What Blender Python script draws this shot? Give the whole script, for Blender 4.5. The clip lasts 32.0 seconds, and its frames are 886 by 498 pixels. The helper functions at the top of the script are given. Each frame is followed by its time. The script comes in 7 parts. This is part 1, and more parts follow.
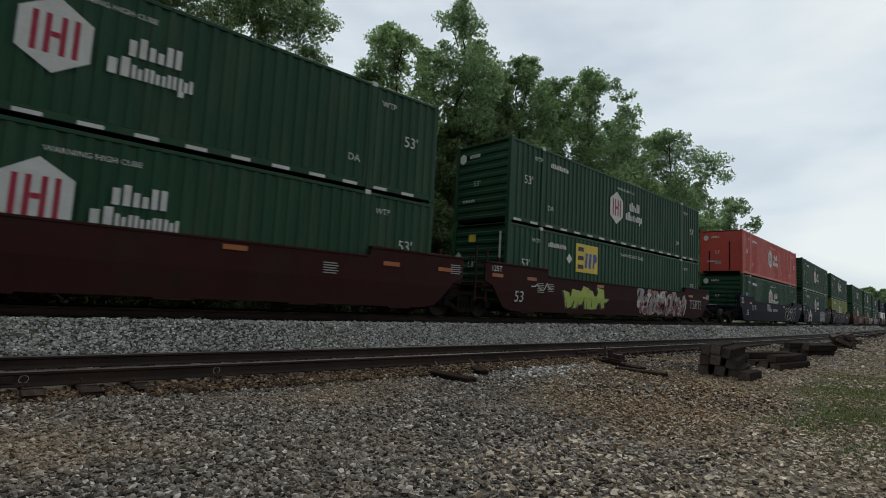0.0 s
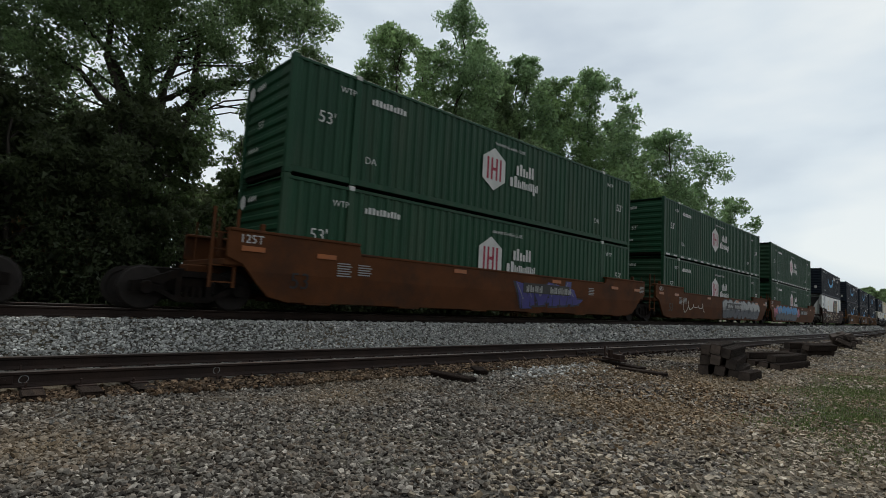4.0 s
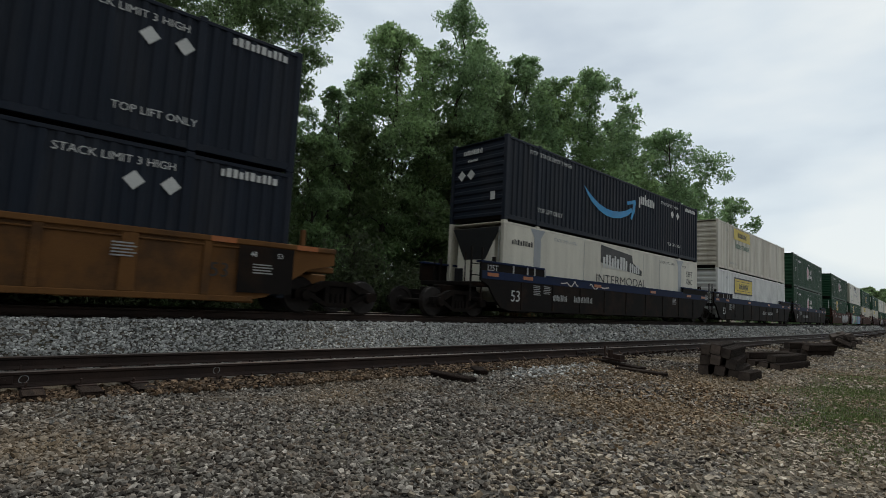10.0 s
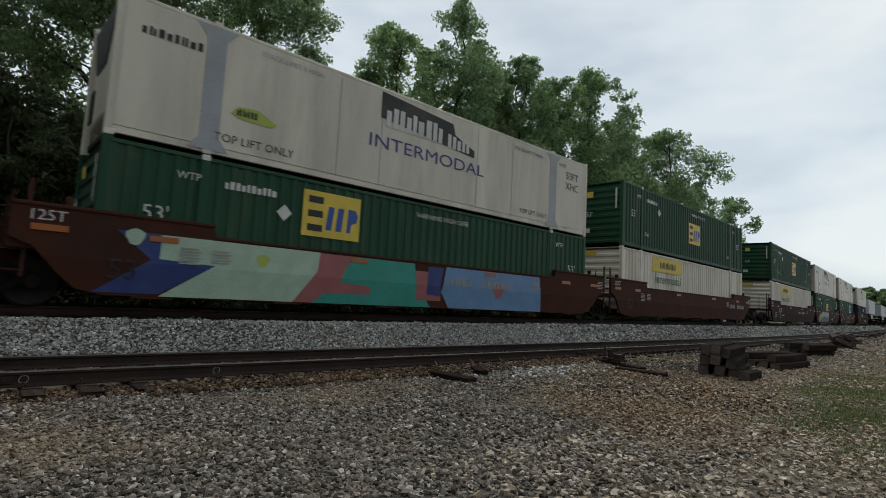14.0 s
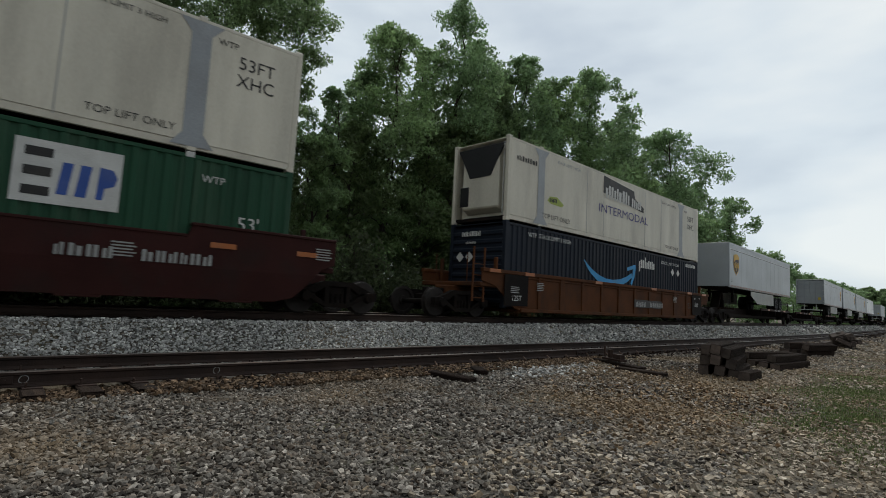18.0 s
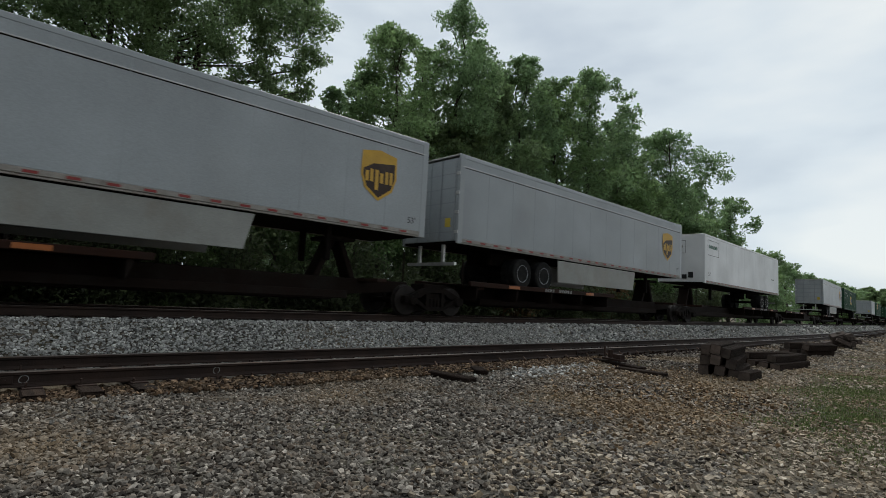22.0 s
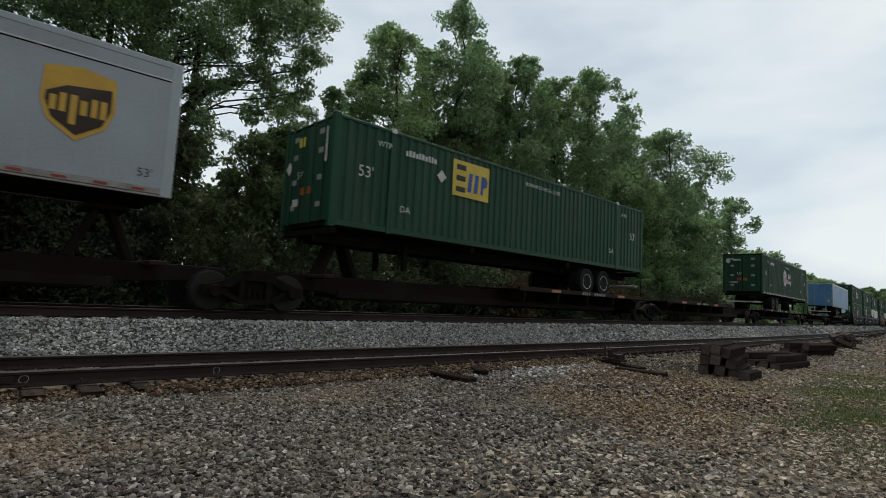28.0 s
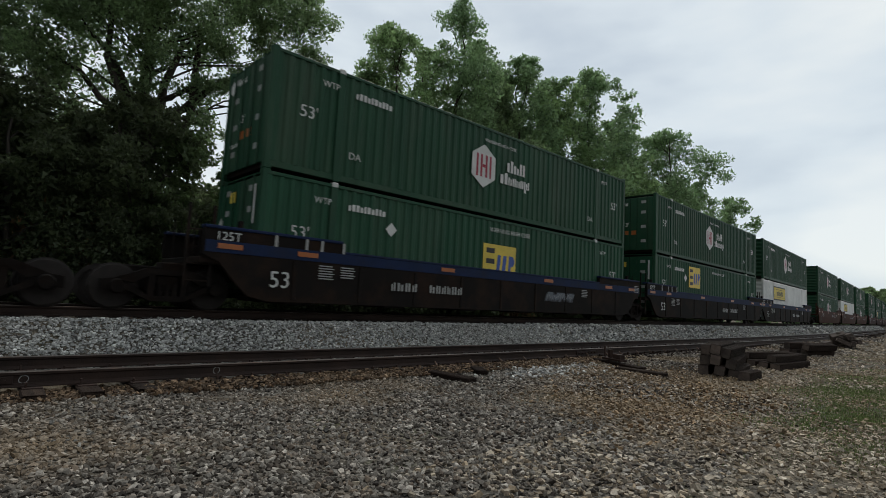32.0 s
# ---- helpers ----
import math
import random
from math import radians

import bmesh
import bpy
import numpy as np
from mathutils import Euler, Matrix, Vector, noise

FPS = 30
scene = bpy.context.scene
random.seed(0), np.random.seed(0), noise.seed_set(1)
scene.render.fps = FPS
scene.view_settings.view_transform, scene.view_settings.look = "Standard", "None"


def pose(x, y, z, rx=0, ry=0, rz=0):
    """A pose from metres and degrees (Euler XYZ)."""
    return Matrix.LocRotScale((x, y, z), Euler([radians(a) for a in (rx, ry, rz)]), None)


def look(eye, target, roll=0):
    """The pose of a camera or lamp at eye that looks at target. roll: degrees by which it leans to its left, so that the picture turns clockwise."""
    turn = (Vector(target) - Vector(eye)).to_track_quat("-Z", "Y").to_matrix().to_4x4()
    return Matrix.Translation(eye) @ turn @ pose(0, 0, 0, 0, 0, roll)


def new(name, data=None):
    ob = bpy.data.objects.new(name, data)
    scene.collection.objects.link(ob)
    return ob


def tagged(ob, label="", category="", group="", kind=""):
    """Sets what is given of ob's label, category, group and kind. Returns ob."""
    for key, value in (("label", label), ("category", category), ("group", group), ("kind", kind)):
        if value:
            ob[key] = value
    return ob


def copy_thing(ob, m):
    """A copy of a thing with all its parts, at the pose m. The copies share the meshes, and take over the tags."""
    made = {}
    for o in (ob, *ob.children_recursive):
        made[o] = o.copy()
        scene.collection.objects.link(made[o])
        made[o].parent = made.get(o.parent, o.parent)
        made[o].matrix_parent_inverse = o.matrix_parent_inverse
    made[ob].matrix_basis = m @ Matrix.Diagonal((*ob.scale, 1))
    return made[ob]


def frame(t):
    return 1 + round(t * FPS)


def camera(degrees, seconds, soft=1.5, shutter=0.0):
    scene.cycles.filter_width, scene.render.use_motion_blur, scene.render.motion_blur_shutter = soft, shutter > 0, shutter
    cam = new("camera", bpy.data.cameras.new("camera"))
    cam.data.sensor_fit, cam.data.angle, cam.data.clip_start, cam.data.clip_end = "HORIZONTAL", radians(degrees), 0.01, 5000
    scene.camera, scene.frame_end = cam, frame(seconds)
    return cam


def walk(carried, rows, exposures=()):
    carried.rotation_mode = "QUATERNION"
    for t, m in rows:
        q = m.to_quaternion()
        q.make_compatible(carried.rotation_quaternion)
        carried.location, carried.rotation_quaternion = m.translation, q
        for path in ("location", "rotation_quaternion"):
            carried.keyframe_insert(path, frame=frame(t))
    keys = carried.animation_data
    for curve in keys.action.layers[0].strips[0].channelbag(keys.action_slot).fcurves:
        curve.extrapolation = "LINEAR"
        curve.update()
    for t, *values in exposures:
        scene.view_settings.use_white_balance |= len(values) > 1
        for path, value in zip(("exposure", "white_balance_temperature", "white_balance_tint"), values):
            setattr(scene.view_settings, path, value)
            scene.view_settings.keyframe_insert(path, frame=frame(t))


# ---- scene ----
import functools
import itertools

# ------------------------------------------------------------ camera
CAM = (0.0, 0.0, 0.4704)
YAW, PITCH, ROLL = 0.9124, 0.0978, 3.02
AIM = (math.cos(YAW) * math.cos(PITCH), math.sin(YAW) * math.cos(PITCH), 0.4704 + math.sin(PITCH))
cam = camera(80.31, 32.0, soft=0.7, shutter=0.07)
walk(cam, [(0.0, look(CAM, AIM, ROLL)), (32.0, look(CAM, AIM, ROLL))], [(0.0, 0.31, 6350, 5), (32.0, 0.31, 6350, 5)])

# ------------------------------------------------------------ the line of the track: an arc
# s runs along the near flank of the train, off is the distance beyond it (away from the viewer)
ARC_R, ARC_X, ARC_Y = 607.23, -40.347, 10.0613
SPEED = 23.513          # metres a second, towards the viewer
MAIN = 1.295            # off of the main track's middle
SIDING = -2.70          # off of the siding's middle
SIDING_Z = -0.609       # its rail top; the main rail top is z = 0


ARC_END = 60.0          # past it the line runs straight


def spot(s, off):
    """World x, y of a place along the line; takes numbers or arrays."""
    s1 = np.minimum(s, ARC_END)
    a, r = (s1 - ARC_X) / ARC_R, ARC_R - off
    return ARC_X + r * np.sin(a) + (s - s1) * np.cos(a), ARC_Y + ARC_R - r * np.cos(a) + (s - s1) * np.sin(a)


def on_line(s, off, z=0.0):
    x, y = spot(s, off)
    return pose(float(x), float(y), z, 0, 0, math.degrees((min(s, ARC_END) - ARC_X) / ARC_R))


# ------------------------------------------------------------ light: an overcast sky, a wide weak sun
world = bpy.data.worlds.new("world")
scene.world = world
world.use_nodes = True
wn, wl = world.node_tree.nodes, world.node_tree.links
wn.clear()
w_out, w_bg = wn.new("ShaderNodeOutputWorld"), wn.new("ShaderNodeBackground")
w_sky = wn.new("ShaderNodeTexSky")
w_sky.sky_type, w_sky.sun_disc = "NISHITA", False
SUN_EL, SUN_ROT = radians(50), radians(48)
w_sky.sun_elevation, w_sky.sun_rotation = SUN_EL, SUN_ROT
w_co, w_map = wn.new("ShaderNodeTexCoord"), wn.new("ShaderNodeMapping")
w_map.inputs["Scale"].default_value = (1.0, 1.0, 2.9)
w_n1, w_n2 = wn.new("ShaderNodeTexNoise"), wn.new("ShaderNodeTexNoise")
for n, sc, det in ((w_n1, 1.9, 3.5), (w_n2, 4.6, 4.0)):
    n.inputs["Scale"].default_value, n.inputs["Detail"].default_value, n.inputs["Roughness"].default_value = sc, det, 0.5
w_ramp, w_mix, w_add = wn.new("ShaderNodeValToRGB"), wn.new("ShaderNodeMixRGB"), wn.new("ShaderNodeMath")
w_add.operation = "MULTIPLY_ADD"
w_add.inputs[1].default_value = 0.35
w_ramp.color_ramp.elements[0].position, w_ramp.color_ramp.elements[0].color = 0.48, (5.5, 6.0, 6.8, 1)
w_ramp.color_ramp.elements[1].position, w_ramp.color_ramp.elements[1].color = 0.80, (8.7, 8.75, 8.8, 1)
w_mid = w_ramp.color_ramp.elements.new(0.645)
w_mid.color = (7.3, 7.7, 8.2, 1)
w_mix.inputs[0].default_value = 0.9
wl.new(w_co.outputs["Generated"], w_map.inputs["Vector"])
wl.new(w_map.outputs[0], w_n1.inputs["Vector"])
wl.new(w_map.outputs[0], w_n2.inputs["Vector"])
wl.new(w_n2.outputs[0], w_add.inputs[0])
wl.new(w_n1.outputs[0], w_add.inputs[2])
wl.new(w_add.outputs[0], w_ramp.inputs[0])
wl.new(w_sky.outputs[0], w_mix.inputs[1])
wl.new(w_ramp.outputs[0], w_mix.inputs[2])
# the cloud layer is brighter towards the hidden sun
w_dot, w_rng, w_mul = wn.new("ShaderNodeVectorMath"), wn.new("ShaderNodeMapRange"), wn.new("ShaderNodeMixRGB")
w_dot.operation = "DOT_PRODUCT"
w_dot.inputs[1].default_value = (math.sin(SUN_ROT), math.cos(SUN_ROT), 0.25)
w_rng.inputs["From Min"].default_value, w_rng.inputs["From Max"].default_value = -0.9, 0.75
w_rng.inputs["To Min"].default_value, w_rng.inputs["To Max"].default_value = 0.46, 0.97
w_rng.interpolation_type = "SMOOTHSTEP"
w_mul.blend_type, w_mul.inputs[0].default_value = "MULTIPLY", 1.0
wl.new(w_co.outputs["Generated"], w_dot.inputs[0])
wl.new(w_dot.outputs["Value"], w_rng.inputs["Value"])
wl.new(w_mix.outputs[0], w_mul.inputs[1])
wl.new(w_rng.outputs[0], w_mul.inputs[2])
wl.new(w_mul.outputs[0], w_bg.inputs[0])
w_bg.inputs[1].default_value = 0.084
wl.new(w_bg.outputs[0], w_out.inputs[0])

sun = new("sun", bpy.data.lights.new("sun", "SUN"))
sun.data.energy, sun.data.angle, sun.data.color = 1.15, radians(18), (1.0, 0.96, 0.9)
sun_way = Vector((math.sin(SUN_ROT) * math.cos(SUN_EL), math.cos(SUN_ROT) * math.cos(SUN_EL), math.sin(SUN_EL)))
sun.matrix_world = look(tuple(sun_way * 50), (0, 0, 0))


# ------------------------------------------------------------ materials
def shader(name, base, rough=0.6, metal=0.0, var=0.25, scale=3.0, bump=0.1, fine=40.0, dirt=None, dirt_amount=0.35,
           tint=0.0, island=0.0, stretch=(1, 1, 1), spec=0.4):
    """A painted, rusty, stony or woody surface: base colour, broad stains, fine grain, relief; tint varies piece by piece."""
    m = bpy.data.materials.new(name)
    m.use_nodes = True
    nt = m.node_tree
    ns, ln = nt.nodes, nt.links
    b = ns["Principled BSDF"]
    b.inputs["Roughness"].default_value, b.inputs["Metallic"].default_value = rough, metal
    b.inputs["Specular IOR Level"].default_value = spec
    co, mp = ns.new("ShaderNodeTexCoord"), ns.new("ShaderNodeMapping")
    mp.inputs["Scale"].default_value = stretch
    ln.new(co.outputs["Object"], mp.inputs["Vector"])
    info = ns.new("ShaderNodeObjectInfo")
    shift = ns.new("ShaderNodeMath")
    shift.operation = "MULTIPLY"
    shift.inputs[1].default_value = 37.0
    ln.new(info.outputs["Random"], shift.inputs[0])
    ln.new(shift.outputs[0], mp.inputs["Location"])
    broad, grain = ns.new("ShaderNodeTexNoise"), ns.new("ShaderNodeTexNoise")
    for n, sc, det in ((broad, scale, 5.0), (grain, fine, 3.0)):
        n.inputs["Scale"].default_value, n.inputs["Detail"].default_value = sc, det
        ln.new(mp.outputs[0], n.inputs["Vector"])
    ramp = ns.new("ShaderNodeValToRGB")
    lo, hi = ramp.color_ramp.elements
    lo.position, hi.position = 0.3, 0.72
    lo.color = (*[c * (1 - var) for c in base], 1)
    hi.color = (*[min(1, c * (1 + var)) for c in base], 1)
    ln.new(broad.outputs[0], ramp.inputs[0])
    colour = ramp.outputs[0]
    if dirt:
        mask, mx = ns.new("ShaderNodeValToRGB"), ns.new("ShaderNodeMixRGB")
        spots = ns.new("ShaderNodeTexNoise")
        spots.inputs["Scale"].default_value, spots.inputs["Detail"].default_value, spots.inputs["Roughness"].default_value = scale * 0.6, 8.0, 0.65
        ln.new(mp.outputs[0], spots.inputs["Vector"])
        mask.color_ramp.elements[0].position, mask.color_ramp.elements[1].position = 0.48, 0.66
        mask.color_ramp.elements[1].color = (dirt_amount, dirt_amount, dirt_amount, 1)
        ln.new(spots.outputs[0], mask.inputs[0])
        ln.new(mask.outputs[0], mx.inputs[0])
        ln.new(colour, mx.inputs[1])
        mx.inputs[2].default_value = (*dirt, 1)
        colour = mx.outputs[0]
    fmx = ns.new("ShaderNodeMixRGB")
    fmx.blend_type, fmx.inputs[0].default_value = "OVERLAY", 0.25
    ln.new(colour, fmx.inputs[1])
    ln.new(grain.outputs[0], fmx.inputs[2])
    colour = fmx.outputs[0]
    if tint or island:
        hsv, rng = ns.new("ShaderNodeHueSaturation"), ns.new("ShaderNodeMapRange")
        amount = tint or island
        rng.inputs["To Min"].default_value, rng.inputs["To Max"].default_value = 1 - amount, 1 + amount
        if island:
            geo = ns.new("ShaderNodeNewGeometry")
            ln.new(geo.outputs["Random Per Island"], rng.inputs["Value"])
        else:
            ln.new(info.outputs["Random"], rng.inputs["Value"])
        ln.new(rng.outputs[0], hsv.inputs["Value"])
        ln.new(colour, hsv.inputs["Color"])
        colour = hsv.outputs[0]
    ln.new(colour, b.inputs["Base Color"])
    if bump:
        bp = ns.new("ShaderNodeBump")
        bp.inputs["Strength"].default_value, bp.inputs["Distance"].default_value = bump, 0.02
        ln.new(grain.outputs[0], bp.inputs["Height"])
        ln.new(bp.outputs[0], b.inputs["Normal"])
    return m


RUST, DUST, SOOT = (0.16, 0.07, 0.03), (0.22, 0.19, 0.15), (0.02, 0.018, 0.016)
MAT = {}


def paint(name, base, rough=0.5, dirt=DUST, amount=0.25, **kw):
    kw.setdefault("var", 0.14)
    kw.setdefault("scale", 0.9)
    MAT[name] = shader(name, base, rough, dirt=dirt, dirt_amount=amount, tint=kw.pop("tint", 0.06), bump=kw.pop("bump", 0.04), **kw)


paint("green", (0.011, 0.054, 0.025), 0.55, spec=0.25, amount=0.10, stretch=(2.2, 1, 0.35))
paint("emp_green", (0.011, 0.058, 0.028), 0.55, spec=0.25, amount=0.10, stretch=(2.2, 1, 0.35))
paint("olive", (0.1716, 0.2028, 0.0218), 0.5, amount=0.15)
paint("red", (0.47, 0.060, 0.044), 0.5, amount=0.12)
paint("navy", (0.0102, 0.0150, 0.0255), 0.6, spec=0.2, amount=0.05, stretch=(2.2, 1, 0.35))
paint("cream", (0.66, 0.62, 0.53), 0.55, dirt=(0.26, 0.17, 0.09), amount=0.42, stretch=(2.2, 1, 0.3))
paint("white_paint", (0.72, 0.72, 0.70), 0.45, amount=0.18)
paint("reefer_white", (0.615, 0.580, 0.485), 0.45, amount=0.30, scale=0.8, stretch=(2.0, 1, 0.35))
paint("grey_steel", (0.30, 0.32, 0.34), 0.45, amount=0.25)
paint("trailer_grey", (0.36, 0.39, 0.41), 0.4, amount=0.12, scale=0.5)
paint("trailer_white", (0.74, 0.75, 0.76), 0.4, amount=0.12, scale=0.5)
paint("trailer_blue", (0.085, 0.23, 0.43), 0.45, amount=0.15, scale=0.5)
paint("maroon", (0.0351, 0.0109, 0.0094), 0.8, spec=0.15, dirt=SOOT, amount=0.4, scale=1.6)
paint("car_navy", (0.0070, 0.0086, 0.0203), 0.75, spec=0.15, dirt=SOOT, amount=0.3, scale=1.6)
paint("car_black", (0.0098, 0.0078, 0.0068), 0.8, spec=0.12, dirt=RUST, amount=0.09, scale=1.6)
paint("car_blue", (0.0095, 0.0190, 0.0560), 0.7, spec=0.15, dirt=SOOT, amount=0.4, scale=1.6)
paint("car_orange", (0.0897, 0.0328, 0.0117), 0.8, spec=0.15, dirt=SOOT, amount=0.5, scale=1.4)
paint("car_yellow", (0.135, 0.063, 0.021), 0.8, spec=0.15, dirt=SOOT, amount=0.55, scale=1.4)
paint("car_brown", (0.0562, 0.0203, 0.0117), 0.8, spec=0.15, dirt=SOOT, amount=0.45, scale=1.4)
paint("car_rust", (0.0281, 0.0125, 0.0086), 0.8, spec=0.15, dirt=SOOT, amount=0.4, scale=1.4)
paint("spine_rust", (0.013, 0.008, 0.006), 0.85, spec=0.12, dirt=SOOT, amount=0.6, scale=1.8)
paint("spine_edge", (0.028, 0.012, 0.0075), 0.8, spec=0.15, dirt=SOOT, amount=0.6, scale=1.3)
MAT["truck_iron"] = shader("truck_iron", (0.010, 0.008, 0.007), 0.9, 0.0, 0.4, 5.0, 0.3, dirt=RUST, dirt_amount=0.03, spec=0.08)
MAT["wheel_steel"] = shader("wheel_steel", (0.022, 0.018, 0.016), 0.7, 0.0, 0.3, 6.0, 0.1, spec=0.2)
MAT["black_unit"] = shader("black_unit", (0.010, 0.010, 0.011), 0.55, 0.0, 0.2, 2.0, 0.05)
MAT["rubber"] = shader("rubber", (0.012, 0.012, 0.012), 0.85, 0.0, 0.3, 6.0, 0.2, dirt=DUST, dirt_amount=0.05, spec=0.15)
MAT["bright_rim"] = shader("bright_rim", (0.55, 0.55, 0.54), 0.35, 0.8, 0.2, 6.0, 0.05)
MAT["aluminium"] = shader("aluminium", (0.56, 0.56, 0.55), 0.4, 0.6, 0.15, 4.0, 0.05, dirt=DUST, dirt_amount=0.3)
MAT["dull_rail"] = shader("dull_rail", (0.30, 0.28, 0.255), 0.55, 0.3, 0.2, 3.0, 0.05, dirt=(0.16, 0.12, 0.09), dirt_amount=0.55)
MAT["skirt"] = shader("skirt", (0.30, 0.305, 0.285), 0.5, 0.0, 0.12, 1.2, 0.03, dirt=DUST, dirt_amount=0.5)


def ink(name, base, rough=0.55, var=0.10):
    MAT[name] = shader(name, base, rough, 0.0, var, 2.5, 0.0, dirt=DUST, dirt_amount=0.12)


ink("white_ink", (0.56, 0.56, 0.54))
ink("stencil", (0.30, 0.30, 0.29))
ink("hub_red", (0.30, 0.014, 0.04))
ink("smile_blue", (0.02, 0.26, 0.56))
ink("sign_yellow", (0.64, 0.48, 0.06))
ink("black_ink", (0.018, 0.017, 0.017))
ink("emp_blue", (0.03, 0.08, 0.32))
ink("deep_green_ink", (0.012, 0.13, 0.075))
ink("purple_ink", (0.05, 0.045, 0.20))
ink("shield_brown", (0.035, 0.017, 0.010))
ink("shield_gold", (0.60, 0.36, 0.05))
ink("orange_reflector", (0.34, 0.10, 0.02), 0.35)
ink("red_reflector", (0.26, 0.030, 0.028), 0.35)
ink("lime", (0.36, 0.44, 0.08))
ink("silver_spray", (0.23, 0.235, 0.24), 0.4)
ink("pale_spray", (0.55, 0.50, 0.44))
ink("blue_spray", (0.03, 0.22, 0.50))
ink("pink_spray", (0.42, 0.10, 0.16))
ink("blue_deep", (0.02, 0.04, 0.16))
ink("dark_spray", (0.022, 0.022, 0.034))
ink("slate_spray", (0.10, 0.11, 0.13))
ink("mint_spray", (0.368, 0.496, 0.384))
ink("teal_spray", (0.032, 0.256, 0.208))
ink("sky_spray", (0.128, 0.24, 0.416))
ink("rose_spray", (0.30, 0.10, 0.10))
ink("tan_spray", (0.44, 0.34, 0.22))
ink("blush_spray", (0.36, 0.23, 0.22))
ink("plum_spray", (0.16, 0.045, 0.055))
ink("maroon_ink", (0.050, 0.014, 0.010))
ink("gold_ink", (0.55, 0.38, 0.10))


# ------------------------------------------------------------ mesh building
def part(name, mesh, material, parent=None, at=None, label=""):
    """ONE mesh object, under a thing or under a part. Alike pieces share their mesh."""
    ob = new(name, mesh)
    if not mesh.materials:
        mesh.materials.append(material)
    if mesh.materials[0] != material:
        ob.material_slots[0].link = "OBJECT"
        ob.material_slots[0].material = material
    ob.parent = parent
    if at is not None:
        ob.matrix_basis = at
    if label:
        ob["label"] = label
    if name in JOINED:
        ob["kind"] = "stuff"
    return ob


JOINED = {"painted_mark", "graffiti", "graffiti_edge", "graffiti_shine", "mural_spot", "number_panel", "end_stencil", "stencil_panel", "reflective_strip", "reflective_tape", "emblem_bar", "spring_set",
          "wall_seam", "sign_row", "badge_row", "sign_line", "end_name", "sign_blue"}


def thing(name, label, category, group=""):
    return tagged(new(name), label, category, group)


def bm_mesh(bm, name="mesh"):
    me = bpy.data.meshes.new(name)
    bm.to_mesh(me)
    bm.free()
    return me


def raw_mesh(verts, faces, name="mesh", smooth=False):
    me = bpy.data.meshes.new(name)
    me.from_pydata([tuple(v) for v in verts], [], faces)
    if smooth:
        me.polygons.foreach_set("use_smooth", [True] * len(me.polygons))
    me.update()
    return me


def add_box(bm, x0, x1, y0, y1, z0, z1, bevel=0.0):
    m = Matrix.LocRotScale(((x0 + x1) / 2, (y0 + y1) / 2, (z0 + z1) / 2), None, (x1 - x0, y1 - y0, z1 - z0))
    got = bmesh.ops.create_cube(bm, size=1.0, matrix=m)
    if bevel:
        edges = {e for v in got["verts"] for e in v.link_edges}
        bmesh.ops.bevel(bm, geom=list(edges), offset=bevel, segments=1, affect="EDGES")


@functools.lru_cache(None)
def box(x0, x1, y0, y1, z0, z1, bevel=0.008):
    bm = bmesh.new()
    add_box(bm, x0, x1, y0, y1, z0, z1, bevel)
    return bm_mesh(bm, "box")


@functools.lru_cache(None)
def boxes(rows, bevel=0.0):
    bm = bmesh.new()
    for r in rows:
        add_box(bm, *r, bevel)
    return bm_mesh(bm, "boxes")


@functools.lru_cache(None)
def slab(outline, y0, y1, bevel=0.01):
    """An outline in x and z, given thickness from y0 to y1."""
    bm = bmesh.new()
    f = bm.faces.new([bm.verts.new((x, y0, z)) for x, z in outline])
    got = bmesh.ops.extrude_face_region(bm, geom=[f])
    bmesh.ops.translate(bm, verts=[v for v in got["geom"] if isinstance(v, bmesh.types.BMVert)], vec=(0, y1 - y0, 0))
    bmesh.ops.recalc_face_normals(bm, faces=bm.faces)
    if bevel:
        bmesh.ops.bevel(bm, geom=[e for e in bm.edges if e.calc_face_angle(0) > 0.5], offset=bevel, segments=1, affect="EDGES")
    return bm_mesh(bm, "slab")


def turned(profile, sides=24, axis="y", smooth=False):
    """A lathe: profile rows of (along, radius)."""
    verts, faces = [], []
    for a, r in profile:
        for k in range(sides):
            t = 2 * math.pi * k / sides
            verts.append((r * math.cos(t), a, r * math.sin(t)) if axis == "y" else (a, r * math.cos(t), r * math.sin(t)) if axis == "x"
                         else (r * math.cos(t), r * math.sin(t), a))
    for i in range(len(profile) - 1):
        for k in range(sides):
            k2 = (k + 1) % sides
            faces.append((i * sides + k, i * sides + k2, (i + 1) * sides + k2, (i + 1) * sides + k))
    faces.append(tuple(range(sides))[::-1])
    faces.append(tuple(range((len(profile) - 1) * sides, len(profile) * sides)))
    me = raw_mesh(verts, faces, "turned", smooth)
    bm = bmesh.new()
    bm.from_mesh(me)
    bmesh.ops.recalc_face_normals(bm, faces=bm.faces)
    bm.to_mesh(me)
    bm.free()
    return me


def poly_sheet(polys, y=0.0, lift=0.0):
    """Flat painted shapes in x and z that face -y; lift lays each one over the last."""
    verts, faces = [], []
    for p in polys:
        n = len(verts)
        verts += [(x, y - lift * len(faces), z) for x, z in p]
        area = sum(a[0] * b[1] - b[0] * a[1] for a, b in zip(p, p[1:] + p[:1]))
        idx = list(range(n, n + len(p)))
        faces.append(idx if area > 0 else idx[::-1])
    return raw_mesh(verts, faces, "sheet")


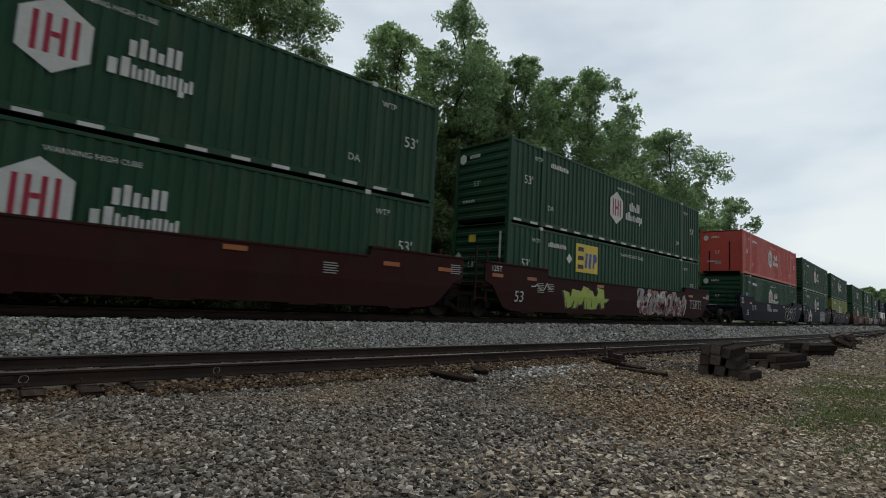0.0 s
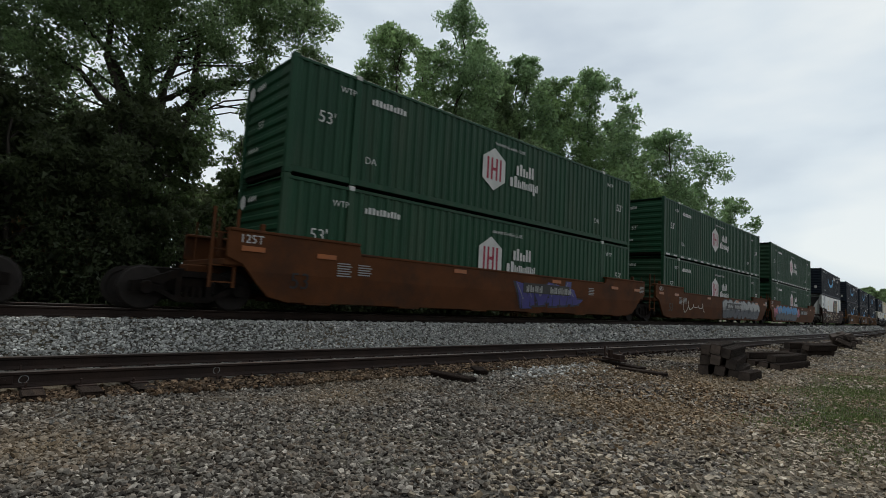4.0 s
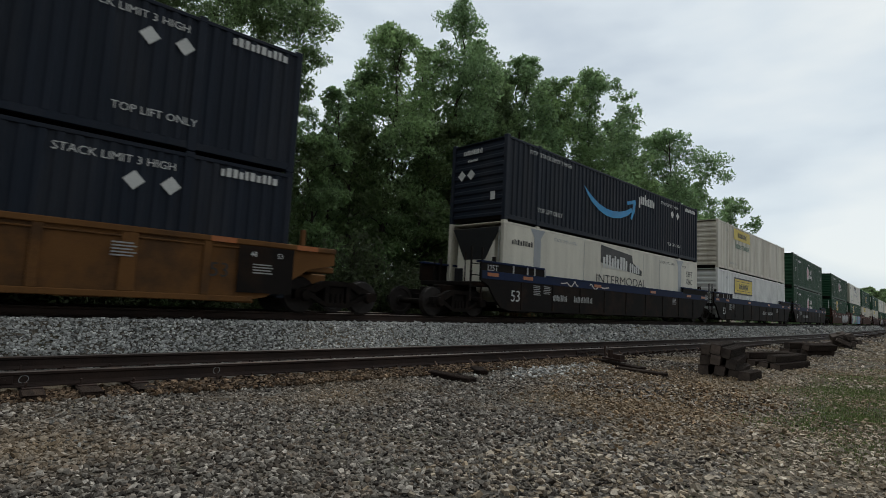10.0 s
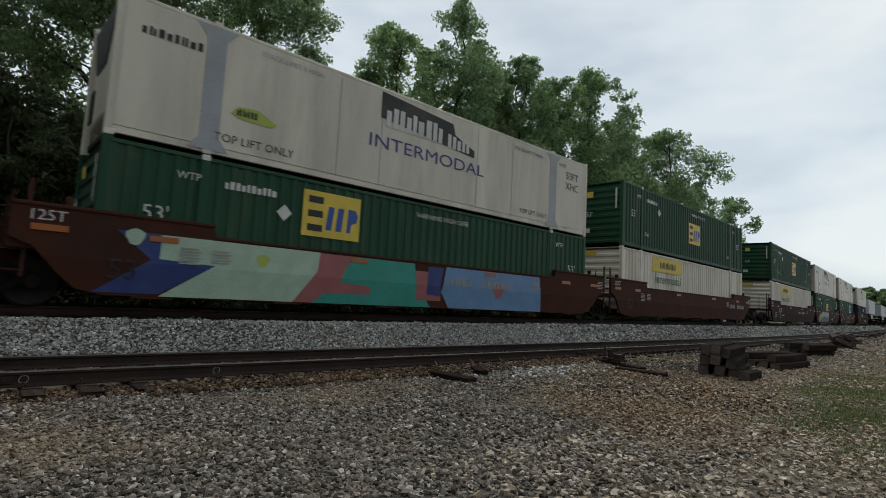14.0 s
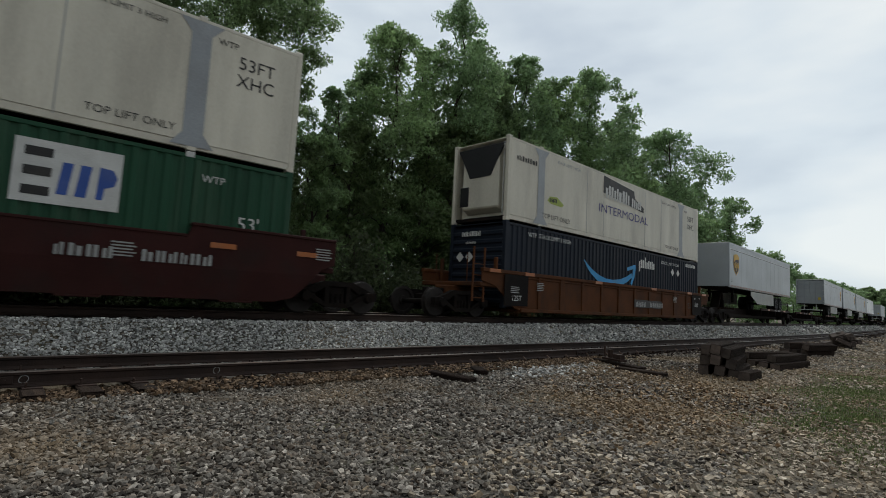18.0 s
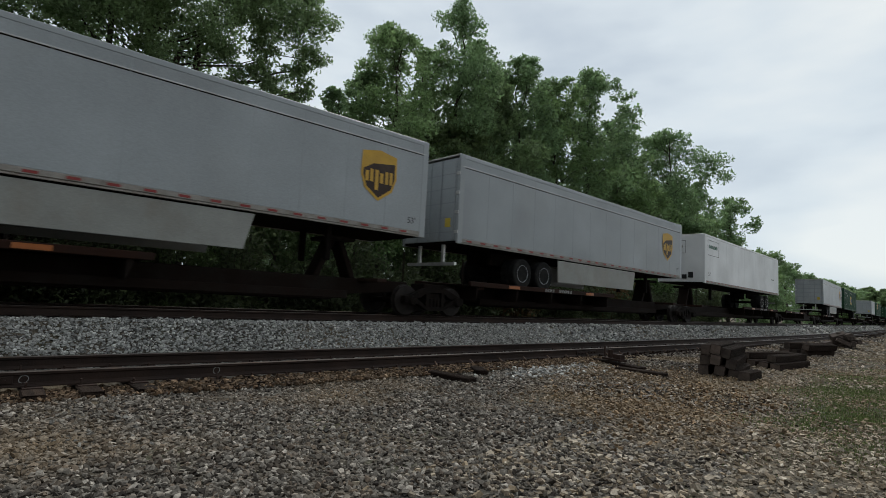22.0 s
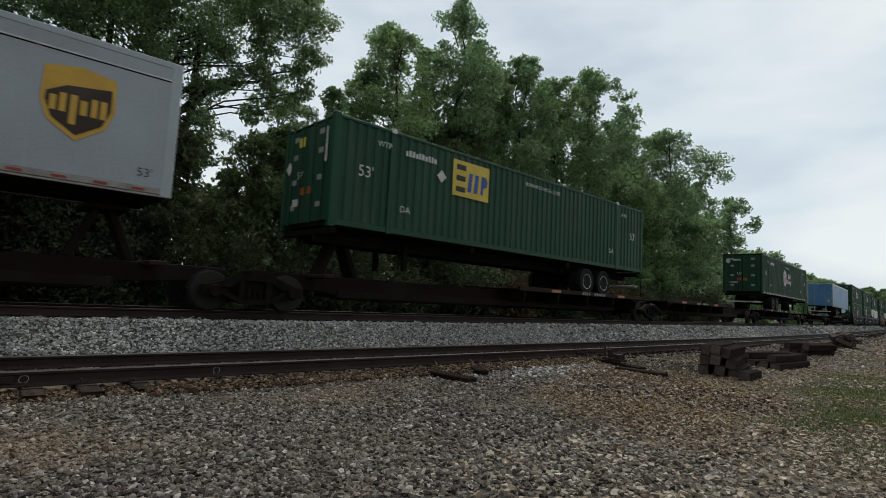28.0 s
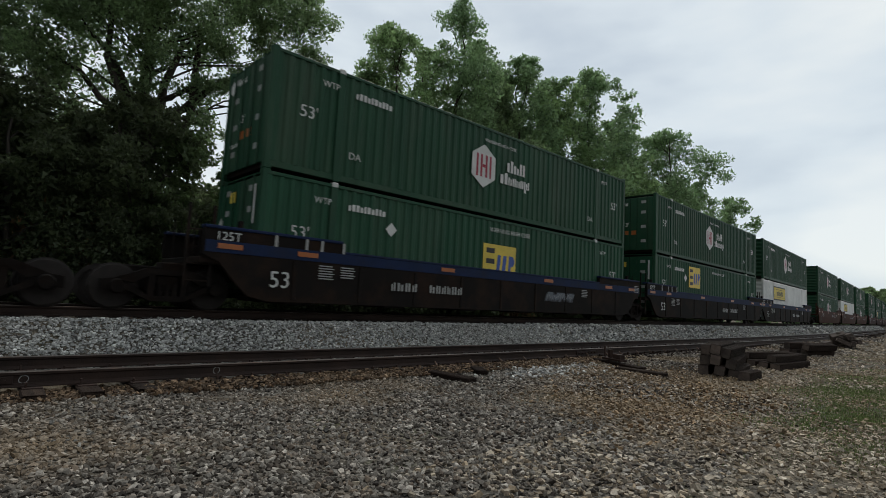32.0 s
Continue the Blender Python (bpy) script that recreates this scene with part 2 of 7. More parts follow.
@functools.lru_cache(None)
def lettering(words, size, stretch=1.0):
    """Upright writing that faces -y, centred, from the built-in font."""
    cu = bpy.data.curves.new("lettering", "FONT")
    cu.body, cu.size, cu.align_x, cu.align_y, cu.resolution_u = words, size, "CENTER", "CENTER", 4 if size >= 0.35 else 2
    ob = bpy.data.objects.new("lettering", cu)
    me = bpy.data.meshes.new_from_object(ob)
    bpy.data.objects.remove(ob)
    bpy.data.curves.remove(cu)
    me.materials.clear()
    co = np.zeros(len(me.vertices) * 3, "f")
    me.vertices.foreach_get("co", co)
    co = co.reshape(-1, 3)
    co = np.stack([co[:, 0] * stretch, np.zeros(len(co)), co[:, 1]], -1)
    me.vertices.foreach_set("co", co.astype("f").ravel())
    me.update()
    return me


@functools.lru_cache(None)
def bar_row(count, w, h, gap, kind=0):
    """Plain upright bars that stand for marks not lettered here, a pair for each character."""
    polys, x = [], 0.0
    for k in range(count):
        ww = w * (0.8 + 0.35 * ((k * 7 + kind * 3) % 4) / 3)
        polys += [[(x + a, b) for a, b in p] for p in upright_bars(ww, h, (k + kind) % 3)]
        x += ww + gap
    mid = (x - gap) / 2
    return poly_sheet([[(a - mid, b) for a, b in p] for p in polys])


def upright_bars(w, h, turn):
    """Upright bars side by side, one a little shorter than the rest."""
    n = max(1, min(3, round(w / max(h, 0.01) * 2.6)))
    e = w / (n + 0.45 * (n - 1))
    return [[(1.45 * e * k, 0), (1.45 * e * k + e, 0), (1.45 * e * k + e, h * (0.8 if k == turn else 1)), (1.45 * e * k, h * (0.8 if k == turn else 1))] for k in range(n)]


@functools.lru_cache(None)
def name_block(w, h, drop, bridge):
    e = w * 0.4
    polys = upright_bars(w, h, bridge)
    if drop:
        polys.append([(0, -drop), (e, -drop), (e, 0), (0, 0)])
    return poly_sheet(polys)


def name_row(parent, sizes, gap, at, material):
    """A painted name as plain strokes, each character a piece of its own; sizes: width, height, drop below the line."""
    x = -(sum(q[0] for q in sizes) + gap * (len(sizes) - 1)) / 2
    for k, (w, h, drop) in enumerate(sizes):
        part("name_block", name_block(w, h, drop, k % 3), material, parent, at @ Matrix.Translation((x, 0, 0)))
        x += w + gap


# ------------------------------------------------------------ containers, 53 feet long
CL, CW, CH = 16.154, 2.59, 2.896
LIFT = (1.85, CL - 2.25)      # the lifting posts, from the leading end


@functools.lru_cache(None)
def rib_wall(length, height, pitch, depth, flat=0.34):
    """A pressed steel wall in x and z with upright ribs; its crests lie in y = 0, its troughs behind."""
    n = max(1, round(length / pitch))
    p = length / n
    xs, ys = [], []
    for k in range(n):
        for f, y in ((0.0, 0.0), (flat, 0.0), (0.5, depth), (0.5 + flat, depth)):
            xs.append((k + f) * p)
            ys.append(y)
    xs.append(length)
    ys.append(0.0)
    verts = [(x, y, 0.0) for x, y in zip(xs, ys)] + [(x, y, height) for x, y in zip(xs, ys)]
    m = len(xs)
    faces = [(i, i + 1, m + i + 1, m + i) for i in range(m - 1)]
    return raw_mesh(verts, faces, "rib_wall")


@functools.lru_cache(None)
def louvre_wall(width, height, rows):
    """An end wall with level pressed ribs, in y and z, facing -x."""
    prof, h = [], height / rows
    for k in range(rows):
        prof += [(0.0, k * h), (0.0, k * h + 0.32 * h), (0.045, k * h + 0.48 * h), (0.045, k * h + 0.82 * h)]
    prof.append((0.0, height))
    verts = [(x, -width / 2, z) for x, z in prof] + [(x, width / 2, z) for x, z in prof]
    m = len(prof)
    return raw_mesh(verts, [(i, i + 1, m + i + 1, m + i) for i in range(m - 1)], "louvre_wall")


def flat_at(x, z, y=-CW / 2 - 0.006):
    """A place on the near flank, x from the leading end, z from the container's foot."""
    return pose(x - CL / 2, y, z)


END_TURN = pose(0, 0, 0, 0, 0, -90)       # turns a mark that faces -y to face -x


def end_at(y, z, x=-CL / 2 - 0.012):
    return Matrix.Translation((x, y, z)) @ END_TURN


def reefer_pillar():
    w, f = 0.20, 0.42
    pts = [(-f, 0), (f, 0), (w, 0.28), (w, CH - 0.5), (f + 0.02, CH - 0.22), (-f - 0.02, CH - 0.22), (-w, CH - 0.5), (-w, 0.28)]
    return poly_sheet([pts])


PILLAR = reefer_pillar()
HEX = poly_sheet([[(0.63 * math.sin(k * math.pi / 3), 0.70 * math.cos(k * math.pi / 3)) for k in range(6)]])
HEX_INK = poly_sheet([[(s * 0.26, -0.36), (s * 0.35, -0.36), (s * 0.35, 0.36), (s * 0.26, 0.36)] for s in (-1, 1)] + [[(s * 0.07, -0.36), (s * 0.16, -0.36), (s * 0.16, 0.36), (s * 0.07, 0.36)] for s in (-1, 1)]
                     + [[(-0.065, -0.05), (0.065, -0.05), (0.065, 0.05), (-0.065, 0.05)]])


def swoosh():
    """A curved arrow: a pointed bow and an angled head; x from the box's leading end."""
    mid = ((4.80, 2.02, 0.02), (5.05, 1.80, 0.13), (5.40, 1.58, 0.20), (5.90, 1.37, 0.26), (6.50, 1.24, 0.29), (7.10, 1.22, 0.30), (7.70, 1.30, 0.28), (8.25, 1.46, 0.24), (8.72, 1.68, 0.19))
    edge = []
    for k, (x, z, w) in enumerate(mid):
        p, q = mid[max(0, k - 1)], mid[min(len(mid) - 1, k + 1)]
        d = math.hypot(q[0] - p[0], q[1] - p[1])
        nx, nz = -(q[1] - p[1]) / d * w / 2, (q[0] - p[0]) / d * w / 2
        edge.append(((x - nx, z - nz), (x + nx, z + nz)))
    quads = [[a[0], b[0], b[1], a[1]] for a, b in zip(edge, edge[1:])]
    head = [[(8.26, 1.98), (8.30, 1.84), (8.84, 1.96), (9.05, 2.13), (9.00, 2.17)], [(8.84, 1.96), (8.74, 1.60), (8.60, 1.30), (8.72, 1.22), (8.98, 1.62), (9.08, 2.05), (9.05, 2.13)]]
    return poly_sheet(quads + head)


SWOOSH = swoosh()
DIAMOND = poly_sheet([[(0, -0.19), (0.19, 0), (0, 0.19), (-0.19, 0)]])
SHIELD = poly_sheet([[(-0.55, 0.56), (0, 0.66), (0.55, 0.56), (0.57, -0.05), (0.44, -0.40), (0, -0.70), (-0.44, -0.40), (-0.57, -0.05)]])
SHIELD_IN = poly_sheet([[(-0.49, 0.10), (-0.20, 0.27), (0.49, 0.36), (0.50, -0.05), (0.38, -0.35), (0, -0.61), (-0.38, -0.35), (-0.50, -0.05)]])
LEAF_BADGE = poly_sheet([[(-0.5, -0.05), (-0.35, 0.12), (0.1, 0.16), (0.55, -0.06), (0.42, -0.16), (-0.3, -0.14)]])


def mark(name, mesh, ink_name, parent, at, label=""):
    return part(name, mesh, MAT[ink_name], parent, at, label)


def common_marks(c, ink_name="white_ink", small="53'", low=False):
    for x in (1.0, CL - 0.95):
        mark("size_mark", lettering(small, 0.42), ink_name, c, flat_at(x, 1.53))
    for x in (1.55, CL - 1.75):
        mark("lift_mark", lettering("WTP", 0.22), ink_name, c, flat_at(x, 2.38))
    for x in (2.35, CL - 2.75):
        mark("weight_mark", lettering("DA", 0.26), ink_name, c, flat_at(x, 0.74))
    mark("number_panel", bar_row(10, 0.085, 0.17, 0.035), ink_name, c, flat_at(2.85, 2.26))


def hub_marks(c, olive=False):
    mark("emblem", HEX, "white_ink", c, flat_at(7.15, 1.56), "white hexagon emblem with red bars")
    mark("emblem_bar", HEX_INK, "hub_red", c, flat_at(7.15, 1.56, -CW / 2 - 0.011))
    name_row(c, ((0.30, 0.40, 0), (0.26, 0.28, 0), (0.27, 0.40, 0)), 0.05, flat_at(8.75, 1.60), MAT["white_ink"])
    name_row(c, ((0.36, 0.38, 0), (0.18, 0.27, 0), (0.27, 0.27, 0), (0.27, 0.27, 0), (0.27, 0.27, 0.12)), 0.04, flat_at(8.72, 1.17), MAT["white_ink"])
    mark("warning", lettering("WARNING HIGH CUBE", 0.15), "white_ink", c, flat_at(7.95, 2.42))
    common_marks(c)
    mark("end_emblem", HEX, "white_ink", c, end_at(0.92, 2.38) @ Matrix.Diagonal((0.28, 1, 0.28, 1)))
    mark("end_stencil", bar_row(4, 0.10, 0.14, 0.03), "white_ink", c, end_at(0.35, 2.36))
    mark("end_stencil", bar_row(5, 0.09, 0.10, 0.03, 1), "white_ink", c, end_at(0.55, 0.75))
    mark("end_size", lettering("53'", 0.28), "white_ink", c, end_at(0.20, 1.40))


def emp_marks(c, x=4.9, back="sign_yellow", z=2.05):
    mark("sign", poly_sheet([[(-0.80, -0.55), (0.80, -0.55), (0.80, 0.55), (-0.80, 0.55)]]), back, c, flat_at(x, z), "square yellow sign")
    e = [[(-0.66, z0), (-0.26, z0), (-0.26, z0 + 0.16), (-0.66, z0 + 0.16)] for z0 in (-0.42, -0.08, 0.26)]
    mark("sign_black", poly_sheet(e), "black_ink", c, flat_at(x, z, -CW / 2 - 0.011))
    m = [[(-0.17, -0.36), (-0.01, -0.36), (0.05, 0.22), (-0.11, 0.22)], [(0.10, -0.36), (0.27, -0.36), (0.33, 0.22), (0.16, 0.22)],
         [(0.42, -0.36), (0.53, -0.36), (0.55, -0.14), (0.70, -0.08), (0.74, 0.08), (0.66, 0.22), (0.45, 0.24)]]
    mark("sign_blue", poly_sheet(m, 0.0, 0.0003), "emp_blue", c, flat_at(x, z, -CW / 2 - 0.011))
    mark("placard", DIAMOND, "white_ink", c, flat_at(3.65, 1.95))
    mark("warning", lettering("WARNING HIGH CUBE", 0.20), "white_ink", c, flat_at(8.6, 2.48))
    common_marks(c)
    mark("end_sign", box(-0.16, 0.16, -0.003, 0.003, -0.13, 0.13, 0), back, c, end_at(0.30, 2.36))
    mark("end_placard", DIAMOND, "white_ink", c, end_at(0.95, 1.72))
    mark("end_size", lettering("53'", 0.28), "white_ink", c, end_at(0.30, 1.45))
    mark("end_plate", box(-0.18, 0.18, -0.003, 0.003, -0.10, 0.10, 0), "white_ink", c, end_at(0.45, 0.72))
    mark("edge_stripe", box(-0.04, 0.04, -0.003, 0.003, -0.45, 0.45, 0), "white_ink", c, end_at(-0.98, 2.10))


def navy_marks(c, high=True, extra=False):
    mark("swoosh", SWOOSH, "smile_blue", c, flat_at(0.0, 0.0), "blue curved arrow")
    name_row(c, ((0.29, 0.36, 0.18), (0.18, 0.36, 0), (0.10, 0.50, 0), (0.46, 0.36, 0), (0.30, 0.36, 0)), 0.055, flat_at(10.15, 2.08), MAT["white_ink"])
    mark("limit", lettering("STACK LIMIT 3 HIGH", 0.22), "white_ink", c, flat_at(12.65, 2.50))
    mark("limit", lettering("STACK LIMIT 3 HIGH", 0.22), "white_ink", c, flat_at(2.85, 2.56))
    mark("lift_only", lettering("TOP LIFT ONLY", 0.22), "white_ink", c, flat_at(13.2, 0.58))
    mark("lift_only", lettering("TOP LIFT ONLY", 0.22), "white_ink", c, flat_at(2.55, 0.58))
    for x in (12.95, 13.6):
        mark("placard", DIAMOND, "white_ink", c, flat_at(x, 2.12))
    mark("number_panel", bar_row(10, 0.09, 0.19, 0.04), "white_ink", c, flat_at(CL - 1.0, 2.52))
    mark("lift_mark", lettering("WTP", 0.22), "white_ink", c, flat_at(1.45, 2.55))
    mark("end_name", bar_row(6, 0.12, 0.17, 0.03, 1), "white_ink", c, end_at(0.25, 2.42))
    mark("end_stencil", bar_row(7, 0.05, 0.08, 0.02), "white_ink", c, end_at(0.25, 2.16))
    for y in (0.75, 0.30):
        mark("end_placard", DIAMOND, "white_ink", c, end_at(y, 1.70))
    mark("end_plate", box(-0.10, 0.10, -0.003, 0.003, -0.14, 0.14, 0), "white_ink", c, end_at(-0.75, 0.85))


def freight_marks(c, plain=False):
    """Yellow sign boards on a ribbed white box."""
    y1 = -CW / 2 - 0.006
    if plain:
        mark("sign", poly_sheet([[(-1.75, -0.34), (1.75, -0.34), (1.75, 0.34), (-1.75, 0.34)]]), "sign_yellow", c, flat_at(4.7, 2.37), "yellow sign board")
        mark("sign_row", bar_row(6, 0.24, 0.30, 0.07, 1), "black_ink", c, flat_at(4.7, 2.22, y1 - 0.006))
        mark("word", lettering("Intermodal", 0.62, 1.1), "deep_green_ink", c, flat_at(4.8, 1.68))
    else:
        mark("sign", poly_sheet([[(-1.95, -0.52), (1.95, -0.52), (1.95, 0.52), (-1.95, 0.52)]]), "black_ink", c, flat_at(5.0, 2.02), "yellow sign board with a black border")
        mark("sign_face", poly_sheet([[(-1.86, -0.43), (1.86, -0.43), (1.86, 0.43), (-1.86, 0.43)]]), "sign_yellow", c, flat_at(5.0, 2.02, y1 - 0.005))
        mark("sign_row", bar_row(6, 0.26, 0.34, 0.07, 1), "black_ink", c, flat_at(5.0, 1.84, y1 - 0.010))
        mark("sign_line", boxes(((-1.6, 1.5, -0.002, 0.002, 0.28, 0.30), (-1.5, 1.6, -0.002, 0.002, -0.30, -0.28))), "black_ink", c, flat_at(5.0, 2.02, y1 - 0.010))
        mark("word", lettering("Intermodal", 0.55, 1.1), "deep_green_ink", c, flat_at(5.0, 1.12))
    mark("lift_mark", lettering("WTP", 0.20), "grey_steel", c, flat_at(1.6, 2.40))
    mark("lift_only", lettering("TOP LIFT ONLY", 0.20), "grey_steel", c, flat_at(2.9, 0.45))
    mark("end_sign", box(-0.42, 0.42, -0.003, 0.003, -0.10, 0.10, 0), "sign_yellow", c, end_at(0.35, 2.62))


def cold_marks(c, ink_name="purple_ink"):
    y1 = -CW / 2 - 0.006
    for x in LIFT:
        mark("pillar", PILLAR, "grey_steel", c, flat_at(x, 0.10), "grey lifting pillar")
    mark("word", lettering("INTERMODAL", 0.50, 1.42), ink_name, c, flat_at(8.0, 1.34))
    mark("name_shadow", poly_sheet([[(-1.75, -0.1), (1.85, -0.42), (1.85, -0.2), (1.0, 0.10), (0.9, 0.42), (-1.75, 0.62)]]), "black_ink", c, flat_at(7.9, 2.12))
    name_row(c, ((0.40, 0.56, 0), (0.40, 0.56, 0), (0.14, 0.56, 0), (0.50, 0.56, 0), (0.36, 0.56, 0)), 0.06, flat_at(7.35, 1.82, y1 - 0.005), MAT["white_ink"])
    name_row(c, ((0.14, 0.52, 0), (0.34, 0.38, 0), (0.30, 0.38, 0)), 0.06, flat_at(9.05, 1.78, y1 - 0.005), MAT["white_ink"])
    mark("badge", LEAF_BADGE, "lime", c, flat_at(2.75, 1.07), "green leaf badge")
    mark("badge_row", bar_row(3, 0.13, 0.15, 0.03), "black_ink", c, flat_at(2.60, 1.00, y1 - 0.005))
    mark("lift_only", lettering("TOP LIFT ONLY", 0.26), "black_ink", c, flat_at(2.85, 0.43))
    mark("lift_only", lettering("TOP LIFT ONLY", 0.22), "black_ink", c, flat_at(12.8, 0.42))
    mark("limit", lettering("STACK LIMIT 3 HIGH", 0.17), "grey_steel", c, flat_at(3.6, 2.55))
    mark("limit", lettering("STACK LIMIT 3 HIGH", 0.17), "black_ink", c, flat_at(CL - 3.7, 2.52))
    mark("size_mark", lettering("53FT\nXHC", 0.40), "black_ink", c, flat_at(CL - 1.05, 1.95))
    mark("lift_mark", lettering("WTP", 0.20), "black_ink", c, flat_at(CL - 1.7, 2.48))
    mark("number_panel", bar_row(8, 0.10, 0.18, 0.05), "black_ink", c, flat_at(1.0, 2.12))
    for x in (4.9, 6.2, 9.9, 11.6):
        mark("seam", box(-0.008, 0.008, -0.002, 0.002, 0.16, CH - 0.2, 0), "grey_steel", c, flat_at(x, 0, -CW / 2 - 0.003))


def gold_marks(c):
    y1 = -CW / 2 - 0.006
    for x in LIFT:
        mark("pillar", PILLAR, "grey_steel", c, flat_at(x, 0.10), "grey lifting pillar")
    arc = [(-2.05, -1.30)] + [(-2.05 + 1.9 * (1 - math.cos(u * math.pi / 2)), -1.30 + 2.45 * math.sin(u * math.pi / 2)) for u in (0.15, 0.3, 0.45, 0.6, 0.75, 0.9)]
    mark("panel", poly_sheet([arc + [(0.35, 1.16), (1.95, 1.16), (1.72, 0.2), (1.25, -1.30)]]), "black_ink", c, flat_at(10.4, 1.45), "black rounded panel")
    mark("panel_stripe", poly_sheet([[(1.95, 1.16), (2.5, 1.16), (2.2, 0.0), (1.75, -1.30), (1.25, -1.30), (1.72, 0.2)]]), "gold_ink", c, flat_at(10.4, 1.45))
    mark("panel_arc", poly_sheet([[(-1.72, 0.2), (-1.1, 0.85), (-0.45, 1.16), (-0.75, 1.16), (-1.3, 0.92), (-1.85, 0.35)]]), "hub_red", c, flat_at(10.4, 1.45, y1 - 0.005))
    mark("slogan", lettering("THE GOLD\nSTANDARD\nIN SERVICE", 0.32), "gold_ink", c, flat_at(10.25, 1.83, y1 - 0.005))
    mono = [[(-0.28, -0.55), (-0.20, -0.55), (-0.20, 0.55), (-0.28, 0.55)], [(-0.20, 0.47), (0.22, 0.47), (0.22, 0.55), (-0.20, 0.55)],
            [(0.14, 0.0), (0.22, 0.0), (0.22, 0.47), (0.14, 0.47)], [(-0.20, -0.05), (0.28, -0.05), (0.28, 0.03), (-0.20, 0.03)], [(0.20, -0.35), (0.28, -0.35), (0.28, -0.05), (0.20, -0.05)],
            [(-0.05, -0.40), (0.28, -0.40), (0.28, -0.33), (-0.05, -0.33)]]
    mark("monogram", poly_sheet(mono), "gold_ink", c, flat_at(4.65, 1.80), "gold monogram strokes")
    mark("number_panel", bar_row(4, 0.17, 0.26, 0.05), "black_ink", c, flat_at(1.0, 1.75))
    mark("number_panel", bar_row(6, 0.15, 0.26, 0.05, 1), "black_ink", c, flat_at(1.05, 1.35))
    mark("limit", lettering("STACK LIMIT 3 HIGH", 0.16), "grey_steel", c, flat_at(0.95, 2.45))
    mark("size_mark", lettering("53FT\nXHC", 0.22), "black_ink", c, flat_at(CL - 0.9, 1.5))


KINDS = {
    # paint, rib pitch, rib depth, marks, label
    "hub": ("green", 0.285, 0.036, hub_marks, "dark green ribbed steel container with white hexagon emblem"),
    "emp": ("emp_green", 0.285, 0.036, emp_marks, "green ribbed steel container with square yellow sign"),
    "emp_mid": ("emp_green", 0.285, 0.036, lambda c: emp_marks(c, 8.1, "sign_yellow", 1.47), "green ribbed steel container with square yellow sign amidships"),
    "emp_far": ("emp_green", 0.285, 0.036, lambda c: emp_marks(c, 11.95, "white_ink", 2.0), "green ribbed steel container with square white sign"),
    "olive": ("olive", 0.285, 0.036, hub_marks, "faded olive yellow ribbed steel container"),
    "red": ("red", 0.285, 0.036, hub_marks, "faded red ribbed steel container with hexagon emblem"),
    "navy": ("navy", 0.270, 0.036, navy_marks, "dark navy ribbed steel container with blue curved arrow"),
    "cream": ("cream", 0.300, 0.030, lambda c: freight_marks(c, True), "cream white ribbed steel container with yellow sign"),
    "sign": ("white_paint", 0.300, 0.030, freight_marks, "white ribbed steel container with yellow sign board"),
    "cold": ("reefer_white", 0, 0, cold_marks, "white smooth refrigerated container with grey pillars"),
    "cold_black": ("reefer_white", 0, 0, lambda c: cold_marks(c, "black_ink"), "off-white smooth refrigerated container with black lettering"),
    "gold": ("white_paint", 0, 0, gold_marks, "white refrigerated container with black and gold panel"),
}


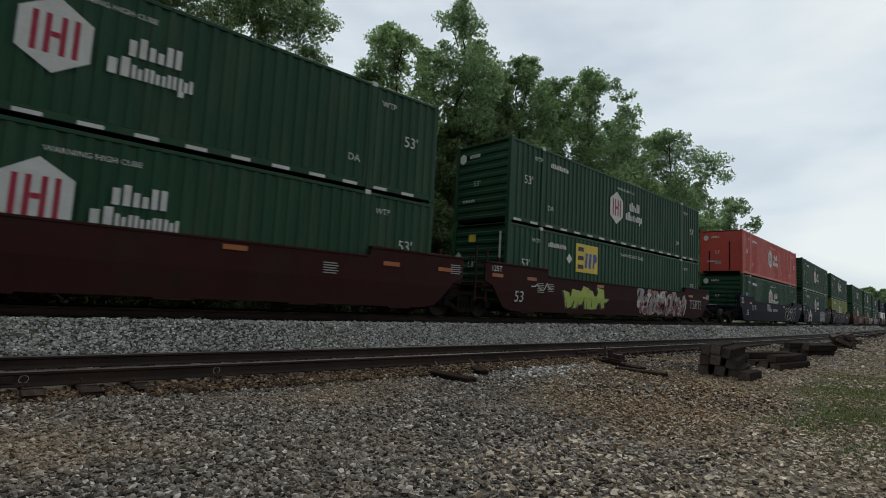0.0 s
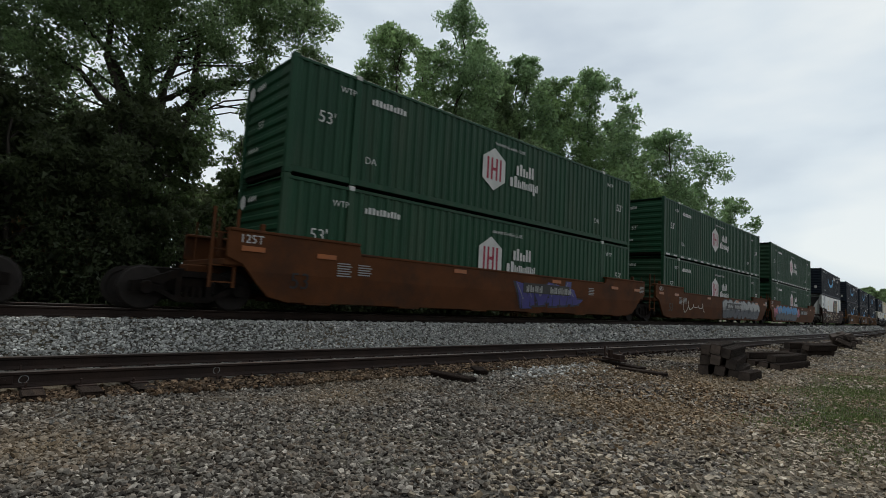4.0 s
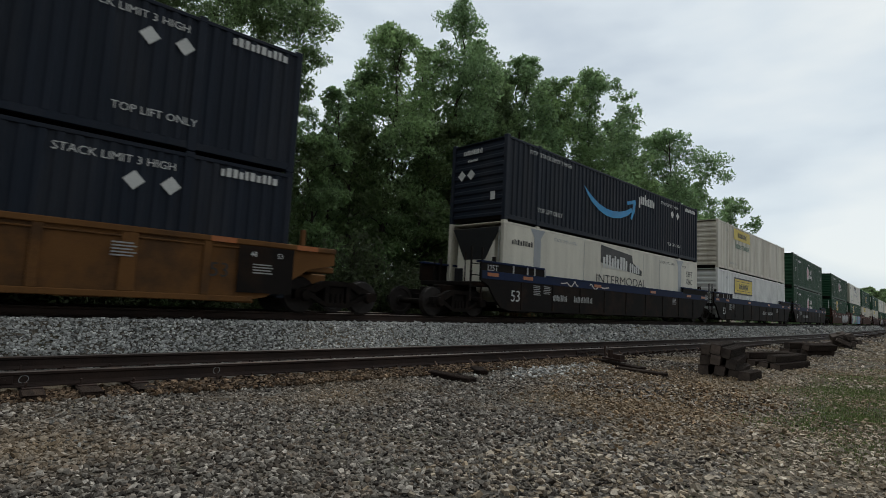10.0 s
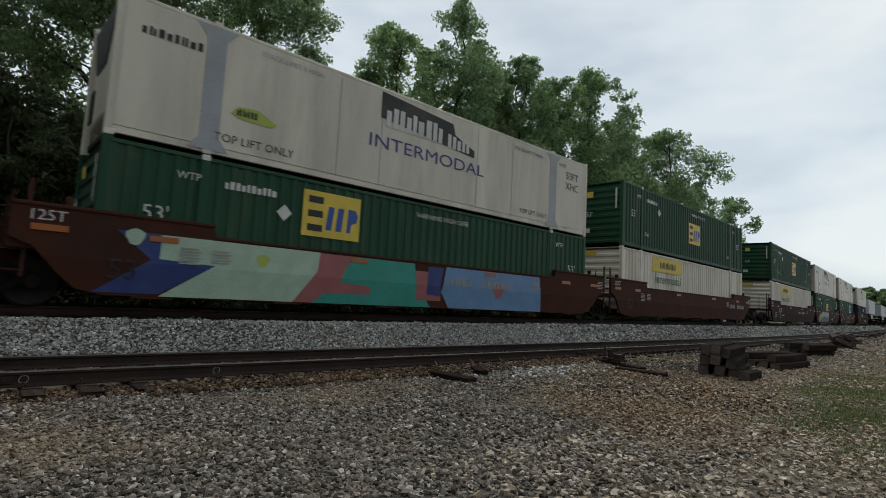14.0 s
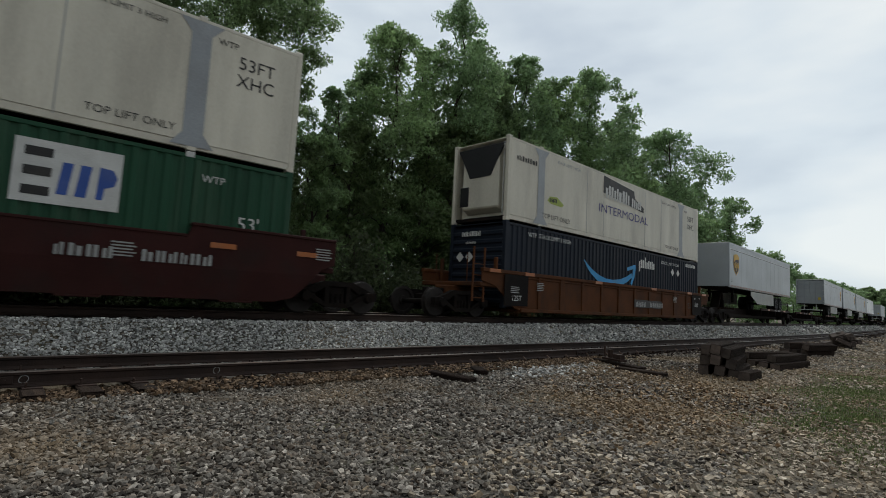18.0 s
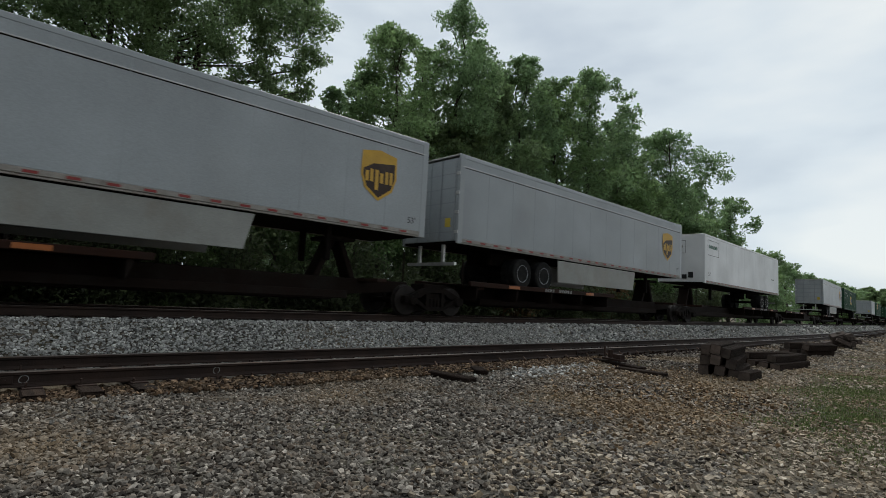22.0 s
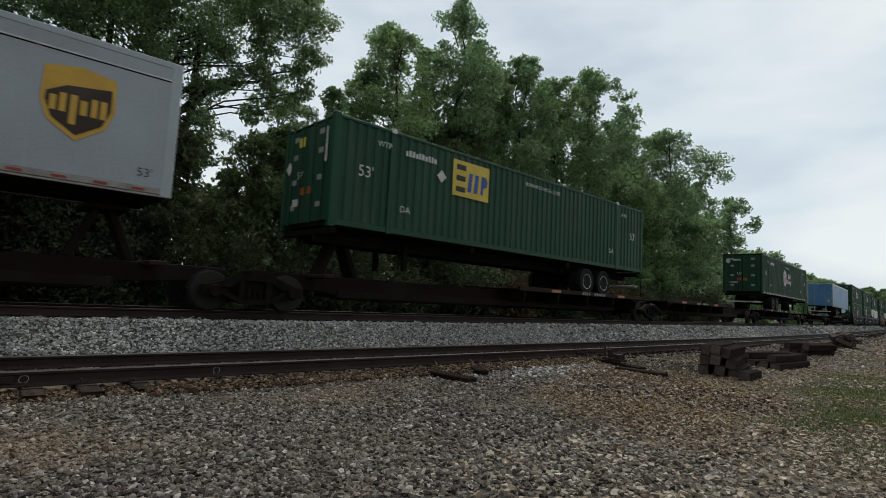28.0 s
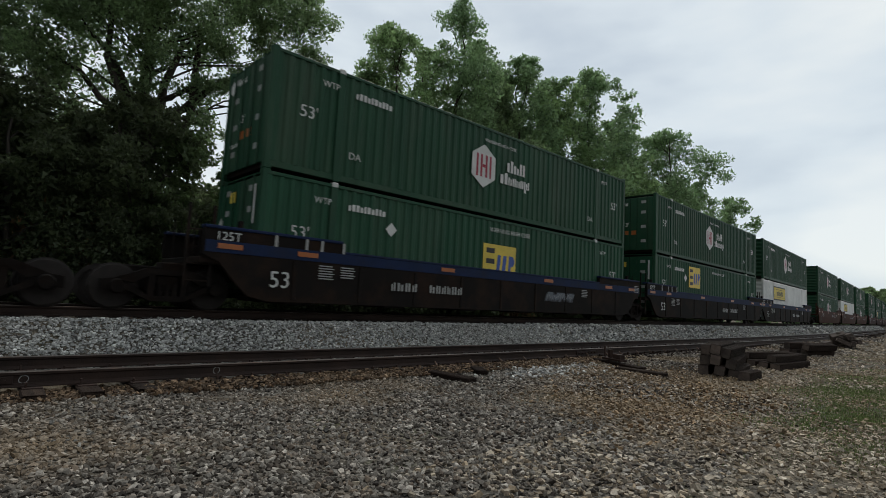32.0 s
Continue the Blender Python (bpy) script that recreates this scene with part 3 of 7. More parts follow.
def container(kind, end="front", dashes=False, where="in well car"):
    colour, pitch, depth, marks, label = KINDS[kind]
    m = MAT[colour]
    c = thing("freight_container", label + " " + where, "container", "freight containers on the train")
    h, w = CL / 2, CW / 2
    # posts and rails
    for sx, sy in itertools.product((-1, 1), (-1, 1)):
        part("corner_post", box(-0.07, 0.07, -0.07, 0.07, 0.10, CH - 0.10, 0.012), m, c, pose(sx * (h - 0.07), sy * (w - 0.07), 0))
        for z in (0.0, CH - 0.12):
            part("corner_casting", box(-0.09, 0.09, -0.082, 0.082, 0, 0.12, 0.012), m, c, pose(sx * (h - 0.09), sy * (w - 0.082), z))
    for sy in (-1, 1):
        part("bottom_rail", box(-h + 0.14, h - 0.14, -0.045, 0.045, 0.05, 0.20, 0.008), m, c, pose(0, sy * (w - 0.062), 0))
        part("top_rail", box(-h + 0.14, h - 0.14, -0.04, 0.04, CH - 0.13, CH - 0.05, 0.008), m, c, pose(0, sy * (w - 0.04), 0))
        turn = pose(0, 0, 0, 0, 0, 0 if sy < 0 else 180)
        if pitch:
            part("side_wall", rib_wall(CL - 0.28, CH - 0.33, pitch, depth), m, c, turn @ pose(-h + 0.14, -w + 0.012, 0.20))
        else:
            part("side_wall", box(-h + 0.14, h - 0.14, -w + 0.004, -w + 0.05, 0.20, CH - 0.13, 0.004), m, c, turn)
        for x in LIFT:
            part("lift_post", box(-0.09, 0.09, -0.012, 0.06, 0.02, CH - 0.04, 0.01), m, c, turn @ pose((x - h) * (1 if sy < 0 else -1), -w + 0.008, 0))
            part("lift_casting", box(-0.085, 0.085, -0.012, 0.08, 0, 0.12, 0.01), MAT["white_ink"] if kind in ("hub", "emp", "emp_mid", "emp_far") else m, c,
                 turn @ pose((x - h) * (1 if sy < 0 else -1), -w, CH - 0.12), "pale lifting socket")
    part("roof", box(-h + 0.1, h - 0.1, -w + 0.08, w - 0.08, CH - 0.06, CH - 0.03, 0), m, c)
    part("floor_frame", box(-h + 0.1, h - 0.1, -w + 0.09, w - 0.09, 0.06, 0.18, 0), MAT["car_black"], c)
    # ends: the trailing one is plain
    part("end_wall", louvre_wall(CW - 0.28, CH - 0.30, 9), m, c, pose(h - 0.03, 0, 0.16, 0, 0, 180))
    if end == "front" and kind == "red":
        part("front_wall", box(-0.02, 0.02, -w + 0.14, w - 0.14, 0.16, CH - 0.14, 0.004), m, c, pose(-h + 0.05, 0, 0), "plain red front with soot streaks")
        for sy, z0, z1 in ((-0.52, 0.18, 2.1), (0.72, 0.16, 1.5)):
            part("soot_streak", box(-0.002, 0.002, -0.045, 0.045, z0, z1, 0), MAT["maroon"], c, pose(-h + 0.027, sy, 0))
        part("notice", box(-0.002, 0.002, -0.20, 0.20, -0.12, 0.12, 0), MAT["stencil"], c, pose(-h + 0.026, 0.18, 0.72), "small white notice")
    elif end == "front":
        part("front_wall", louvre_wall(CW - 0.28, CH - 0.30, 9), m, c, pose(-h + 0.03, 0, 0.16))
    elif end == "door":
        for sy in (-1, 1):
            d = part("door", box(-0.03, 0.03, -0.565, 0.565, 0.16, CH - 0.16, 0.012), m, c, pose(-h + 0.05, sy * 0.575, 0), "steel door leaf")
            for y in (-0.30, 0.22):
                part("lock_rod", turned([(0.12, 0.018), (CH - 0.12, 0.018)], 8, "z"), m, d, pose(-0.065, y, 0))
            for z in (0.6, 1.3, 2.0, 2.5):
                part("notice", box(-0.002, 0.002, -0.12, 0.12, -0.07, 0.07, 0), MAT["stencil"], d, pose(-0.034, 0.1 * sy, z))
            part("notice", box(-0.002, 0.002, -0.14, 0.14, -0.10, 0.10, 0), MAT["orange_reflector"], d, pose(-0.034, -0.36 * sy, 1.02))
    else:
        part("unit_back", box(-0.02, 0.02, -w + 0.14, w - 0.14, 0.16, CH - 0.14, 0.005), m, c, pose(-h + 0.42, 0, 0))
        part("cooling_unit", slab(((-0.36, 0.5), (-0.05, 0.35), (0.0, 0.35), (0.0, CH - 0.3), (-0.36, CH - 0.3)), -0.85, 0.85, 0.04), m, c, pose(-h + 0.41, 0, 0), "refrigeration unit")
        hood = part("unit_hood", slab(((-0.80, CH - 0.22), (-0.36, CH - 1.30), (0.36, CH - 1.30), (0.80, CH - 0.22)), -0.02, 0.05, 0.01), MAT["black_unit"], c,
                    Matrix.Translation((-h + 0.04, 0, 0)) @ END_TURN @ Matrix.Diagonal((1.35, 1, 1, 1)), "black cooling grille")
        part("unit_grille", box(-0.20, 0.20, -0.02, 0.02, -0.35, 0.35, 0.01), MAT["black_unit"], c, Matrix.Translation((-h + 0.04, 0.72, 0.95)) @ END_TURN)
        part("grab_rail", turned([(0.2, 0.02), (CH - 0.2, 0.02)], 8, "z"), MAT["aluminium"], c, pose(-h + 0.05, -w + 0.24, 0))
        for z in (0.5, 0.95, 1.4, 1.85, 2.3):
            part("rung", box(-0.012, 0.012, -0.09, 0.09, z, z + 0.03, 0.004), MAT["aluminium"], c, pose(-h + 0.05, -w + 0.16, 0))
    if dashes:
        rows = tuple((x - h, x - h + 0.42, -0.002, 0.002, 0.05, 0.13) for x in np.arange(0.25, CL - 0.5, 0.92).round(2).tolist())
        part("reflective_strip", boxes(rows), MAT["white_ink"], c, pose(0, -w - 0.004, 0), "row of white reflective dashes")
    marks(c)
    return c


# ------------------------------------------------------------ rail trucks and well cars
@functools.lru_cache(None)
def wheel_mesh():
    return turned([(-0.07, 0.10), (-0.07, 0.40), (-0.062, 0.42), (0.045, 0.425), (0.05, 0.455), (0.075, 0.455), (0.075, 0.36), (0.03, 0.34), (0.02, 0.16), (0.08, 0.14), (0.08, 0.09)], 18)


@functools.lru_cache(None)
def side_frame_mesh():
    """A cast side frame with window openings, bearing caps and spring nest."""
    bm = bmesh.new()
    for pts in (((-1.15, 0.55), (-1.15, 0.34), (-0.72, 0.36), (-0.30, 0.16), (0.30, 0.16), (0.72, 0.36), (1.15, 0.34), (1.15, 0.55), (0.95, 0.58), (0.62, 0.44), (0.34, 0.27), (-0.34, 0.27), (-0.62, 0.44), (-0.95, 0.58)),
                ((-0.95, 0.58), (-0.62, 0.50), (-0.32, 0.68), (0.32, 0.68), (0.62, 0.50), (0.95, 0.58), (0.75, 0.66), (0.40, 0.80), (-0.40, 0.80), (-0.75, 0.66))):
        f = bm.faces.new([bm.verts.new((x, -0.09, z)) for x, z in pts])
        got = bmesh.ops.extrude_face_region(bm, geom=[f])
        bmesh.ops.translate(bm, verts=[v for v in got["geom"] if isinstance(v, bmesh.types.BMVert)], vec=(0, 0.18, 0))
    for x in (-0.30, 0.30):
        add_box(bm, x - 0.06, x + 0.06, -0.08, 0.08, 0.22, 0.74)
    for x in (-0.89, 0.89):
        bmesh.ops.create_cone(bm, cap_ends=True, segments=12, radius1=0.15, radius2=0.12, depth=0.12, matrix=Matrix.Translation((x, -0.13, 0.43)) @ Matrix.Rotation(radians(90), 4, "X"))
    for x in (-0.14, 0.0, 0.14):
        bmesh.ops.create_cone(bm, cap_ends=True, segments=8, radius1=0.055, radius2=0.055, depth=0.24, matrix=Matrix.Translation((x, -0.02, 0.38)))
    bmesh.ops.recalc_face_normals(bm, faces=bm.faces)
    return bm_mesh(bm, "side_frame")


def truck(parent, x):
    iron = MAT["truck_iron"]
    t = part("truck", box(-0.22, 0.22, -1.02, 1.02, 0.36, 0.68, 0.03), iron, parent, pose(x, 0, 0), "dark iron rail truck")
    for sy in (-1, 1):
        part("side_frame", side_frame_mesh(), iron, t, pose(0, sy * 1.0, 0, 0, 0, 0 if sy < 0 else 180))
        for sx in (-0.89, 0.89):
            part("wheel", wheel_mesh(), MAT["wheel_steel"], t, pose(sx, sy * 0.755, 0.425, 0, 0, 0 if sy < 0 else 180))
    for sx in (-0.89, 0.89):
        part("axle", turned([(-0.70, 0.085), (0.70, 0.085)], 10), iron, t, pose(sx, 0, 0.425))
    return t


def ribbon(points, width):
    """A painted stroke along a polyline."""
    polys = []
    for (x0, z0), (x1, z1) in zip(points, points[1:]):
        d = math.hypot(x1 - x0, z1 - z0) or 1
        nx, nz = -(z1 - z0) / d * width / 2, (x1 - x0) / d * width / 2
        ex, ez = (x1 - x0) / d * width * 0.3, (z1 - z0) / d * width * 0.3
        polys.append([(x0 - nx - ex, z0 - nz - ez), (x1 - nx + ex, z1 - nz + ez), (x1 + nx + ex, z1 + nz + ez), (x0 + nx - ex, z0 + nz - ez)])
    return polys


def clamp_polys(polys, h):
    return [[(x, min(h, max(0.02, z))) for x, z in p] for p in polys]


def graffiti(parent, x, z, width, height, style, seed):
    """Sprayed shapes on a car's flank; made-up strokes, no words."""
    rng = random.Random(seed)
    y = -1.447
    place = lambda k: pose(x, y - 0.006 * k, z)
    fill, edge, glow = style
    if edge == "outline":
        n = max(2, round(width / 1.0))
        rings = []
        for k in range(n):
            cx, cz = width * (k + 0.5) / n, height / 2
            pts = []
            for a in range(19):
                t = 2 * math.pi * a / 18
                r = 1 + 0.16 * math.sin(3 * t + k * 2) + 0.10 * math.sin(5 * t + k)
                pts.append((cx + 0.56 * width / n * r * math.cos(t), cz + 0.46 * height * r * math.sin(t)))
            rings += ribbon(pts, 0.036)
            inner = [(cx + (p[0] - cx) * 0.35, cz + (p[1] - cz) * 0.45) for p in pts[2:12]]
            rings += ribbon(inner, 0.04)
        part("graffiti", poly_sheet(clamp_polys(rings, height), 0.0, 0.0001), MAT[fill], parent, place(1), "sprayed bubble outlines")
        return
    if edge == "word":
        part("graffiti", lettering("TSPT!", 0.66), MAT["stencil"], parent, place(1), "white sprayed capital letters")
        part("graffiti", boxes(((-0.35, 0.25, 0, 0.001, -0.10, -0.075), (-0.35, 0.25, 0, 0.001, -0.17, -0.145))), MAT["stencil"], parent, place(1), "two white sprayed lines")
        return
    if edge == "clouded":
        # pale letters behind worn red and plum clouds
        for k, f in enumerate((fill, "blush_spray", "plum_spray", "pale_spray", "maroon", "plum_spray", fill)):
            puffs = []
            for i in range(int(width * (9, 5, 4, 3, 3, 2, 3)[k])):
                cx = width * (i + rng.random()) / int(width * (9, 5, 4, 3, 3, 2, 3)[k])
                cz, rx, rz = height * rng.uniform(0.15, 0.85), rng.uniform(0.12, 0.34) * (1, 0.9, 0.6, 0.7, 0.45, 0.6, 0.4)[k], rng.uniform(0.10, 0.36) * (1, 0.9, 0.9, 0.7, 1.0, 0.6, 0.6)[k]
                lean, ph = rng.uniform(-0.5, 0.5), rng.uniform(0, 6.28)
                puffs.append([(cx + rx * (1 + 0.22 * math.sin(3 * u + ph)) * math.cos(u) + lean * rz * math.sin(u), cz + rz * (1 + 0.18 * math.sin(4 * u + ph)) * math.sin(u)) for u in [2 * math.pi * a / 14 for a in range(14)]])
            part("graffiti", poly_sheet(clamp_polys(puffs, height), 0.0, 0.00004), MAT[f], parent, pose(x, y - 0.003 - 0.0025 * k, z), "clouded pale and red spray paint")
        return
    if edge == "bars":
        part("painted_mark", bar_row(3, width / 3.8, height, 0.14), MAT[fill], parent, pose(x + width / 2, y - 0.006, z), "large worn maroon painted bars")
        return
    if edge == "blobs":
        drops = []
        for k in range(int(width * 13)):
            cx, cz, r, a0 = rng.uniform(0, width), rng.uniform(0.15, 0.9) * height, rng.uniform(0.028, 0.062), rng.uniform(0, 6.28)
            ln, bend, n = rng.uniform(0.18, 0.55), rng.uniform(-3.2, 3.2), 9
            spine, p = [], (cx, cz)
            for i in range(n + 1):
                spine.append(p)
                a1 = a0 + bend * i / n
                p = (p[0] + ln / n * math.cos(a1), p[1] + ln / n * math.sin(a1))
            wide = [r * (0.35 + 0.65 * max(0.0, 1 - i / 3.0) + 0.25 * math.sin(3.1 * i / n)) * min(1.0, 0.5 + i) * (1 - 0.8 * (i / n) ** 3) for i in range(n + 1)]
            for i in range(n):
                p, q, d = spine[i], spine[i + 1], ln / n
                nx, nz = -(q[1] - p[1]) / d, (q[0] - p[0]) / d
                drops.append([(p[0] - nx * wide[i], p[1] - nz * wide[i]), (q[0] - nx * wide[i + 1], q[1] - nz * wide[i + 1]), (q[0] + nx * wide[i + 1], q[1] + nz * wide[i + 1]), (p[0] + nx * wide[i], p[1] + nz * wide[i])])
        part("graffiti", poly_sheet(clamp_polys(drops, height), 0.0, 0.00002), MAT[fill], parent, place(1), "tan sprayed drops and curls")
        return
    if edge in ("blocks", "flower"):
        n = max(2, round(width / (0.95 if edge == "blocks" else 0.62)))
        back, front, low, cuts = [], [], [], []
        for k in range(n):
            cx, cz = width * (k + 0.5) / n, height * (0.5 if edge == "blocks" else 0.32 + 0.36 * (k % 2))
            rx, rz = 0.60 * width / n, height * (0.47 if edge == "blocks" else 0.30)
            wave = [1 + 0.10 * math.sin(3 * u + 2 * k) + 0.07 * math.sin(5 * u + k) for u in [2 * math.pi * a / 16 for a in range(16)]]
            ring = [(math.copysign(abs(math.cos(u)) ** 0.7, math.cos(u)) * w, math.copysign(abs(math.sin(u)) ** 0.7, math.sin(u)) * w) for u, w in zip([2 * math.pi * a / 16 for a in range(16)], wave)]
            back.append([(cx + 1.09 * rx * a, cz + 1.08 * rz * b) for a, b in ring])
            front.append([(cx + 0.96 * rx * a, cz + 0.95 * rz * b) for a, b in ring])
            low.append([(cx + 0.94 * rx * a, cz + 0.93 * rz * min(b, -0.15 + 0.1 * (k % 3))) for a, b in ring])
            cuts.append([(cx + (0.16 + 0.05 * (k % 2)) * rx * a, cz + (0.34, 0.22, 0.42)[k % 3] * rz * b) for a, b in ring])
            cuts += ribbon([(cx - 0.5 * rx, cz + 0.55 * rz), (cx - 0.35 * rx, cz - 0.2 * rz), (cx - 0.55 * rx, cz - 0.7 * rz)], 0.03)
        part("graffiti_edge", poly_sheet(clamp_polys(back, height), 0.0, 0.0001), MAT["dark_spray"], parent, place(0), "dark sprayed outline")
        part("graffiti", poly_sheet(clamp_polys(front, height), 0.0, 0.0001), MAT[fill], parent, place(1), "fat rounded sprayed blocks")
        if glow:
            part("graffiti_shine", poly_sheet(clamp_polys(low, height), 0.0, 0.0001), MAT[glow], parent, place(2), "darker sprayed lower halves")
        part("graffiti_edge", poly_sheet(clamp_polys(cuts, height), 0.0, 0.0001), MAT["dark_spray"], parent, place(3), "dark sprayed cuts")
        return
    if edge == "patches":
        fields = (("blue_deep", ((-7.7, 1.46), (-6.95, 1.46), (-6.95, 0.98), (-5.9, 0.93), (-6.9, 0.30), (-8.0, 0.30), (-7.1, 0.95))),
                  ("mint_spray", ((-6.95, 1.45), (-3.5, 1.45), (-3.55, 1.0), (-4.1, 0.26), (-6.9, 0.26), (-5.9, 0.93), (-6.95, 0.98))),
                  ("rose_spray", ((-3.5, 1.44), (-2.5, 1.44), (-2.8, 1.12), (-2.9, 0.78), (-2.0, 0.72), (-2.0, 0.52), (-3.3, 0.50), (-3.6, 0.26), (-4.1, 0.26), (-3.55, 1.0))),
                  ("teal_spray", ((-2.5, 1.44), (-0.6, 1.44), (-0.5, 0.9), (0.1, 0.26), (-3.6, 0.26), (-3.3, 0.50), (-2.0, 0.52), (-2.0, 0.72), (-2.9, 0.78), (-2.8, 1.12))),
                  ("rose_spray", ((-0.55, 1.25), (-0.1, 1.25), (-0.1, 0.62), (0.45, 0.58), (0.45, 0.45), (-0.45, 0.45))),
                  ("blue_deep", ((-0.1, 1.40), (0.5, 1.40), (0.4, 0.9), (0.45, 0.58), (-0.1, 0.62))),
                  ("sky_spray", ((0.6, 1.44), (5.0, 1.44), (5.2, 0.26), (0.8, 0.26), (0.45, 0.7))))
        for k, (f, pts) in enumerate(fields):
            part("mural_patch", poly_sheet([list(pts)]), MAT[f], parent, pose(0, y - 0.003 - 0.001 * k, 0), "painted mural field")
        for cx, cz, r, f in ((-4.9, 1.13, 0.14, "lime"), (2.9, 0.85, 0.24, "rose_spray"), (-7.4, 1.36, 0.16, "mint_spray")):
            pts = [(cx + r * (1 + 0.2 * math.sin(3 * t)) * math.cos(t), cz + r * math.sin(t)) for t in [2 * math.pi * a / 12 for a in range(12)]]
            part("mural_spot", poly_sheet([pts]), MAT[f], parent, pose(0, y - 0.014, 0), "painted mural spot")
        return
    back, front, shine, cuts = [], [], [], []
    if edge is None:
        # one long curling scribble
        n, turns, ph = max(24, int(width * 14)), max(2.0, width * 1.5), rng.uniform(0, 6.28)
        curl = [(width * u + 0.16 * height * math.cos(6.283 * turns * u + ph), height * (0.5 + 0.40 * math.sin(6.283 * turns * u + ph) * (0.55 + 0.45 * math.sin(5 * u + ph)))) for u in [a / n for a in range(n + 1)]]
        front = ribbon(curl, 0.045)
    else:
        # crossing slanted shards and arrows with dark rims
        count = max(4, round(width / height * 2.6))
        for k in range(count):
            cx, lean = width * (k + 0.5) / count, rng.uniform(-0.45, 0.55) * height
            w0, w1 = rng.uniform(0.12, 0.26) * height, rng.uniform(0.16, 0.34) * height
            lo, hi = rng.uniform(0.02, 0.22) * height, rng.uniform(0.74, 1.0) * height
            shape = [(cx - lean / 2 - w0, lo), (cx - lean / 2 + w0, lo + rng.uniform(0, 0.1)), (cx + lean / 2 + w1, hi - rng.uniform(0, 0.12)), (cx + lean / 2 - w1 * 0.7, hi)]
            mx, mz = sum(p[0] for p in shape) / 4, sum(p[1] for p in shape) / 4
            back.append([(mx + (a - mx) * 1.30 - 0.02, mz + (b - mz) * 1.10 - 0.03) for a, b in shape])
            front.append(shape)
            if k % 2:
                z1 = rng.uniform(0.25, 0.75) * height
                bar = [(cx - 0.5 * height, z1 - 0.09), (cx + 0.45 * height, z1 - 0.02), (cx + 0.62 * height, z1 + 0.10), (cx - 0.3 * height, z1 + 0.13)]
                back.append([(a * 1.0, b + (0.05 if b > z1 else -0.05)) for a, b in bar])
                front.append(bar)
            cuts.append([(cx - 0.02, lo), (cx + 0.05, lo), (cx + lean * 0.3 + 0.03, (lo + hi) / 2)])
            shine += ribbon([(shape[3][0] + 0.05, shape[3][1] - 0.05), (shape[0][0] + 0.06, shape[0][1] + 0.3 * height)], 0.025)
    if edge:
        part("graffiti_edge", poly_sheet(clamp_polys(back, height), 0.0, 0.0001), MAT[edge], parent, place(0), "dark sprayed outline")
    part("graffiti", poly_sheet(clamp_polys(front, height), 0.0, 0.0001), MAT[fill], parent, place(1), "sprayed angular strokes")
    if edge:
        part("graffiti_edge", poly_sheet(clamp_polys(cuts, height), 0.0, 0.0001), MAT[edge], parent, place(2), "dark sprayed cuts")
    if glow:
        part("graffiti_shine", poly_sheet(clamp_polys(shine, height), 0.0, 0.0001), MAT[glow], parent, place(3), "thin sprayed highlights")


SMOOTH_SIDE = ((-9.25, 1.74), (-5.98, 1.74), (-5.90, 1.49), (5.90, 1.49), (5.98, 1.74), (9.25, 1.74), (9.25, 1.16), (8.9, 1.02), (8.55, 0.62), (8.25, 0.34), (7.8, 0.24),
               (-7.8, 0.24), (-8.25, 0.34), (-8.55, 0.62), (-8.9, 1.02), (-9.25, 1.16))
RIB_SIDE = ((-9.25, 1.50), (9.25, 1.50), (9.25, 1.16), (8.6, 1.02), (8.0, 0.62), (7.6, 0.34), (7.2, 0.26), (-7.2, 0.26), (-7.6, 0.34), (-8.0, 0.62), (-8.6, 1.02), (-9.25, 1.16))


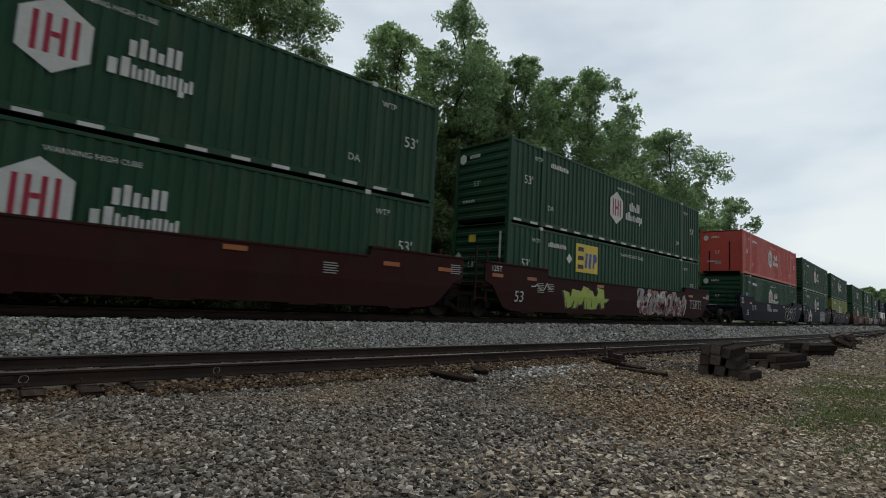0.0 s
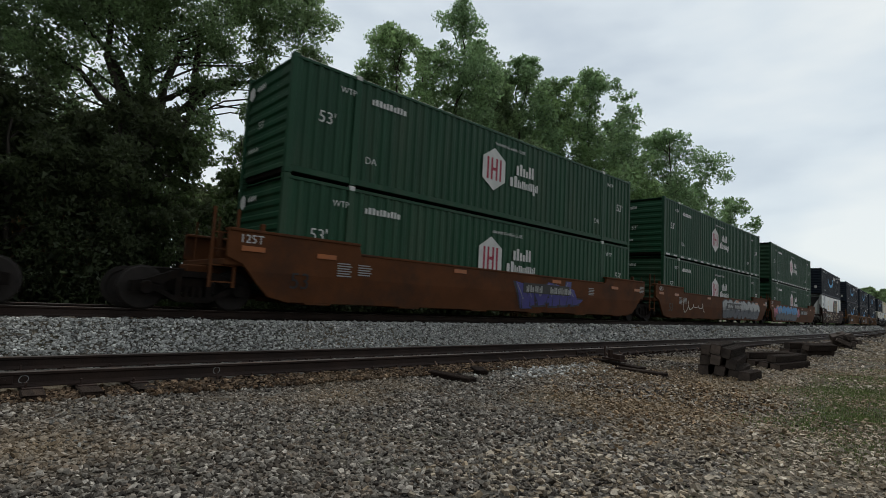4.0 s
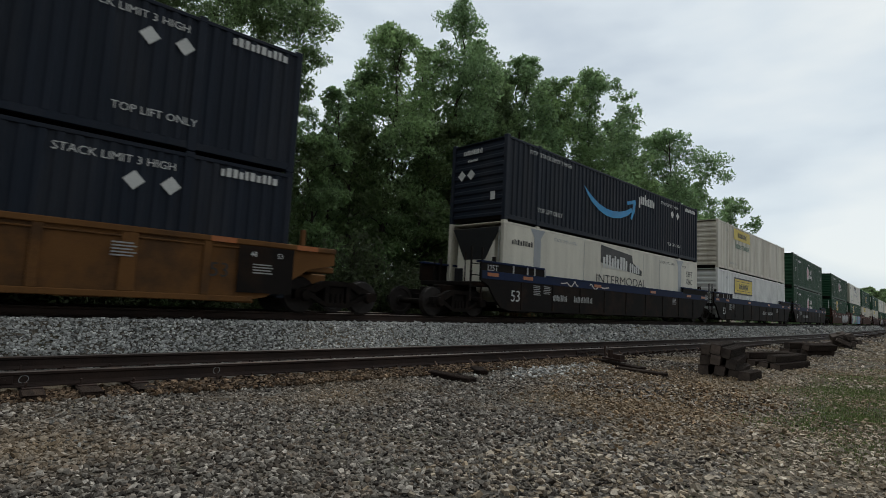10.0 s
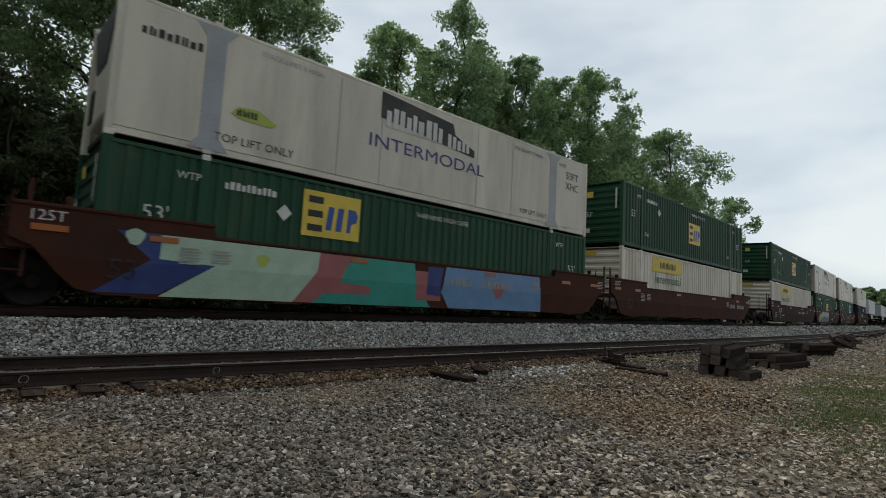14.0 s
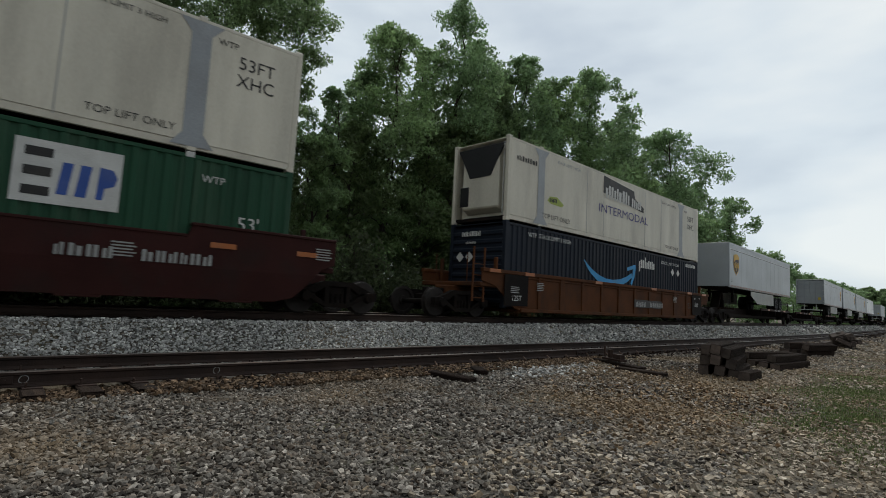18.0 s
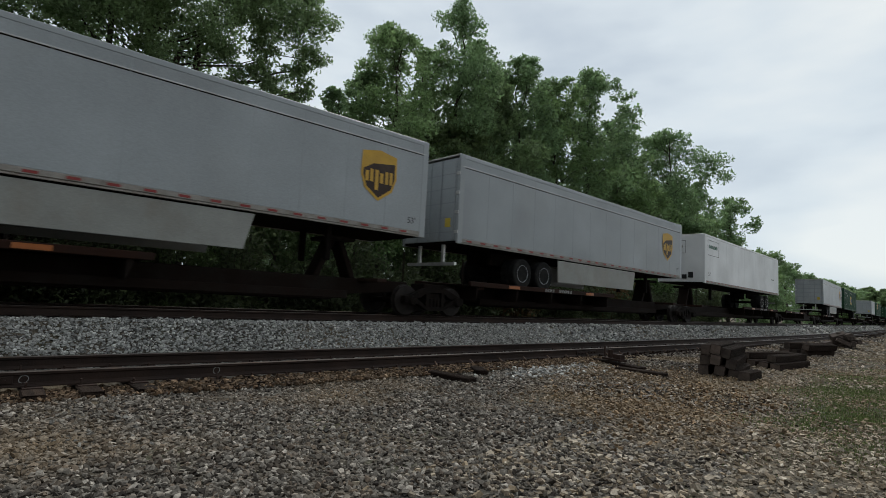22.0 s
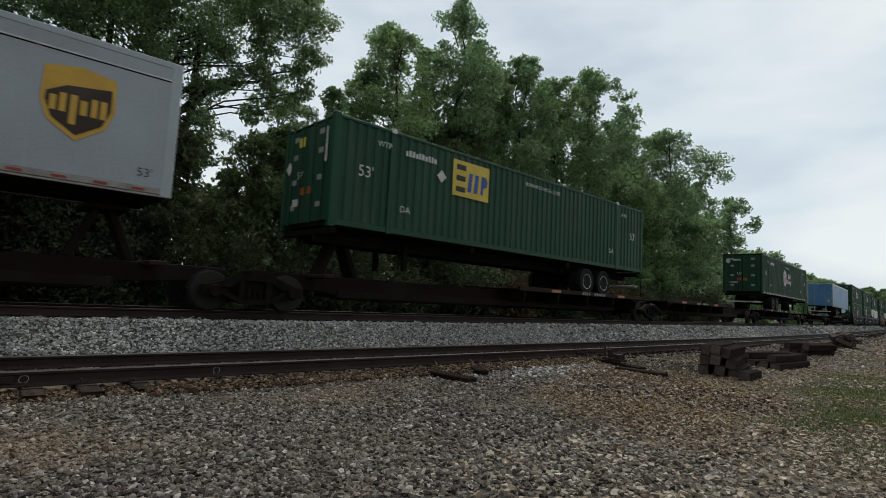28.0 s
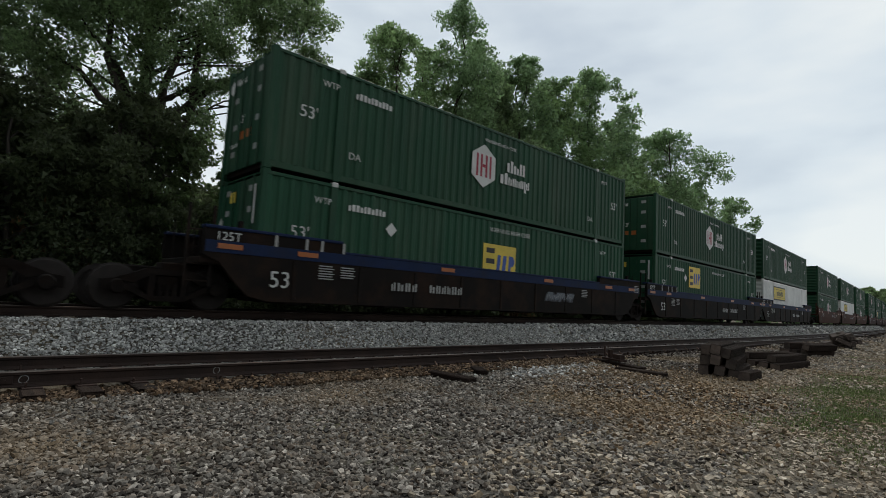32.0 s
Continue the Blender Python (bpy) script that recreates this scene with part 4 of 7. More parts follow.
def well_car(style, colour, label, chord=None, last=False, tags=(), number=1.2):
    m = MAT[colour]
    top = MAT[chord or colour]
    c = thing("well_car", label, "rail car", "well cars of the train")
    out = RIB_SIDE if style == "rib" else SMOOTH_SIDE
    for sy in (-1, 1):
        turn = pose(0, 0, 0, 0, 0, 0 if sy < 0 else 180)
        if style == "rib":
            part("side_plate", slab(out, -1.40, -1.36, 0.006), m, c, turn)
            part("top_chord", box(-9.25, 9.25, -1.46, -1.32, 1.44, 1.56, 0.015), top, c, turn)
            part("bottom_chord", box(-7.3, 7.3, -1.45, -1.33, 0.22, 0.34, 0.015), m, c, turn)
            for k, x in enumerate(np.linspace(-7.7, 7.7, 12)):
                wide = 0.14 if k in (2, 9) else 0.08
                part("stiffener", box(-wide, wide, -1.445, -1.39, 0.34 if abs(x) < 7.4 else 0.75, 1.45, 0.012), m, c, turn @ pose(float(x), 0, 0))
            part("side_pipe", turned([(-7.4, 0.02), (7.4, 0.02)], 8, "x"), m, c, turn @ pose(0, -1.42, 1.36))
        else:
            part("side_plate", slab(out, -1.44, -1.36, 0.012), m, c, turn)
            part("top_chord", box(-5.9, 5.9, -1.46, -1.33, 1.47, 1.53, 0.012), top, c, turn)
            if chord:
                part("blue_band", box(-9.2, 9.2, -1.452, -1.43, 1.22, 1.47, 0.004), top, c, turn, "dark blue upper band")
            for sx in (-1, 1):
                part("end_cap", box(-1.64, 1.64, -1.47, -1.20, 1.71, 1.78, 0.015), top, c, turn @ pose(sx * 7.6, 0, 0))
            if style == "panel":
                for x in np.linspace(-7.2, 7.2, 9):
                    part("stiffener", box(-0.05, 0.05, -1.462, -1.43, 0.30, 1.20, 0.008), m, c, turn @ pose(float(x), 0, 0))
    for x in np.linspace(-7.0, 7.0, 6):
        part("floor_beam", box(-0.35, 0.35, -1.36, 1.36, 0.20, 0.31, 0.01), m, c, pose(float(x), 0, 0))
    for sx in (-1, 1):
        part("end_deck", box(-0.55, 0.55, -1.36, 1.36, 0.98, 1.12, 0.02), m, c, pose(sx * 8.72, 0, 0))
        part("end_sill", box(-0.75, 0.75, -0.30, 0.30, 0.62, 0.98, 0.03), m, c, pose(sx * 8.9, 0, 0))
        for sy in (-1, 1):
            part("guide_post", box(-0.05, 0.05, -0.06, 0.06, 1.12, 1.95, 0.015), m, c, pose(sx * 8.45, sy * 1.25, 0))
    # ladder and handrails at the leading end
    lad = part("ladder", boxes(((-0.03, 0.03, -0.02, 0.02, 0.5, 2.2), (0.47, 0.53, -0.02, 0.02, 0.5, 2.2))), m, c, pose(-9.5, -1.25, 0))
    for z in (0.6, 0.95, 1.3, 1.65):
        part("rung", box(0.0, 0.5, -0.015, 0.015, z, z + 0.03, 0.004), m, lad)
    for y in (-0.7, 0.75):
        part("handrail", turned([(1.1, 0.018), (2.05, 0.018)], 8, "z"), m, c, pose(-9.2, y, 0))
    part("coupler", box(-0.55, 0.35, -0.13, 0.13, 0.62, 0.88, 0.03), MAT["truck_iron"], c, pose(-9.8, 0, 0))
    truck(c, -9.72)
    if last:
        truck(c, 9.6)
    # reflectors and stencils on the near flank
    y = -1.452
    for x in (-8.7, -6.9, -2.4, 2.5, 6.6, 8.5):
        part("reflector", box(-0.26, 0.26, -0.004, 0.004, -0.055, 0.055, 0), MAT["orange_reflector"], c, pose(x, y - 0.012, 1.36 if style != "rib" else 1.50), "orange reflector strip")
    inkn = "white_ink"
    if style != "rib":
        part("size_mark", lettering("53", 0.52), MAT["black_ink" if colour in ("car_orange", "car_brown") else inkn], c, pose(-7.55, y - 0.012, 0.72))
    part("size_mark", lettering("125T", 0.26), MAT[inkn], c, pose(-8.75, y - 0.012, 1.56) if style != "rib" else pose(-7.6, y - 0.016, 0.66))
    part("number_panel", bar_row(4, 0.17, 0.22, 0.07), MAT["stencil"], c, pose(number, y - 0.022, 0.66 if style != "smooth" else 0.92))
    part("number_panel", bar_row(6, 0.16, 0.22, 0.06, 1), MAT["stencil"], c, pose(number + 1.55, y - 0.022, 0.66 if style != "smooth" else 0.92))
    for x, n in ((-6.6, 6), (-6.0, 5), (8.72, 5), (4.6, 5)) if style != "rib" else ((-6.5, 5), (4.6, 5)):
        part("stencil_panel", boxes(tuple((0, 0.36 + 0.05 * (k % 2), -0.001, 0.001, -0.06 * k, -0.06 * k + 0.028) for k in range(n))), MAT["stencil"], c, pose(x, y - 0.018, 1.50 if x > 8 else 1.12 if chord else 1.22))
    if chord:
        for x in (-7.7, -6.95, -6.55, -5.95):
            part("tick_mark", box(-0.035, 0.035, -0.003, 0.003, -0.13, 0.13, 0), MAT["stencil"], c, pose(x, y - 0.012, 1.60))
    if style == "rib":
        for x in (-7.6, 7.55):
            part("end_panel", box(-0.62, 0.62, -0.004, 0.004, 0.42, 1.43, 0), MAT["car_black"], c, pose(x, y - 0.006, 0), "black painted end panel")
            part("stencil_panel", boxes(tuple((-0.3, 0.1 + 0.05 * (k % 2), -0.001, 0.001, -0.06 * k, -0.06 * k + 0.028) for k in range(4))), MAT["stencil"], c, pose(x, y - 0.014, 1.02))
        part("size_mark", lettering("48", 0.15), MAT["white_ink"], c, pose(7.25, y - 0.014, 1.25))
        part("size_mark", lettering("53", 0.15), MAT["white_ink"], c, pose(7.85, y - 0.014, 1.25))
        part("size_mark", lettering("53", 0.42), MAT["black_ink"], c, pose(6.55, y - 0.012, 0.85))
    if style == "rib" or colour == "car_orange":
        part("number_plate", box(-1.35, 1.35, -0.004, 0.004, -0.17, 0.17, 0), MAT["black_ink"], c, pose(number + 0.75, y - 0.012, 0.79 if style == "rib" else 1.05), "black stencil panel")
    for k, (gx, gz, gw, gh, gs) in enumerate(tags):
        graffiti(c, gx, gz, gw, gh, gs, hash_seed(label, k))
    if style == "smooth":
        for ob in c.children:
            if ob.name.split(".")[0] in ("side_plate", "graffiti", "graffiti_edge", "graffiti_shine", "mural_patch", "mural_spot", "number_panel", "size_mark", "number_plate"):
                fold(ob)
    return c


FOLD_Z = 0.88           # below it the flank leans inwards


def fold(ob):
    """Lean a flank sheet, or paint on it, inwards below the crease."""
    me = ob.data.copy()
    me.transform(ob.matrix_basis)
    bm = bmesh.new()
    bm.from_mesh(me)
    bmesh.ops.bisect_plane(bm, geom=bm.verts[:] + bm.edges[:] + bm.faces[:], plane_co=(0, 0, FOLD_Z), plane_no=(0, 0, 1))
    for v in bm.verts:
        if v.co.z < FOLD_Z:
            v.co.y -= math.copysign(0.12 * (FOLD_Z - v.co.z), v.co.y)
    bm.to_mesh(me)
    bm.free()
    me.transform(ob.matrix_basis.inverted())
    ob.data = me


def hash_seed(words, k):
    return sum(ord(a) * (i + 3) for i, a in enumerate(words)) + 101 * k


# ------------------------------------------------------------ spine cars and road trailers
def spine_car(length, wheel_end, last=False, loaded=True):
    """One unit; x = 0 is its leading truck."""
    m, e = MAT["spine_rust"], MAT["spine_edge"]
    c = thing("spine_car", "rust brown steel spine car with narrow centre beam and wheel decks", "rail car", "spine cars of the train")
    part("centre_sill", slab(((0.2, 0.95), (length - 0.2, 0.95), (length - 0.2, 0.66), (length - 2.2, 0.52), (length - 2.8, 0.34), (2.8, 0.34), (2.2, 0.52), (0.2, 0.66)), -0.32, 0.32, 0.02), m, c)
    x0, x1 = (1.2, 9.9) if wheel_end == "lead" else (length - 9.9, length - 1.2)
    part("deck", box(x0, x1, -1.28, 1.28, 0.97, 1.01, 0.006), m, c)
    for sy in (-1, 1):
        part("deck_edge", box(x0, x1, -0.05, 0.05, 0.95, 1.10, 0.012), e, c, pose(0, sy * 1.28, 0), "worn orange deck edge")
        for x in np.linspace(x0 + 0.4, x1 - 0.4, 5):
            part("outrigger", slab(((-0.06, 0.0), (0.06, 0.0), (0.06, -0.10), (-0.06, -0.42)), -0.48, 0.48, 0.01), m, c, pose(float(x), sy * 0.78, 0.96))
    hx = length - 2.6 if wheel_end == "lead" else 2.6
    if loaded:
        for sx in (-1, 1):
            part("hitch_leg", slab(((sx * 0.55 - 0.09, 0.95), (sx * 0.55 + 0.09, 0.95), (sx * 0.12 + 0.08, 1.95), (sx * 0.12 - 0.08, 1.95)), -0.26, 0.26, 0.02), m, c, pose(hx, 0, 0))
        part("hitch_head", box(-0.4, 0.4, -0.55, 0.55, 1.92, 2.02, 0.03), m, c, pose(hx, 0, 0))
    else:
        part("hitch_leg", slab(((-0.9, 0.95), (0.7, 0.95), (0.7, 1.06), (-0.9, 1.14)), -0.28, 0.28, 0.02), m, c, pose(hx, 0, 0), "folded hitch leg")
        part("hitch_head", box(-0.4, 0.4, -0.50, 0.50, 1.10, 1.20, 0.03), m, c, pose(hx - 0.8, 0, 0))
    for sx in (-0.25, 0.25):
        part("side_stringer", box(2.4, length - 2.4, -0.03, 0.03, 0.40, 0.60, 0.01), m, c, pose(0, sx * 2.4, 0))
    for x in (1.0, length - 1.0):
        part("step_bar", box(-0.16, 0.16, -1.25, 1.25, 0.86, 0.96, 0.02), e, c, pose(x + (0.75 if x < 2 else -0.75), 0, 0))
        part("grab_bar", turned([(0.92, 0.02), (1.75, 0.02)], 8, "z"), m, c, pose(x, -1.15, 0))
    for k, x in enumerate((x0 + 2.1, x0 + 6.8)):
        part("reflector", box(-0.28, 0.28, -0.004, 0.004, -0.05, 0.05, 0), MAT["orange_reflector"], c, pose(x, -1.337, 1.02), "orange reflector strip")
    part("number_panel", bar_row(4, 0.10, 0.11, 0.05), MAT["stencil"], c, pose(x0 + 4.1, -1.336, 0.97))
    part("number_panel", bar_row(6, 0.10, 0.11, 0.04, 1), MAT["stencil"], c, pose(x0 + 5.1, -1.336, 0.97))
    truck(c, 0.0)
    if last:
        truck(c, length)
    return c


@functools.lru_cache(None)
def tyre_mesh():
    return turned([(-0.13, 0.30), (-0.14, 0.46), (-0.11, 0.505), (0.11, 0.505), (0.14, 0.46), (0.13, 0.30)], 28, smooth=False)


@functools.lru_cache(None)
def rim_mesh():
    return turned([(-0.10, 0.30), (-0.135, 0.29), (-0.12, 0.24), (-0.02, 0.20), (-0.02, 0.10), (-0.10, 0.09), (-0.10, 0.03)], 24)


def axle_group(parent, x, bright=False):
    for dx in (-0.62, 0.62):
        for sy in (-1, 1):
            t = part("tyre", tyre_mesh(), MAT["rubber"], parent, pose(x + dx, sy * 1.13, 1.515, 0, 0, 0 if sy < 0 else 180))
            part("rim", rim_mesh(), MAT["bright_rim" if bright else "grey_steel"], t)
            part("inner_tyre", tyre_mesh(), MAT["rubber"], parent, pose(x + dx, sy * 0.82, 1.515))
        part("axle", turned([(-0.8, 0.07), (0.8, 0.07)], 10), MAT["truck_iron"], parent, pose(x + dx, 0, 1.515))
    part("slider_frame", boxes(((-1.5, 1.5, -0.55, -0.45, 1.75, 2.18), (-1.5, 1.5, 0.45, 0.55, 1.75, 2.18))), MAT["truck_iron"], parent, pose(x, 0, 0))


def shield_logo(parent, x, z):
    y = -1.30
    mark("shield", SHIELD, "shield_gold", parent, pose(x, y - 0.006, z), "gold and brown shield")
    mark("shield_field", SHIELD_IN, "shield_brown", parent, pose(x, y - 0.011, z))
    name_row(parent, ((0.24, 0.34, 0), (0.26, 0.34, 0.20), (0.24, 0.34, 0)), 0.06, pose(x, y - 0.016, z - 0.22), MAT["shield_gold"])


def trailer(kind, length, doors_lead):
    """A road trailer; x = 0 its leading end. doors_lead: it rides with its doors ahead."""
    colour = {"grey": "trailer_grey", "white": "trailer_white", "blue": "trailer_blue"}[kind]
    words = {"grey": "grey aluminium box trailer with brown shield", "white": "white box trailer with thin black framed sign",
             "blue": "faded blue box trailer with red white tape"}[kind]
    m, al = MAT[colour], MAT["aluminium"]
    c = thing("road_trailer", words + " on spine car", "trailer", "road trailers on the train")
    z0, z1, w = 2.20, 4.96, 1.295
    for sy in (-1, 1):
        turn = pose(0, sy * (w - 0.03), 0)
        part("side_wall", box(0.10, length - 0.10, -0.028, 0.028, z0 + 0.16, z1 - 0.14, 0.006), m, c, turn)
        part("top_rail", box(0.0, length, -0.035, 0.035, z1 - 0.14, z1 - 0.01, 0.012), al if kind != "grey" else m, c, turn)
        part("bottom_rail", box(0.0, length, -0.036, 0.036, z0 + 0.045, z0 + 0.16, 0.012), MAT["dull_rail"], c, turn, "dirty bare aluminium lower rail")
        part("rail_lip", box(0.0, length, -0.030, 0.030, z0, z0 + 0.04, 0.006), MAT["dull_rail"], c, turn)
        if kind == "grey":
            part("rub_rail", box(0.1, length - 0.1, -0.038, 0.038, z1 - 0.405, z1 - 0.375, 0.006), al, c, turn, "thin bright rail below the roof")
            part("rail_groove", box(0.1, length - 0.1, -0.030, 0.030, z1 - 0.43, z1 - 0.405, 0.0), MAT["truck_iron"], c, turn)
        tape = tuple((x, x + 0.22, -0.041, 0.041, z0 + 0.075, z0 + 0.125) for x in np.arange(0.4, length - 0.4, 0.62 if kind != "blue" else 1.5).round(2).tolist())
        part("reflective_tape", boxes(tape), MAT["red_reflector"], c, turn, "red reflective tape pieces")
        if kind == "blue":
            tape2 = tuple((a[0] + 0.27, a[0] + 0.5, *a[2:]) for a in tape)
            part("reflective_tape", boxes(tape2), MAT["white_ink"], c, turn, "white reflective tape pieces")
        for x in (0.05, length - 0.05):
            part("corner_post", box(-0.11, 0.11, -0.042, 0.042, z0, z1 - 0.01, 0.02), al if kind == "blue" else m, c, pose(x + (0.05 if x < 1 else -0.05), sy * (w - 0.035), 0))
        seams = tuple((x - 0.012, x + 0.012, -0.031, 0.031, z0 + 0.16, z1 - 0.14) for x in np.arange(1.32, length - 0.5, 1.22).round(2).tolist())
        part("wall_seam", boxes(seams), m, c, turn)
    part("roof", box(0, length, -w + 0.03, w - 0.03, z1 - 0.05, z1, 0.01), al, c)
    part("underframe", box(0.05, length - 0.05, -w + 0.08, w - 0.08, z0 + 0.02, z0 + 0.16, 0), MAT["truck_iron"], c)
    dx, nx = (0.0, length) if doors_lead else (length, 0.0)
    s = 1 if doors_lead else -1
    part("nose_wall", box(-0.03, 0.03, -w + 0.06, w - 0.06, z0 + 0.05, z1 - 0.05, 0.01), m, c, pose(nx - (0.03 if doors_lead else -0.03), 0, 0))
    for sy in (-1, 1):
        d = part("door", box(-0.025, 0.025, -0.60, 0.60, z0 + 0.08, z1 - 0.12, 0.012), m, c, pose(dx + s * 0.02, sy * 0.61, 0))
        if kind == "grey":
            for z in (2.55, 3.0, 3.45, 3.9, 4.35):
                part("door_seam", box(-0.03, 0.03, -0.58, 0.58, z, z + 0.03, 0), MAT["grey_steel"], d)
        for y in (0.52, -0.10):
            part("lock_rod", turned([(z0 + 0.1, 0.018), (z1 - 0.15, 0.018)], 8, "z"), MAT["grey_steel"], d, pose(-s * 0.05, y * sy, 0))
        for z in (2.5, 3.1, 3.7, 4.3):
            part("hinge", box(-0.02, 0.02, -0.07, 0.07, z, z + 0.10, 0.006), al, d, pose(-s * 0.03, 0.62 * sy, 0))
    part("door_placard", box(-0.003, 0.003, -0.12, 0.12, -0.14, 0.14, 0), MAT["sign_yellow"], c, pose(dx - s * 0.012, -0.85, 2.85), "yellow placard")
    part("rear_bumper", boxes(((-0.05, 0.05, -1.1, 1.1, 1.55, 1.65), (-0.04, 0.04, -0.6, -0.5, 1.65, 2.2), (-0.04, 0.04, 0.5, 0.6, 1.65, 2.2))), MAT["aluminium"], c, pose(dx + s * 0.15, 0, 0))
    wx = dx + s * (3.85 if length > 12 else 1.6)
    if length > 12:
        axle_group(c, wx, kind != "grey")
        a, b = sorted((dx + s * 5.3, dx + s * 11.3))
        cut = ((a, 2.16), (b, 2.16), (b, 1.36), (a + 0.1, 1.36)) if doors_lead else ((a, 2.16), (b, 2.16), (b, 1.36), (a + 1.6, 1.36), (a, 1.9))
        if doors_lead:
            cut = ((a, 2.16), (b, 2.16), (b - 0.2, 1.36), (a + 0.05, 1.36))
        if kind == "blue":
            a, b = sorted((dx + s * 8.6, dx + s * 13.2))
            cut = ((a, 2.16), (b, 2.16), (b, 1.85), (b - 1.9, 1.62), (a, 1.62))
        if kind != "white":
            for sy in (-1, 1):
                part("side_skirt", slab(cut, -0.015, 0.015, 0.004), MAT["skirt" if kind == "grey" else "trailer_blue"], c, pose(0, sy * 1.24, 0))
    else:
        for sy in (-1, 1):
            t = part("tyre", tyre_mesh(), MAT["rubber"], c, pose(wx, sy * 1.13, 1.515, 0, 0, 0 if sy < 0 else 180))
            part("rim", rim_mesh(), MAT["wheel_steel"], t)
        part("axle", turned([(-1.0, 0.07), (1.0, 0.07)], 10), MAT["truck_iron"], c, pose(wx, 0, 1.515))
    lx = nx - s * 2.7
    for sy in (-1, 1):
        part("landing_leg", box(-0.07, 0.07, -0.07, 0.07, 1.35, 2.25, 0.01), MAT["truck_iron"], c, pose(lx, sy * 0.7, 0))
    if kind == "grey":
        shield_logo(c, nx - s * (1.66 if doors_lead else 1.38), 3.68)
        mark("size_mark", lettering("53'", 0.24), "black_ink", c, pose(nx - s * 0.5, -1.301, 2.62))
    if kind == "white":
        ring = poly_sheet(ribbon([(-0.9, -0.42), (0.9, -0.42), (0.9, 0.42), (-0.9, 0.42), (-0.9, -0.42)], 0.02))
        mark("sign_frame", ring, "black_ink", c, pose(nx - s * 1.38, -1.301, 4.23), "thin black sign frame")
        mark("sign_row", bar_row(7, 0.16, 0.20, 0.04, 1), "deep_green_ink", c, pose(nx - s * 1.38, -1.302, 4.20))
        mark("size_mark", lettering("53'", 0.30), "black_ink", c, pose(nx - s * 0.75, -1.301, 2.72))
        mark("number_panel", bar_row(10, 0.07, 0.08, 0.02), "black_ink", c, pose(nx - s * 14.4, -1.301, 3.24))
        nose = pose(nx + (-0.006 if not doors_lead else 0.006), 0.25, 4.25, 0, 0, -90)
        mark("nose_sign_frame", poly_sheet(ribbon([(-0.5, -0.36), (0.5, -0.36), (0.5, 0.36), (-0.5, 0.36), (-0.5, -0.36)], 0.02)), "black_ink", c, nose, "thin black sign frame")
        mark("nose_sign_bar", bar_row(6, 0.10, 0.16, 0.025, 1), "stencil", c, nose @ pose(0, -0.002, -0.06))
        for y, z, hh in ((0.75, 2.75, 0.20), (0.1, 2.95, 0.22), (-0.55, 2.65, 0.16), (-0.2, 2.55, 0.12)):
            part("nose_fitting", box(-0.03, 0.03, -0.13, 0.13, -hh, hh, 0.01), MAT["black_unit"], c, pose(nx + (-0.02 if not doors_lead else 0.02), y, z))
    if kind == "blue":
        mark("number_panel", bar_row(9, 0.07, 0.10, 0.02), "black_ink", c, pose(nx - s * 0.9, -1.301, 2.62))
    return c


def chassis(doors_lead):
    """The bare road frame under a container."""
    iron = MAT["truck_iron"]
    c = thing("container_chassis", "dark steel road chassis under a container on a spine car", "chassis", "container chassis on the train")
    for sy in (-1, 1):
        part("main_beam", box(0.1, CL - 0.1, -0.06, 0.06, 1.80, 2.14, 0.01), iron, c, pose(0, sy * 0.42, 0))
    for x in (0.2, 5.2, 10.4, CL - 0.2):
        part("cross_bolster", box(-0.10, 0.10, -1.2, 1.2, 1.98, 2.14, 0.01), iron, c, pose(x, 0, 0))
    axle_group(c, 3.85 if doors_lead else CL - 3.85, not doors_lead)
    for sy in (-1, 1):
        part("landing_leg", box(-0.07, 0.07, -0.07, 0.07, 1.25, 2.0, 0.01), iron, c, pose(CL - 2.9 if doors_lead else 2.9, sy * 0.7, 0))
    part("rear_bumper", box(-0.04, 0.04, -1.1, 1.1, 1.5, 1.6, 0.01), MAT["aluminium"], c, pose(0.15 if doors_lead else CL - 0.15, 0, 0))
    return c


# ------------------------------------------------------------ the ground: one sheet, in the arc's own rings
PROFILE = ((-3200, -0.95), (-60, -0.92), (-20, -0.88), (-8.0, -0.87), (-5.0, -0.87), (-4.3, -0.872), (-3.9, -0.87), (-1.45, -0.85), (-1.10, -0.74), (-0.30, -0.225), (-0.05, -0.215),
           (2.65, -0.215), (2.9, -0.24), (4.6, -0.92), (6.0, -0.95), (30, -0.9), (600, -0.9))


def ground_z(off):
    return float(np.interp(off, [p[0] for p in PROFILE], [p[1] for p in PROFILE]))


